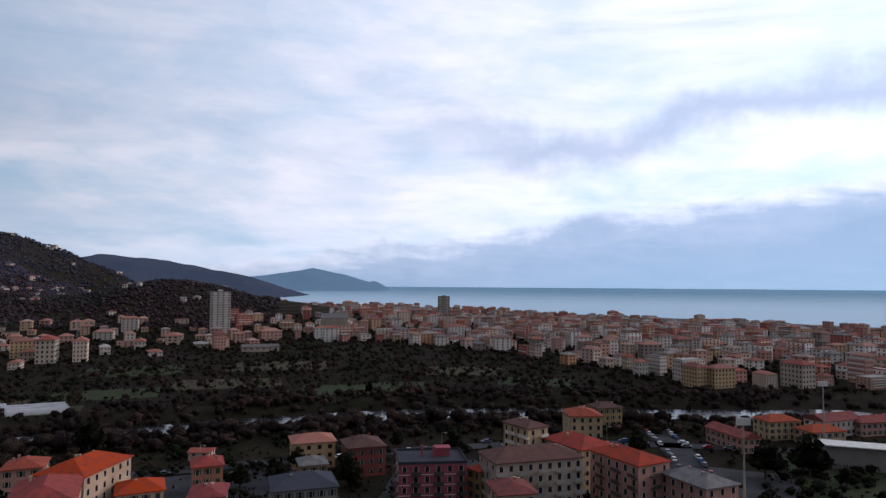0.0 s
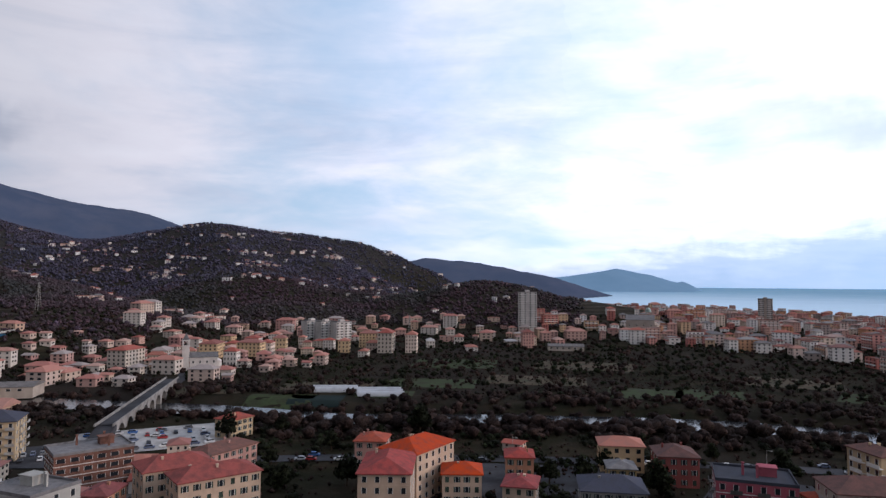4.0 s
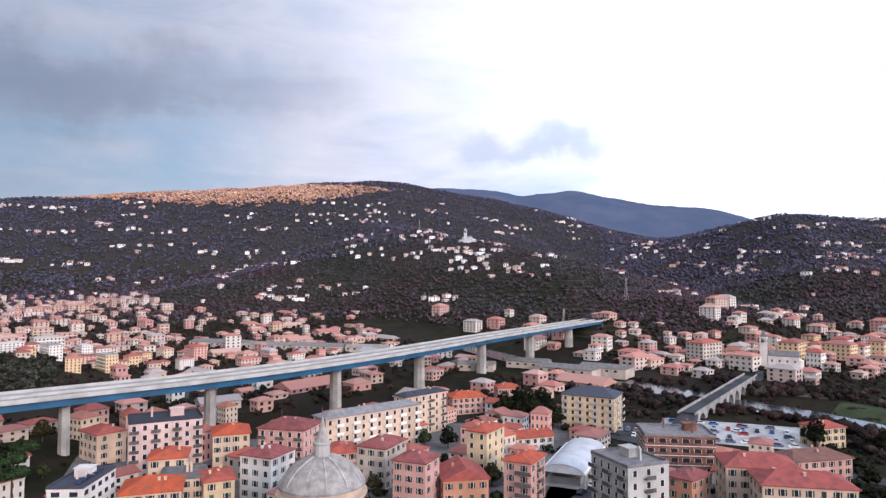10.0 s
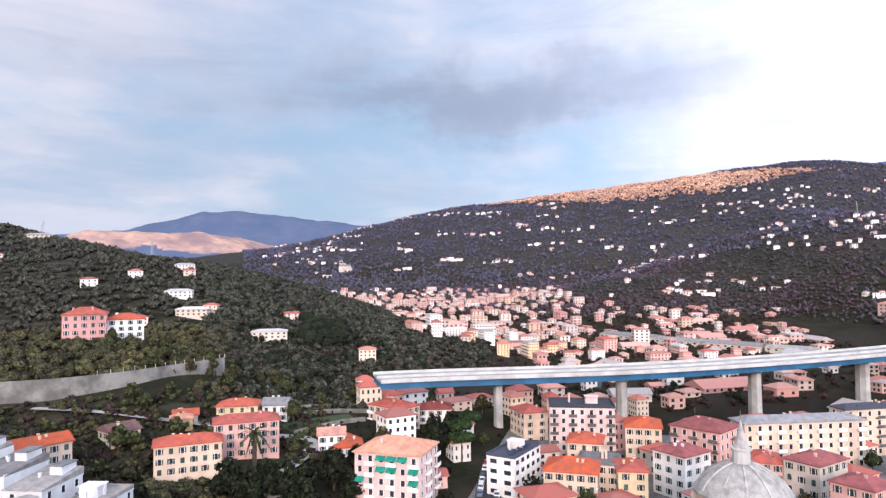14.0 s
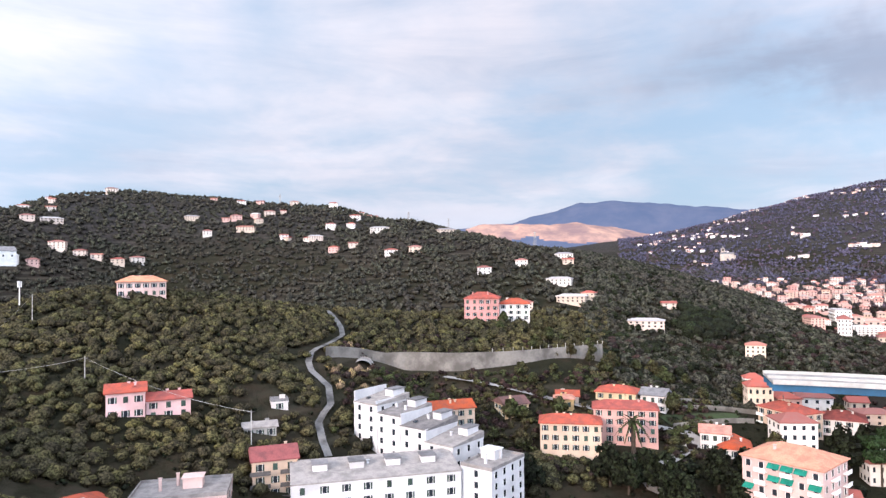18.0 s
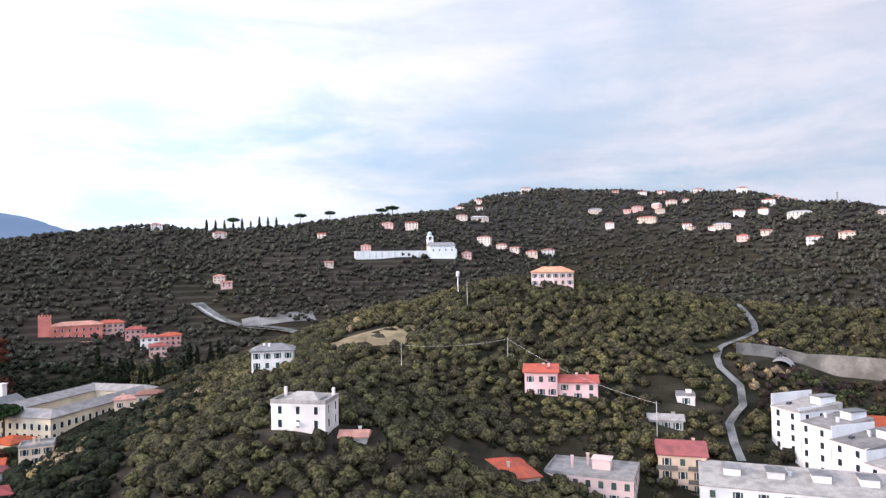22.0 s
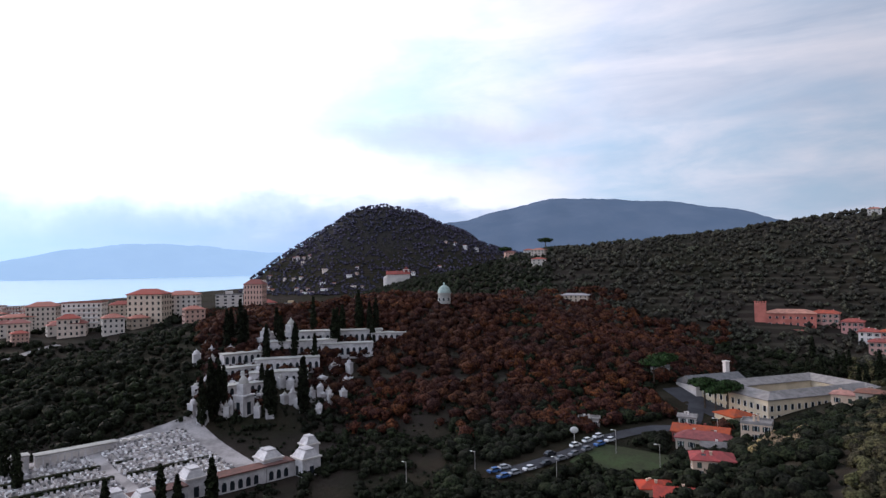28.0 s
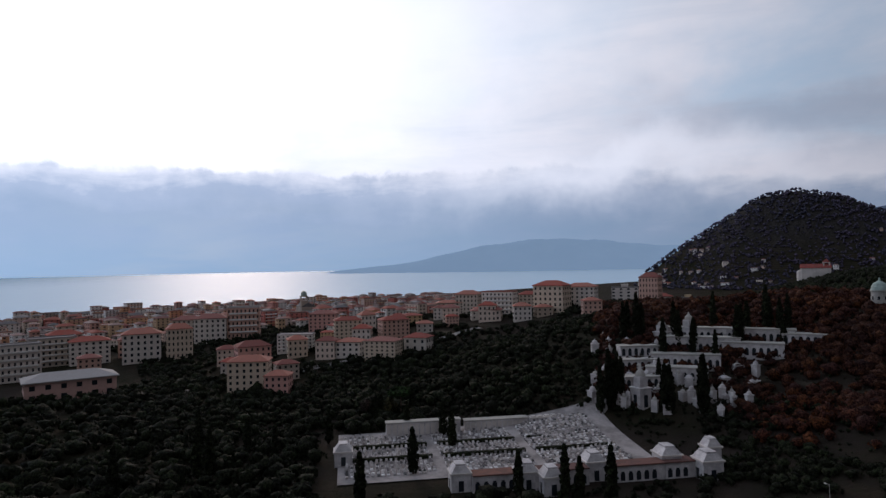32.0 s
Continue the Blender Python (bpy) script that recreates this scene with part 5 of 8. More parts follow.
def leaves(places, radius, count, leaf, material, name, label, squash=0.8, seed=1, core=0.78, cover="trees"):
    """Uneven crowns with loose sprays of leaves standing off them, joined into one mesh. places: x, y, z of the crown's middle; radius for each."""
    r = np.random.default_rng(seed)
    n = len(places)
    level = 2 if count >= 36 else 1 if count >= 12 else 0
    shape, tris = BALLS[level]
    k = len(shape)
    # lumps: each corner is pushed in or out, the crown leans and its foot is drawn in
    push = 0.66 + 0.64 * r.random((n, k, 1))
    body = shape[None] * push * core * radius[:, None, None] * np.stack([r.uniform(0.85, 1.15, n), r.uniform(0.85, 1.15, n), squash * r.uniform(0.8, 1.25, n)], 1)[:, None]
    body[..., :2] *= np.where(shape[:, 2] < -0.3, 0.7, 1.0)[None, :, None]
    turn = r.uniform(0, 2 * math.pi, n)
    c, s = np.cos(turn)[:, None], np.sin(turn)[:, None]
    body = np.stack([body[..., 0] * c - body[..., 1] * s, body[..., 0] * s + body[..., 1] * c, body[..., 2]], -1) + places[:, None]
    faces = (tris[None] + (np.arange(n) * k)[:, None, None]).reshape(-1, 3)
    count = int(count * 0.75) if level else 2
    leaf = leaf * (0.8 if level else 0.65)
    way = r.normal(size=(n, count, 3))
    way /= np.linalg.norm(way, axis=2, keepdims=True)
    way[..., 2] = np.abs(way[..., 2]) * 1.1 - 0.35
    at = places[:, None, :] + way * (0.72 + 0.36 * r.random((n, count, 1))) * radius[:, None, None] * np.array([1, 1, squash])
    normal = way + r.normal(size=way.shape) * 0.35
    normal /= np.linalg.norm(normal, axis=2, keepdims=True)
    side = np.cross(normal, r.normal(size=way.shape))
    side /= np.linalg.norm(side, axis=2, keepdims=True) + 1e-6
    other = np.cross(normal, side)
    size = leaf * radius[:, None, None] * (0.6 + 0.8 * r.random((n, count, 1)))
    sprays = np.stack([at - side * size - other * size * 0.6, at + side * size - other * size * 0.7, at + side * size * 0.2 + other * size * 1.1], 2).reshape(-1, 3)
    v = np.concatenate([body.reshape(-1, 3), sprays])
    f = np.concatenate([faces, np.arange(len(sprays)).reshape(-1, 3) + n * k])
    return tagged(new(name, mesh_of(name, v, f, material, smooth=True)), label, cover, kind="stuff")


def wood(n, az, dist, seed, size, count, leaf, material, label, keep=lambda x, y, z: z > 4, lift=0.55, name="woodland", squash=0.8):
    p = scatter(n, az, dist, seed, keep)
    r = np.random.default_rng(seed + 500).uniform(*size, len(p))
    p[:, 2] += r * lift
    return leaves(p, r, count, leaf, material, name, label, squash, seed)



# ---- roads, river works and fields ----
GREEN = surface("meadow_grass", (0.042, 0.058, 0.024), 0.95, vary=0.5, size=3.0, tint=(0.034, 0.036, 0.02))
PLOT = surface("tilled_plot", (0.085, 0.062, 0.042), 0.95, vary=0.35, size=4.0, tint=(0.05, 0.05, 0.03))
# Garden netting; also the dark sheet painted for the tunnel's shade.
NET_AND_SHADE = surface("net_and_shade", (0.012, 0.022, 0.02), 0.9, vary=0.2, size=4.0)
STRAW = surface("dry_grass", (0.22, 0.17, 0.10), 0.95, vary=0.3, size=3.0)
PLASTIC = surface("greenhouse_film", (0.42, 0.43, 0.45), 0.35, vary=0.15, size=2.0)
GRAVEL = surface("pale_gravel", (0.44, 0.42, 0.40), 0.95, vary=0.25, size=3.0)
YARD = surface("yard_gravel", (0.34, 0.31, 0.30), 0.95, vary=0.3, size=3.0)
SCREE = surface("grey_scree", (0.17, 0.16, 0.15), 0.95, vary=0.3, size=5.0)
MARBLE = surface("weathered_marble", (0.60, 0.57, 0.56), 0.7, vary=0.5, size=1.2, tint=(0.38, 0.355, 0.355))
OLD_CONCRETE = surface("old_concrete", (0.21, 0.19, 0.165), 0.95, vary=0.35, size=2.5, bump=0.2)
STONE = surface("grey_masonry", (0.30, 0.28, 0.26), 0.9, vary=0.3, size=2.0, bump=0.2)
RED_STUCCO = surface("red_stucco", (0.50, 0.17, 0.13), 0.85, vary=0.25, size=3.0)
COPPER = surface("pale_copper", (0.34, 0.42, 0.38), 0.6, vary=0.2)
BLUE_SEATS = surface("blue_seats", (0.20, 0.30, 0.42), 0.7, vary=0.2)
PAVING = surface("yard_paving", (0.10, 0.094, 0.09), 0.95, vary=0.45, size=4.0, tint=(0.17, 0.155, 0.14))
LANE = surface("worn_lane", (0.17, 0.16, 0.15), 0.95, vary=0.4, size=2.0)
CONVENT = surface("convent_plaster", (0.56, 0.47, 0.34), 0.85, vary=0.16, size=3.0)


def road(name, line, width, material=None, label="grey asphalt road", lift=0.3, category="road", level=False):
    return tagged(new(name, ribbon(name, line, width, material or ASPHALT, lift, level=level)), label, category, kind="structure")


def field(name, x, y, w, d, yaw, material, label, lift=0.18, category="field"):
    """A plot laid over the land."""
    n, k = max(2, int(w / 6) + 1), max(2, int(d / 6) + 1)
    c, s = math.cos(radians(yaw)), math.sin(radians(yaw))
    u, v = np.meshgrid(np.linspace(-w / 2, w / 2, n), np.linspace(-d / 2, d / 2, k), indexing="ij")
    px, py = x + u * c - v * s, y + u * s + v * c
    me = mesh_of(name, np.stack([px, py, land(px, py) + lift], -1).reshape(-1, 3), grid_faces(n, k)[:, ::-1], material, smooth=True)
    return tagged(new(name, me), label, category, kind="structure")


road("road", [(-120, 30), (-150, 62), (-200, 125), (-262, 198)], 11, label="asphalt street running up to an old stone bridge")
road("road", [(-345, 305), (-372, 340), (-400, 372), (-430, 450), (-440, 540)], 8, label="narrow street between the houses beyond the bridge")
road("road", [heading(a, d) for a, d in ((62, 300), (50, 270), (38, 262), (25, 258), (12, 262), (0, 275), (-10, 290), (-20, 300), (-36, 330))], 9, label="asphalt road along the river embankment")
road("road", [(66, 150), (84, 205), (96, 262), (100, 310)], 13, label="wide street with parked cars leading to the river")
road("road", [heading(a, d) for a, d in ((106, 150), (104.5, 190), (103.5, 235), (101, 262), (96, 330), (95, 420))], 8, label="side street beside white flats")
road("road", [heading(a, d) for a, d in ((86, 190), (80, 196), (72, 212), (62, 240), (56, 258))], 8, label="town street between tall houses")
road("road", [(-165, -287), (-152, -252), (-142, -238), (-119, -219), (-112, -206), (-113, -196), (-108, -186), (-99, -178), (-95, -165)], 2.3, LANE, "narrow pale lane winding up the olive slope", 0.7, "lane", True)
road("road", [(150, -140), (147, -163), (146, -191), (141, -210), (134, -222), (150, -255), (168, -290)], 6, label="valley road with cars parked along its verge")
road("road", [heading(a, d) for a, d in ((112, 150), (119, 190), (123, 205), (119, 235), (122, 240), (131, 250), (140, 262))], 5, PALE_ROAD, "pale lane climbing between garden walls", 0.6, level=True)
road("road", [heading(a, d) for a, d in ((262, 470), (268, 440), (276, 420), (287, 400))], 7, PALE_ROAD, "pale street below the villas")
for a, d, w, h, yaw, mat_, lab in ((40, 398, 40, 28, 25, GREEN, "bright green meadow beside the river"), (37, 392, 32, 26, 25, NET_AND_SHADE, "vegetable plot under dark netting"), (31, 405, 34, 24, 22, GREEN, "green allotment"),
                                   (36, 440, 60, 36, 25, PLOT, "brown tilled allotments"), (27, 450, 60, 40, 20, GREEN, "dull green allotments"), (18, 470, 70, 44, 15, PLOT, "brown tilled plots"),
                                   (9, 430, 46, 40, 8, GREEN, "square green lawn plot"), (4, 440, 40, 40, 5, GREEN, "dull green plot"), (14, 560, 80, 60, 10, PLOT, "bare brown plots"), (25, 560, 70, 60, 20, GREEN, "dull green gardens"),
                                   (-2, 520, 60, 50, 0, PLOT, "brown gardens"), (46, 440, 50, 30, 35, PLOT, "brown garden plots"), (-8, 470, 50, 40, -10, GREEN, "dull green plot")):
    field("field", *heading(a, d), w, h, yaw, mat_, lab)
field("field", 131, -178, 30, 20, 20, GREEN, "small green lawn beside the valley road")
field("field", 143, -252, 34, 20, -20, ASPHALT, "paved forecourt of a convent")
field("field", -238, 203, 62, 44, 52, GRAVEL, "pale gravel yard full of parked cars", 0.2, "car park")
field("field", -250, 170, 44, 30, 52, ASPHALT, "asphalt car park beside the bridge", 0.2, "car park")
field("field", 3, -240, 40, 22, 10, STRAW, "terrace of dry grass on the hill")
for corners, label in (([(-208, -124), (-238, -110)], "lower terrace wall of rough stone"), ([(-224, -132), (-256, -117), (-272, -112)], "middle terrace wall of rough stone"), ([(-228, -139), (-262, -131), (-292, -126)], "upper terrace wall of rough stone")):
    pts = along_line(corners, 3)
    v = [(p.x + dx, p.y + dy, land_at(p.x, p.y) + dz) for p in pts for dx, dy, dz in ((0, 0, -1), (0, 0, 1.7), (-0.3, -0.5, 1.7), (-0.3, -0.5, -1))]
    tagged(new("terrace_wall", mesh_of("terrace_wall", np.array(v), grid_faces(len(pts), 4, True), OLD_CONCRETE)), label, "wall", "garden terrace walls")
    tagged(new("field", ribbon("field", [(x - 2, y - 5) for x, y in corners], 8, GREEN, 0.5)), "strip of grass on a garden terrace", "field", kind="structure")
# town floor between the houses
for a, d, w, h, yaw in ((72, 232, 120, 150, 72), (93, 222, 90, 130, 93), (55, 215, 70, 110, 55)):
    field("pavement", *heading(a, d), h, w, yaw + 90, PAVING, "worn grey paving of yards and lanes between houses", 0.08, "pavement")
for a, d, w, h in ((20, 222, 84, 60), (-6, 228, 84, 60), (-24, 240, 70, 60)):
    field("pavement", *heading(a, d), w, h, a, ASPHALT, "dark asphalt yards between houses", 0.08, "pavement")


def make_bridge():
    """Old stone road bridge: deck between parapets over round arches."""
    a, b = Vector((-262, 198, 0)), Vector((-345, 305, 0))
    length = (b - a).length
    yaw = math.degrees(math.atan2(b.y - a.y, b.x - a.x))
    ob = thing("bridge", pose(a.x, a.y, 0, 0, 0, yaw), "old grey stone road bridge on round arches", "bridge")
    deck, w, n = 4.8, 3.8, 9
    span = length / n
    for k in range(n):
        x0 = k * span
        line = [(x0, -5.0), (x0 + 1.6, -5.0)] + [(x0 + span / 2 - (span / 2 - 1.6) * math.cos(math.pi * i / 12), -1.6 + 5.2 * math.sin(math.pi * i / 12)) for i in range(13)] + [(x0 + span - 1.6, -5.0), (x0 + span, -5.0)]
        m = len(line)
        v = [(x, -w, z) for x, z in line] + [(x, -w, deck) for x, z in line] + [(x, w, z) for x, z in line] + [(x, w, deck) for x, z in line]
        f = []
        for i in range(m - 1):
            f += [(i, i + 1, m + i + 1, m + i), (2 * m + i + 1, 2 * m + i, 3 * m + i, 3 * m + i + 1), (i + 1, i, 2 * m + i, 2 * m + i + 1), (m + i, m + i + 1, 3 * m + i + 1, 3 * m + i)]
        part("arch", (v, f, STONE), ob)
    part("roadway", (*box(-2, -w + 0.5, deck + 0.01, length + 2, w - 0.5, deck + 0.12), ASPHALT), ob)
    for s in (-1, 1):
        part("parapet", (*box(-6, s * w - 0.25, deck + 0.004, length + 6, s * w + 0.25, deck + 1.1), STONE), ob)
    for end, sx in ((0, -1), (length, 1)):
        x0, x1 = sorted((end, end + sx * 26))
        lo = [(x0, -w, -1), (x1, -w, -1), (x1, w, -1), (x0, w, -1)]
        hi = [(x, y, deck if abs(x - end) < 1 else 0.2) for x, y, z in lo]
        part("ramp", (lo + hi, BOX, ASPHALT), ob)


make_bridge()

# ---- landmarks ----


def church(name, x, y, z, yaw, nave, tower, wall, roof, label, dome=None):
    """A church: nave with a gable roof, apse, and a bell tower with openings and a spire."""
    w, d, h = nave
    ob = thing(name, pose(x, y, z, 0, 0, yaw), label, "church")
    part("nave", (*box(-w / 2, -d / 2, -4, w / 2, d / 2, h), wall), ob)
    part("roof", (*roof_mesh("gable", w, d, min(w, d) * 0.3, 0.5), roof), ob, pose(0, 0, h))
    a, b, r = w / 2, d / 2, min(w, d) * 0.3
    g = [(-a, -b, 0), (-a, b, 0), (-a, 0, r), (a, -b, 0), (a, b, 0), (a, 0, r)] if w >= d else [(-a, -b, 0), (a, -b, 0), (0, -b, r), (-a, b, 0), (a, b, 0), (0, b, r)]
    part("gable", (g, [(0, 1, 2), (3, 5, 4), (0, 2, 5, 3), (1, 4, 5, 2)], wall), ob, pose(0, 0, h + 0.28))
    part("apse", (*lathe(w / 2, 0, [(d * 0.3, -4), (d * 0.3, h * 0.7), (0.2, h * 0.9)], 12), wall), ob)
    for i in range(4):
        part("window", WINDOWS["plain"], ob, pose(-w / 2 + (i + 0.5) * w / 4, -d / 2, h * 0.65))
    tx, ty, s, th = tower
    part("bell_tower", (*join(box(tx - s, ty - s, -4, tx + s, ty + s, th * 0.62), box(tx - s - 0.25, ty - s - 0.25, th * 0.62, tx + s + 0.25, ty + s + 0.25, th * 0.65),
                              *[box(tx + sx * (s - 0.45) - 0.45, ty + sy * (s - 0.45) - 0.45, th * 0.65, tx + sx * (s - 0.45) + 0.45, ty + sy * (s - 0.45) + 0.45, th * 0.78) for sx in (-1, 1) for sy in (-1, 1)],
                              box(tx - s - 0.2, ty - s - 0.2, th * 0.78, tx + s + 0.2, ty + s + 0.2, th * 0.81)), wall), ob)
    part("bell", (*lathe(tx, ty, [(0.8, th * 0.67), (0.6, th * 0.71), (0.2, th * 0.74)], 8), RAIL), ob)
    if dome:
        part("cupola", (*lathe(tx, ty, [(s * 0.9, th * 0.81), (s * 0.85, th * 0.9), (s * 0.6, th * 0.95), (0.25, th * 0.98), (0.1, th)], 10), dome), ob)
    else:
        part("spire", ([(tx - s, ty - s, th * 0.81), (tx + s, ty - s, th * 0.81), (tx + s, ty + s, th * 0.81), (tx - s, ty + s, th * 0.81), (tx, ty, th)], [(0, 3, 2, 1), (0, 1, 4), (1, 2, 4), (2, 3, 4), (3, 0, 4)], roof), ob)
    return ob


church("church", -392, 378, 0, 45, (20, 11, 10), (-13, -3, 2.5, 29), WALLS["white"], ROOFS["grey"], "village church with a slim pale bell tower beyond the bridge")
church("church", *heading(71.3, 1340), land_at(*heading(71.3, 1340)), 70, (20, 11, 10), (-4, -4, 3.0, 30), WALLS["whitew"], ROOFS["grey"], "white hilltop church with a tall pale tower", COPPER)
church("church", -60, -612, land_at(-60, -609), 190, (24, 12, 10), (-9, 6, 2.6, 25), FRAME, ROOFS["grey"], "pale hillside church with a domed bell tower", COPPER)
wall = thing("retaining_wall", pose(-16, -596, land_at(-16, -596) + 0.5, 0, 0, 19), "long whitewashed wall below the hillside church", "wall")
part("wall", (*box(-38, -0.5, -7, 38, 0.5, 5), FRAME), wall)
part("coping", (*box(-38.2, -0.7, 5, 38.2, 0.7, 5.4), WALLS["stone"]), wall)
for i in range(13):
    part("buttress", (*box(-0.5, 0.5, -7, 0.5, 1.3, 4), WALLS["white"]), wall, pose(-36 + i * 6, 0, 0))
church("church", *heading(116.5, 1700), land_at(*heading(116.5, 1700)), 110, (30, 14, 14), (-10, 5, 4, 34), WALLS["beige"], ROOFS["grey"], "large stone church above the valley town")
church("church", *heading(235.4, 640), land_at(*heading(235.4, 640)) + 2, 60, (22, 11, 9), (-8, 0, 2.6, 17), WALLS["white"], ROOFS["red"], "pale church among trees on the ridge")
church("church", *heading(277, 900), 0, 20, (34, 18, 18), (-12, 5, 4.5, 40), WALLS["beige"], ROOFS["grey"], "tall old-town church with twin-stage tower", COPPER)
church("church", -140, 850, 6, 10, (34, 20, 18), (10, 8, 4, 34), WALLS["beige"], ROOFS["grey"], "large grey basilica at the edge of town", COPPER)


def tower_block(x, y, w, d, h, yaw, wall, label):
    ob = thing("tower_block", pose(x, y, land_at(x, y), 0, 0, yaw), label, "tower block")
    part("wall", (*box(-w / 2, -d / 2, -3, w / 2, d / 2, h), WALLS[wall]), ob)
    part("roof", (*roof_mesh("flat", w, d, 0), ROOFS["grey"]), ob, pose(0, 0, h))
    part("stair_head", (*box(-3, -3, 0.2, 3, 3, 3), WALLS[wall]), ob, pose(0, 0, h))
    n = round(h / 3.05)
    for k in range(1, n):
        for s in (-1, 1):
            part("balcony", (*box(s * w * 0.27 - w * 0.17, -d / 2 - 1.3, -0.1, s * w * 0.27 + w * 0.17, -d / 2, 0.85), FRAME), ob, pose(0, 0, k * h / n))
        for s in (-0.42, -0.14, 0.14, 0.42):
            part("window", (*box(s * w - 1.1, -d / 2 - 0.05, 1.0, s * w + 1.1, d / 2 + 0.05, 2.4), GLASS), ob, pose(0, 0, k * h / n))
    return ob


tower_block(*heading(18.75, 885), 24, 20, 51, 22, "white", "tall white tower block with stacked white balconies")
tower_block(*heading(-0.1, 1160), 21, 18, 42, 0, "beige", "brownish tower block rising over the old town")
tower_block(*heading(247.6, 620), 18, 14, 26, 70, "palepink", "pale block of flats with wide balconies on the ridge")
tower_block(*heading(249.6, 590), 22, 14, 20, 70, "white", "white terraced flats with long balconies on the ridge")
tower_block(*heading(244.6, 700), 13, 11, 17, 60, "yellow", "bright yellow block of flats on the ridge")
for a, d in ((37.4, 800), (36.2, 790), (34.9, 780)):
    tower_block(*heading(a, d), 20, 14, 22, 30 + a, "white", "white block of flats beneath the wooded hill")


def make_dome_church():
    ob = thing("church", pose(-165.5, 18, 0), "round church under a pale shallow dome with a spire", "church")
    part("drum", (*lathe(0, 0, [(10.4, 0), (10.4, 14.4), (11.2, 14.7), (11.2, 15.3), (10, 15.4), (10, 17.0)], 24), WALLS["cream"]), ob)
    part("dome", (*lathe(0, 0, [(10.7, 17.0), (10.7, 17.5), (10.1, 18.2), (8.9, 19.9), (7.0, 21.6), (4.6, 23.0), (2.4, 23.8)], 32), ROOFS["dome"]), ob, label="weathered pale shallow dome with ribs")
    for i in range(12):
        t = math.pi / 6 * i
        line = [(10.2, 18.2), (9.0, 19.95), (7.1, 21.68), (4.7, 23.08), (2.4, 23.9)]
        v = [(math.cos(t) * q - math.sin(t) * e, math.sin(t) * q + math.cos(t) * e, z + u) for q, z in line for e, u in ((-0.18, -0.2), (-0.18, 0.14), (0.18, 0.14), (0.18, -0.2))]
        part("rib", (np.array(v), grid_faces(5, 4, True), ROOFS["dome"]), ob)
    part("lantern", (*lathe(0, 0, [(2.0, 23.7), (1.9, 26.6), (2.3, 26.8), (2.3, 27.2)], 12), WALLS["stone"]), ob)
    part("spire", (*lathe(0, 0, [(1.8, 27.2), (1.0, 29.4), (0.45, 31.8), (0.12, 33.6)], 10), ROOFS["dome"]), ob)
    part("cross", (*join(box(-0.08, -0.08, 33.5, 0.08, 0.08, 35.6), box(-0.6, -0.08, 34.6, 0.6, 0.08, 34.8)), RAIL), ob)
    part("aisle", (*box(-17, -9, 0, -8, 9, 12), WALLS["cream"]), ob)
    part("aisle_roof", (*roof_mesh("hip", 9, 18, 1.8), ROOFS["grey"]), ob, pose(-12.5, 0, 12))
    for i in range(14):
        t = 2 * math.pi * i / 14
        part("window", WINDOWS["plain"], ob, pose(11.02 * math.sin(t), -11.02 * math.cos(t), 10.5, 0, 0, math.degrees(t)))


make_dome_church()


def make_market():
    ob = thing("market_hall", pose(-208, 110, 0, 0, 0, 50), "open market hall under a white barrel-vaulted roof", "market hall")
    n, v = 14, []
    for y in (-9, 9):
        for r in (8.6, 8.3):
            v += [(0 + math.cos(math.pi * i / n) * r * 0.8, y * 2.1, 4.6 + math.sin(math.pi * i / n) * r * 0.34) for i in range(n + 1)]
    m = n + 1
    f = []
    for i in range(n):
        f += [(i, i + 1, 2 * m + i + 1, 2 * m + i), (m + i + 1, m + i, 3 * m + i, 3 * m + i + 1), (i + 1, i, m + i, m + i + 1), (2 * m + i, 2 * m + i + 1, 3 * m + i + 1, 3 * m + i)]
    part("vault", (v, f, PLASTIC), ob, label="white curved roof sheet")
    for s in (-1, 1):
        part("gutter", (*box(s * 6.9 - 0.4, -19, 4.7, s * 6.9 + 0.4, 19, 5.25), FRAME), ob)
        for k in range(5):
            part("column", (*tube(s * 6.6, -17 + k * 8.5, 0, 4.7, 0.3, 0.3), CONCRETE), ob)
    for y in (-18.6, 18.6):
        lunette = [(math.cos(math.pi * i / n) * 6.6, math.sin(math.pi * i / n) * 2.7) for i in range(n + 1)]
        part("end_wall", ([(x, y + e, 4.6 + z) for e in (-0.1, 0.1) for x, z in lunette], [tuple(range(m))[::-1], tuple(range(m, 2 * m))] + [(i, i + 1, m + i + 1, m + i) for i in range(n)], FRAME), ob)
    part("floor_slab", (*box(-7.4, -19, 0, 7.4, 19, 0.35), CONCRETE), ob)
    part("stall", (*box(-5, -16, 0.35, 5, 16, 2.6), WALLS["grey"]), ob)


make_market()


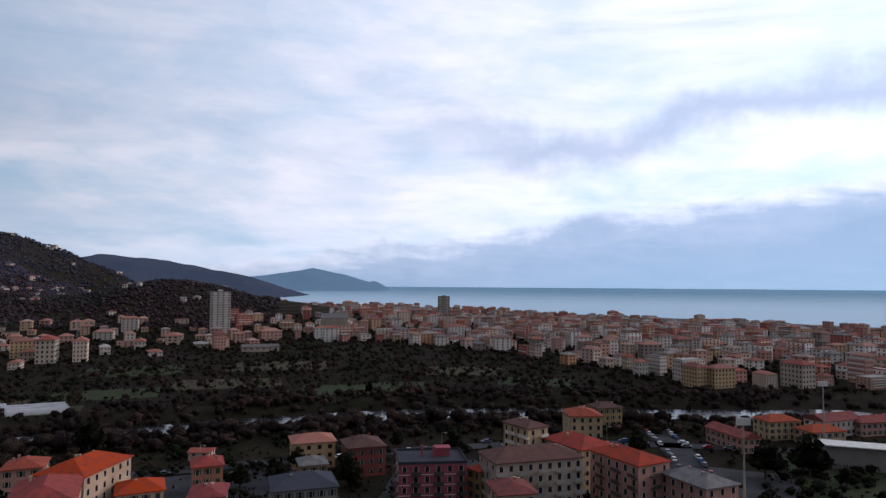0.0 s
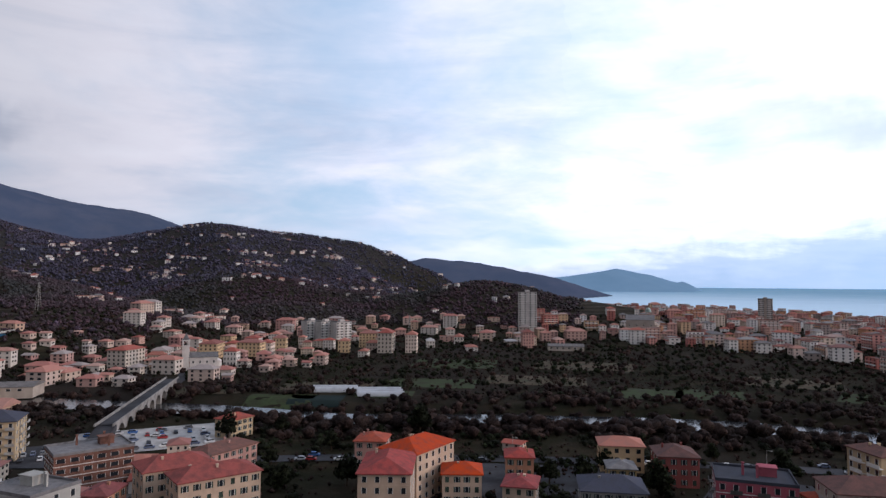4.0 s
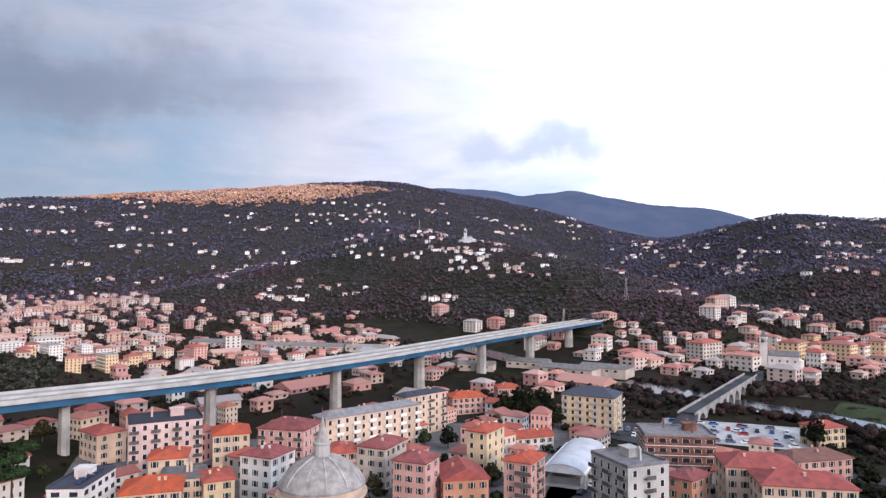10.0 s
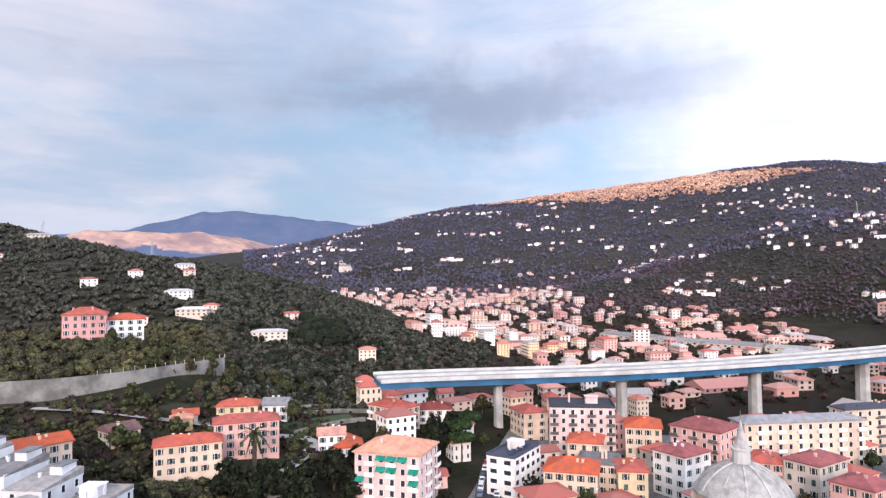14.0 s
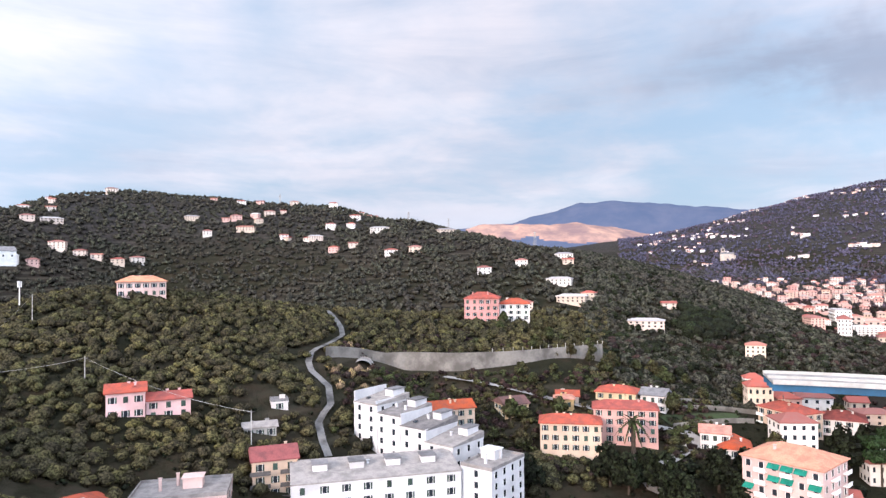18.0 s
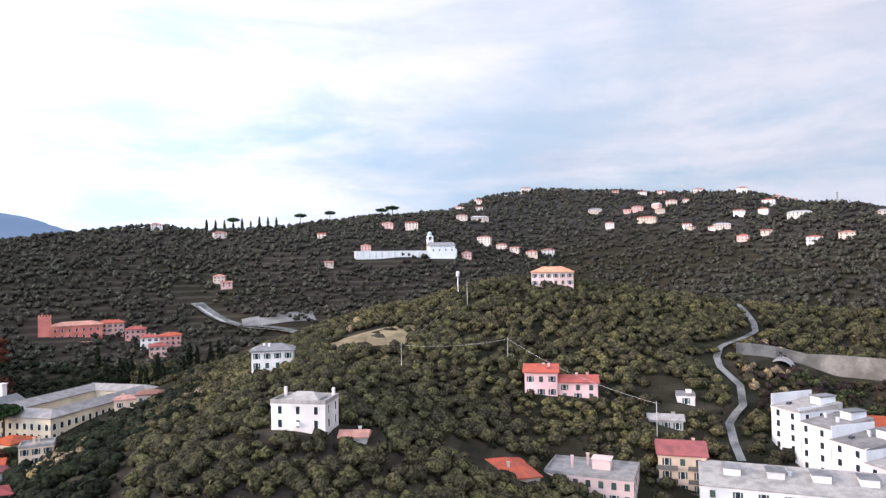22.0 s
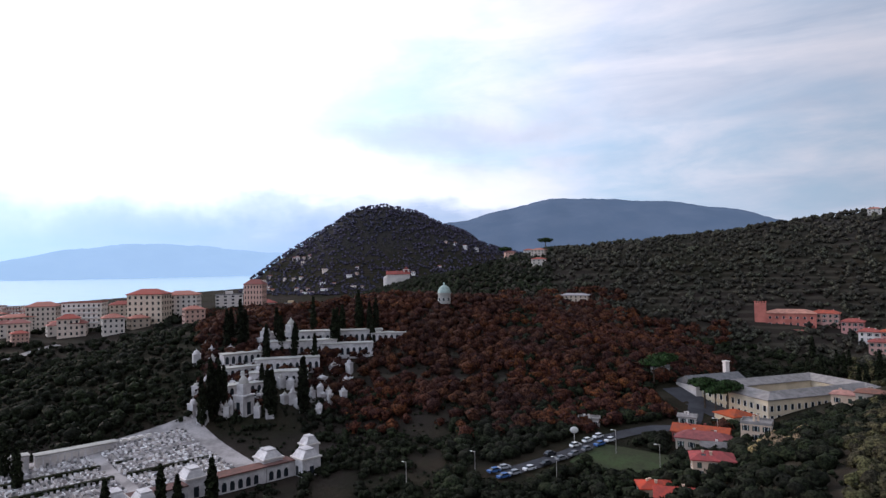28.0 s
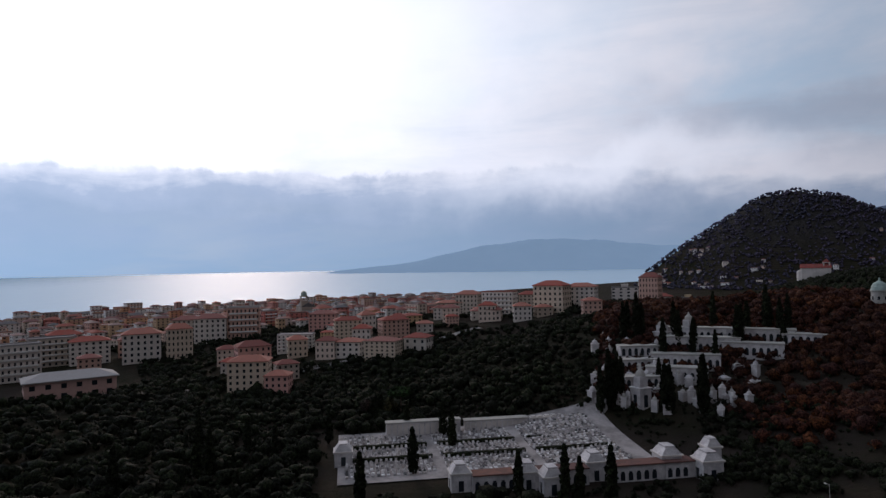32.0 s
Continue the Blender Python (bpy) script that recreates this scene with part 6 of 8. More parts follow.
def make_convent():
    ob = thing("convent", pose(122, -278, 3, 0, 0, 159), "large cream convent with pale tiled wings round a courtyard", "convent")
    w, d, t, h = 36, 58, 10, 12.5
    for name, x0, y0, x1, y1 in (("front_wing", -w / 2, -d / 2, w / 2, -d / 2 + t), ("back_wing", -w / 2, d / 2 - t, w / 2, d / 2), ("side_wing", -w / 2, -d / 2 + t, -w / 2 + t, d / 2 - t), ("side_wing", w / 2 - t, -d / 2 + t, w / 2, d / 2 - t)):
        p = part(name, (*box(x0, y0, -3, x1, y1, h), CONVENT), ob)
        lx, ly = x1 - x0, y1 - y0
        part("wing_roof", (*roof_mesh("hip" if lx > ly else "gable", lx, ly + (8 if ly > lx else 0), 2.0, 0.6), ROOFS["white"]), p, pose((x0 + x1) / 2, (y0 + y1) / 2, h))
        if name == "front_wing":
            for k in range(3):
                for i in range(11):
                    part("window", WINDOWS["plain"], p, pose(x0 + (i + 0.5) * lx / 11, y0, 2.2 + k * 3.6) @ Matrix.Diagonal((1.2, 1.2, 1.3, 1)))
        if name == "side_wing" and x0 > 0 or name == "front_wing":
            for k in range(3):
                for i in range(18 if name == "side_wing" else 0):
                    part("window", WINDOWS["plain"], p, pose(x1, -d / 2 + (i + 0.5) * d / 18, 2.2 + k * 3.6, 0, 0, 90) @ Matrix.Diagonal((1.2, 1.2, 1.3, 1)))
    c = part("chapel", (*box(-w / 2 - 13, -d / 2 - 3, -3, -w / 2 - 0.01, -d / 2 + 24, 12), WALLS["white"]), ob)
    part("chapel_roof", (*roof_mesh("gable", 13, 27, 3.2, 0.5), ROOFS["grey"]), c, pose(-w / 2 - 6.5, -d / 2 + 10.5, 12))
    part("chapel_gable", ([(-6.5, 0, 0), (6.5, 0, 0), (0, 0, 3.1), (-6.5, 27, 0), (6.5, 27, 0), (0, 27, 3.1)], [(0, 1, 2), (3, 5, 4), (0, 2, 5, 3), (1, 4, 5, 2)], WALLS["white"]), c, pose(-w / 2 - 6.5, -d / 2 - 3, 12.28))
    part("belfry", (*join(box(-1, -1, 8, 1, 1, 19), box(-1.3, -1.3, 19, 1.3, 1.3, 19.5)), WALLS["white"]), ob, pose(-w / 2 - 12, -d / 2 + 23, 0))
    part("porch", (*box(w / 2 - 12, -d / 2 - 14, -3, w / 2 - 2, -d / 2 - 4, 7), CONVENT), ob)
    part("porch_roof", (*roof_mesh("hip", 10, 10, 1.6), ROOFS["redbrown"]), ob, pose(w / 2 - 7, -d / 2 - 9, 7))


make_convent()


def make_castle():
    ob = thing("castle_villa", pose(199, -432, 24, 0, 0, 205), "red castle-like villa with a battlemented tower", "villa")
    part("wall", (*box(-4, -6, -5, 24, 8, 9), RED_STUCCO), ob)
    part("tower", (*join(box(-11, -5, -5, -4.01, 3, 15), *[box(-11 + i * 1.55, -5, 15, -10.2 + i * 1.55, -4.3, 16.3) for i in range(5)], *[box(-11 + i * 1.55, 2.3, 15, -10.2 + i * 1.55, 3, 16.3) for i in range(5)]), RED_STUCCO), ob)
    part("roof", (*roof_mesh("hip", 28, 14, 2.2), ROOFS["redpale"]), ob, pose(10, 1, 9))
    for k in range(2):
        for i in range(7):
            part("window", WINDOWS["plain"], ob, pose(-2 + i * 3.9, -6, 2.4 + k * 4))
    part("terrace", (*box(-12, -12, -6, 26, -6.01, -0.5), RED_STUCCO), ob)


make_castle()
for cx, cy, cw, col in ((174, -448, 16, "pink"), (158, -447, 12, "pinkred"), (146, -438, 11, "white"), (134, -440, 13, "pinkred"), (137, -425, 10, "pink")):
    block(cx, cy, land_at(cx, cy), cw, 9, 6, 195, col, "hip", "red")
block(*[*heading(188.9, 222)], land_at(*heading(188.9, 222)) + 1, 13, 9, 6, 185, "white", "hip", "grey")


def make_retaining_wall():
    """Tall concrete wall above the motorway, with the mouth of a tunnel at one end."""
    line = [(0.965 * x, 0.965 * y) for x, y in ((-128, -224), (-150, -229), (-166, -224), (-182, -207), (-203, -196), (-226, -191), (-252, -186))]
    pts = along_line(line, 4.0)
    ob = thing("retaining_wall", pose(0, 0, 0), "long pale concrete retaining wall below a hillside terrace", "wall")
    n = len(pts)
    v = []
    for i, p in enumerate(pts):
        base, top = land_at(p.x, p.y) - 3, max(33.0 - i * 0.03, land_at(p.x, p.y) + 4)
        out = Vector((p.x, p.y, 0)).normalized() * 1.2
        v += [(p.x, p.y, base), (p.x, p.y, top), (p.x + out.x, p.y + out.y, top), (p.x + out.x, p.y + out.y, base)]
    part("wall", (np.array(v), grid_faces(n, 4, True), OLD_CONCRETE), ob)
    for i in range(int(n * 0.55), n, 1):
        p = pts[i]
        part("fence_post", (*tube(0, 0, 0, 1.6, 0.12, 0.12, 5), CONCRETE), ob, pose(p.x * 1.002, p.y * 1.002, max(32.9 - i * 0.03, land_at(p.x, p.y) + 2.9)))
    x, y = -149, -231
    yaw = math.degrees(math.atan2(-x, y)) + 180
    arch = [(math.cos(math.pi * i / 12) * 4.2, math.sin(math.pi * i / 12) * 4.2 + 1.4) for i in range(13)]
    v = [(a * 1.2, -1.6, b * 1.12) for a, b in arch] + [(a, -1.6, b) for a, b in arch] + [(a, 6, b) for a, b in arch]
    f = [(i, i + 1, 14 + i, 13 + i) for i in range(12)] + [(13 + i, 14 + i, 27 + i, 26 + i) for i in range(12)]
    portal = part("tunnel_mouth", (v, f, PALE_ROAD), ob, pose(x * 0.948, y * 0.948, 26.4, 0, 0, yaw), "pale arched tunnel mouth")
    # A flat dark sheet stands in for the shade inside the tunnel.
    part("tunnel_dark", ([(a, 0, b) for a, b in arch] + [(-4.2, 0, -1), (4.2, 0, -1)], [tuple(range(15))], NET_AND_SHADE), portal, pose(0, 0.5, 0))


make_retaining_wall()


def make_motorway():
    line = [(132, -500), (126, -494), (98, -469), (64, -458), (40, -440), (14, -400)]
    road("road", line, 13, LANE, "motorway cutting with pale carriageways", 1.0, level=True)
    road("road", [(x * 0.985, y * 0.985) for x, y in line], 2, CONCRETE, "concrete side wall of the motorway", 2.4, level=True)
    field("field", 70, -474, 50, 16, 15, SCREE, "bare grey gravel slope above the motorway", 0.8)


make_motorway()


def make_cemetery():
    """Walled burial ground: rows of graves between hedges, niche walls at the back and an arcade along the front."""
    ax = Vector((0.0651, -0.9979, 0)).normalized()
    yaw = math.degrees(math.atan2(ax.y, ax.x))
    m = pose(241.0, -25.2, 0.2, 0, 0, yaw) @ Matrix.Translation((9, 0, 0))
    inv = Vector((-ax.y, ax.x, 0))
    field("field", 242.1, -35.2, 108, 62, yaw, YARD, "gravel floor of the burial ground", 0.35)
    r = random.Random(5)
    pieces = []
    for row in range(21):
        y = -24 + row * 2.3
        if row in (7, 14):
            continue
        for k in range(58):
            x = -50 + k * 1.7 + r.uniform(-0.2, 0.2)
            if abs(x + 18) < 1.6 or abs(x - 16) < 1.6 or r.random() < 0.08:
                continue
            h = r.choice((0.3, 0.35, 0.45))
            at = m @ Vector((x, y, 0))
            g = land_at(at.x, at.y)
            pieces.append(box(x - 0.5, y - 0.9, g, x + 0.5, y + 0.8, g + h))
            t = r.uniform(0.4, 1.0)
            pieces.append(box(x - 0.42, y + 0.6, g + h, x + 0.42, y + 0.8, g + h + t))
    ob = new("graves", mesh_of("graves", *join(*pieces), ramped("grave_stone", [(0.52, 0.49, 0.48), (0.34, 0.32, 0.31), (0.74, 0.72, 0.71), (0.12, 0.12, 0.12), (0.44, 0.40, 0.37), (0.24, 0.22, 0.22), (0.60, 0.57, 0.56)], by="piece")))
    ob.matrix_basis = m @ Matrix.Translation((0, 0, 0.2))
    tagged(ob, "rows of pale marble graves with upright headstones", "graves", kind="stuff")
    for y in (-7.9, 8.2):
        for x0, x1 in ((-50, -20), (-16, 14), (18, 48)):
            hedge = thing("hedge", m @ Matrix.Translation(((x0 + x1) / 2, y, 0)), "clipped dark hedge between the grave rows", "hedge", "cemetery hedges")
            v = [(a + r.uniform(-0.15, 0.15), b + r.uniform(-0.1, 0.1), c + r.uniform(-0.1, 0.1)) for i in range(int((x1 - x0) / 1.0) + 1) for a, b, c in [(x0 - (x0 + x1) / 2 + i * 1.0, s * 0.8, z) for s, z in ((-1, 0), (-1, 1.5), (1, 1.5), (1, 0))]]
            part("foliage", (np.array(v), grid_faces(len(v) // 4, 4, True), LEAF_DARK), hedge)
    for x0, x1, y, h in ((-34, -4, 26, 5.2), (-2, 24, 26, 4.4)):
        w = thing("niche_wall", m @ Matrix.Translation(((x0 + x1) / 2, y, 0)), "long pale burial wall with rows of niches", "burial wall", "burial walls")
        L = x1 - x0
        part("wall", (*box(-L / 2, -2, -1, L / 2, 2, h), MARBLE), w)
        part("coping", (*box(-L / 2 - 0.3, -2.3, h, L / 2 + 0.3, 2.3, h + 0.5), WALLS["stone"]), w)
        for i in range(int(L / 2.2)):
            part("niche", (*box(-0.85, -2.06, 0.4, 0.85, -1.98, h - 0.5), WALLS["white"]), w, pose(-L / 2 + 1.1 + i * 2.2, 0, 0))
    for i in range(7):
        w = thing("burial_chapel", m @ Matrix.Translation((27 + i * 3.0, 26 + i * 0.2, 0)), "small pale burial chapel with a stepped top", "chapel", "burial chapels")
        part("wall", (*box(-1.25, -1.3, -1, 1.25, 1.3, 4.0), MARBLE), w)
        part("cap", (*join(box(-1.4, -1.5, 4.0, 1.4, 1.5, 4.4), box(-0.9, -0.9, 4.4, 0.9, 0.9, 4.9)), WALLS["white"]), w)
        part("door", (*box(-0.6, -1.36, 0, 0.6, -1.28, 2.4), GLASS), w)

    def pavilion(name, x, y, s, h, label):
        p = thing(name, m @ Matrix.Translation((x, y, 0)), label, "chapel", "cemetery pavilions")
        part("wall", (*box(-s, -s, -2, s, s, h), MARBLE), p)
        part("cornice", (*box(-s - 0.4, -s - 0.4, h, s + 0.4, s + 0.4, h + 0.5), WALLS["white"]), p)
        k = s * 0.55
        part("roof", ([(-s, -s, h + 0.5), (s, -s, h + 0.5), (s, s, h + 0.5), (-s, s, h + 0.5), (-k, -s * 0.8, h + 2.4), (k, -s * 0.8, h + 2.4), (k, s * 0.8, h + 2.4), (-k, s * 0.8, h + 2.4)], BOX, MARBLE), p)
        part("finial", (*box(-k * 0.9, -s * 0.7, h + 2.4, k * 0.9, s * 0.7, h + 3.0), MARBLE), p)
        for t in range(4):
            a = math.pi / 2 * t
            part("arch_door", (*box(-0.8, -s - 0.05, 0, 0.8, -s + 0.02, 3.2), GLASS), p, pose(0, 0, 0, 0, 0, 90 * t))

    for x, y, s, h in ((-51, -8, 3.0, 4.5), (-16, -41, 3.0, 5), (4, -44, 3.2, 5), (10, -50, 3.0, 5), (27, -40, 3.2, 5.5), (52, -40, 3.4, 6), (62, -47, 3.4, 5.5), (66, -42, 2.4, 8)):
        pavilion("pavilion", x, y, s, h, "pale cemetery pavilion with a tapering stone roof")
    for x0, x1 in ((-12.8, 0.6), (7.4, 23.6), (30.4, 48.4), (48.6, 58.4)):
        L = x1 - x0
        a = thing("arcade", m @ Matrix.Translation(((x0 + x1) / 2, -43, 0)), "cemetery arcade with dark arches and a flat brown roof", "arcade", "cemetery arcades")
        part("wall", (*box(-L / 2, -2.6, -2, L / 2, 2.2, 4.8), MARBLE), a)
        part("roof", (*box(-L / 2, -3.2, 4.8, L / 2, 2.8, 5.2), ROOFS["brown"]), a)
        # Dark panels stand in for the shade inside the open arches.
        for i in range(int(L / 2.6)):
            for s, off in ((1, 2.2), (-1, -2.6)):
                part("arch", (*join(box(-0.75, off - 0.06, 0.3, 0.75, off + 0.06, 2.6), box(-0.5, off - 0.06, 2.6, 0.5, off + 0.06, 3.1)), GLASS), a, pose(-L / 2 + 1.5 + i * 2.6, 0, 0))
    # the monumental terraces that climb the hill behind
    r = random.Random(9)
    for k, (x, y, w, h) in enumerate(((283, -128, 26, 6), (293, -137, 30, 6), (303, -150, 34, 7), (313, -158, 38, 6), (290, -168, 26, 6), (300, -178, 30, 6), (285, -190, 18, 5), (281, -112, 18, 5), (296, -116, 20, 5), (308, -122, 22, 5))):
        z = land_at(x, y)
        face = math.degrees(math.atan2(y, x)) + 90 + (18 if k in (7, 8, 9) else 0)
        t = thing("tomb_terrace", pose(x, y, z, 0, 0, face + 180), "grey stone terrace of family tombs with blind arches", "tomb terrace", "tomb terraces")
        part("wall", (*box(-w / 2, -3, -5, w / 2, 4, h), MARBLE), t)
        part("balustrade", (*box(-w / 2 - 0.3, -3.4, h, w / 2 + 0.3, 4.2, h + 0.5), WALLS["stone"]), t)
        # The shade of the arches is laid on the wall as dark panels.
        for i in range(int(w / 3)):
            part("arch", (*join(box(-0.8, -3.06, 0.2, 0.8, -2.98, 3.2), box(-0.5, -3.06, 3.2, 0.5, -2.98, 3.7)), GLASS), t, pose(-w / 2 + 1.5 + i * 3, 0, 0.5))
    for k in range(64):
        a, d = r.uniform(239.5, 252.5), r.uniform(280, 352)
        x, y = heading(a, d)
        s, h = r.uniform(0.9, 1.9), r.uniform(3.5, 7)
        t = thing("tomb", pose(x, y, land_at(x, y), 0, 0, r.uniform(0, 90)), "pale marble family tomb with a small dome", "tomb", "hillside tombs")
        part("wall", (*join(box(-s, -s, -3, s, s, h * 0.7), box(-s - 0.2, -s - 0.2, h * 0.7, s + 0.2, s + 0.2, h * 0.7 + 0.3)), MARBLE), t)
        part("dome", (*lathe(0, 0, [(s * 0.85, h * 0.7 + 0.3), (s * 0.85, h * 0.8), (s * 0.6, h * 0.95), (0.15, h), (0.1, h + 0.9)], 10), MARBLE if k % 3 else WALLS["stone"]), t)
        part("door", (*box(-0.5, -s - 0.05, 0, 0.5, -s + 0.02, 2.2), GLASS), t)
    for (x, y), h in (((267, -105), 17), ((316, -150), 14), ((318, -137), 12)):
        t = thing("monument", pose(x, y, land_at(x, y) - 1, 0, 0, 200), "tall pale stone memorial chapel with arched openings", "monument", "memorial chapels")
        part("base", (*join(box(-3, -3, -2, 3, 3, h * 0.5), box(-3.4, -3.4, h * 0.5, 3.4, 3.4, h * 0.53)), MARBLE), t)
        part("upper", (*box(-2, -2, h * 0.53, 2, 2, h * 0.8), MARBLE), t)
        part("cap", (*lathe(0, 0, [(2.2, h * 0.8), (1.7, h * 0.9), (0.4, h), (0.1, h + 1)], 12), WALLS["stone"]), t)
        # Each opening is a dark panel in place of shade within.
        for q in range(4):
            part("opening", (*box(-1, -3.06, 1, 1, -2.98, h * 0.36), GLASS), t, pose(0, 0, 0, 0, 0, 90 * q))


make_cemetery()


def make_chapel():
    x, y = 298, -238
    ob = thing("domed_chapel", pose(x, y, land_at(x, y)), "round stone chapel with a pale green dome", "chapel")
    part("drum", (*lathe(0, 0, [(3.6, -3), (3.6, 9), (4.1, 9.2), (4.1, 9.8)], 16), WALLS["stone"]), ob)
    part("dome", (*lathe(0, 0, [(3.8, 9.8), (3.6, 11.2), (2.8, 12.8), (1.4, 13.9), (0.5, 14.2), (0.5, 15.2), (0.1, 16)], 16), COPPER), ob)
    for i in range(8):
        t = 2 * math.pi * i / 8
        part("window", WINDOWS["plain"], ob, pose(3.6 * math.sin(t), -3.6 * math.cos(t), 6, 0, 0, math.degrees(t)))


make_chapel()


def make_stadium():
    x, y = heading(-36, 262)
    yaw = -20
    field("field", x, y, 70, 100, yaw, GREEN, "green football pitch", 0.2)
    ob = thing("grandstand", pose(178, 241, 0, 0, 0, yaw + 180), "long grandstand with pale blue seats under a white roof", "grandstand")
    for k in range(8):
        part("seat_row", (*box(-34, -8 + k * 1.3, 0, 34, -6.7 + k * 1.3, 0.6 + k * 0.6), BLUE_SEATS), ob)
    part("roof", (*box(-35, -6, 8.6, 35, 4.5, 8.95), FRAME), ob)
    part("back_wall", (*box(-35, 2.6, 0, 35, 3.2, 8.6), WALLS["grey"]), ob)
    for k in range(8):
        part("column", (*tube(-34 + k * 9.7, -5.4, 1.2, 8.6, 0.2, 0.2, 6), CONCRETE), ob)
    for a, d in ((-24.5, 205), (-30, 300)):
        px, py = heading(a, d)
        p = thing("floodlight_mast", pose(px, py, 0), "tall grey floodlight mast", "mast", "floodlight masts")
        part("pole", (*tube(0, 0, 0, 30, 0.45, 0.2, 8), CONCRETE), p)
        part("lamp_rack", (*box(-2, -0.2, 29, 2, 0.2, 31), FRAME), p)


make_stadium()

# sheds, cars and a dish in the side valley
for px, py, pw, pd, ph, turn, wall_, style_, roof_ in ((123, -211, 18, 8, 3.4, 200, "redwall", "gable", "redbrown"), (112, -199, 7, 5, 2.6, 215, "white", "gable", "white"), (136, -224, 6, 4, 2.6, 205, "white", "gable", "white"), (104, -212, 9, 7, 5.5, 200, "cream", "flat", "white"),
                                                       (99, -175, 11, 8, 5.0, 215, "cream", "hip", "scarlet"), (172, -262, 8, 5, 4, 210, "stone", "flat", "grey"), (96, -262, 8, 6, 4, 190, "cream", "hip", "redpale"), (86, -258, 9, 6, 4, 190, "beige", "hip", "brown")):
    block(px, py, land_at(px, py), pw, pd, ph, turn, wall_, style_, roof_)
dish = thing("dish_aerial", pose(150, -176, land_at(150, -176)), "white dish aerial on a short mast", "dish aerial")
part("mast", (*tube(0, 0, -0.5, 5, 0.12, 0.1, 6), CONCRETE), dish)
part("dish", (*lathe(0, 0, [(0.1, 0), (0.9, 0.15), (1.4, 0.5), (1.4, 0.56), (0.85, 0.24), (0.1, 0.1)], 16), FRAME), dish, pose(0, 0, 5.2, 65, 0, 40))

# greenhouses and long sheds on the far bank
n = 12
hoop = [(math.cos(math.pi * i / n) * 3.4, math.sin(math.pi * i / n) * 2.9) for i in range(n + 1)]
tunnel = ([(x, -14, z) for x, z in hoop] + [(x, 14, z) for x, z in hoop], [(i, i + 1, n + 2 + i, n + 1 + i) for i in range(n)] + [tuple(range(n + 1)), tuple(range(n + 1, 2 * n + 2))[::-1]])
tunnel_mesh, first = mesh_of("film", *tunnel, PLASTIC), None
for a, d in ((31.4, 400), (31.5, 408), (31.6, 416), (35.2, 418), (35.3, 426)):
    if first is None:
        first = thing("greenhouse", pose(*heading(a, d), 0, 0, 0, 118), "white plastic tunnel greenhouse", "greenhouse", "greenhouses")
        part("film", tunnel_mesh, first)
    else:
        copy_thing(first, pose(*heading(a, d), 0, 0, 0, 118))
for a, d, w, l, yaw in ((62.5, 470, 22, 40, 40), (59.5, 478, 20, 34, 40), (66, 500, 18, 30, 50), (70.5, 480, 14, 26, 60), (15.5, 690, 18, 36, 20), (84, 620, 22, 50, 60), (88, 640, 20, 44, 60), (92, 680, 24, 60, 55), (80, 600, 18, 36, 60)):
    s = thing("warehouse", pose(*heading(a, d), max(0, land_at(*heading(a, d))), 0, 0, yaw), "long low white workshop with a pale roof", "warehouse", "workshops")
    part("wall", (*box(-l / 2, -w / 2, -2, l / 2, w / 2, 4.6), WALLS["beige"]), s)
    part("roof", (*roof_mesh("gable", l, w, 2.0, 0.4), ROOFS["white"]), s, pose(0, 0, 4.6))
    for i in range(int(l / 6)):
        part("window", WINDOWS["wide"], s, pose(-l / 2 + 3 + i * 6, -w / 2, 3))

# ---- harbour arm ----
def breakwater(line, label):
    pts = along_line(line, 15)
    r, v = random.Random(3), []
    for i, p in enumerate(pts):
        d = (pts[min(i + 1, len(pts) - 1)] - pts[max(i - 1, 0)]).normalized()
        s = Vector((-d.y, d.x, 0))
        for off, z in ((-13, -7), (-5, 1.5), (5, 1.8), (13, -7)):
            q = p + s * (off + r.uniform(-1, 1))
            v.append((q.x, q.y, z + r.uniform(-0.6, 0.6)))
    tagged(new("breakwater", mesh_of("breakwater", np.array(v), grid_faces(len(pts), 4), STONE)), label, "breakwater", kind="structure")


breakwater([heading(a, d) for a, d in ((352, 1560), (345, 1500), (338, 1400), (330, 1320), (322, 1290))], "long rock breakwater of the marina")
breakwater([heading(a, d) for a, d in ((297, 1300), (290, 1330), (283, 1400), (276.5, 1520))], "low rock mole reaching into the sea")

# ---- single trees ----


def crown_mesh(points, radius, leaf, count, material, seed, name="crown"):
    """A crown of leaf clumps round several middles."""
    r = np.random.default_rng(seed)
    at, nrm, size = [], [], []
    for (x, y, z), rad in zip(points, radius):
        w = r.normal(size=(count, 3))
        w /= np.linalg.norm(w, axis=1, keepdims=True)
        at.append(np.array([x, y, z]) + w * np.array(rad) * (0.7 + 0.4 * r.random((count, 1))))
        nrm.append(w + r.normal(size=w.shape) * 0.45)
        size.append(np.full((count, 1), leaf) * (0.6 + 0.8 * r.random((count, 1))))
    at, nrm, size = np.concatenate(at), np.concatenate(nrm), np.concatenate(size)
    nrm /= np.linalg.norm(nrm, axis=1, keepdims=True)
    side = np.cross(nrm, r.normal(size=nrm.shape))
    side /= np.linalg.norm(side, axis=1, keepdims=True)
    up = np.cross(nrm, side)
    q = np.stack([at - side * size - up * size * 0.7, at + side * size * 0.8 - up * size, at + side * size + up * size * 0.7, at - side * size * 0.7 + up * size], 1).reshape(-1, 3)
    return mesh_of(name, q, np.arange(len(q)).reshape(-1, 4), material)


def make_tree(name, trunk, crown, label, category):
    ob = thing(name, pose(*heading(305, 300), land_at(*heading(305, 300))), label, category, name + "s")
    part("trunk", trunk, ob)
    part("crown", crown, ob)
    return ob


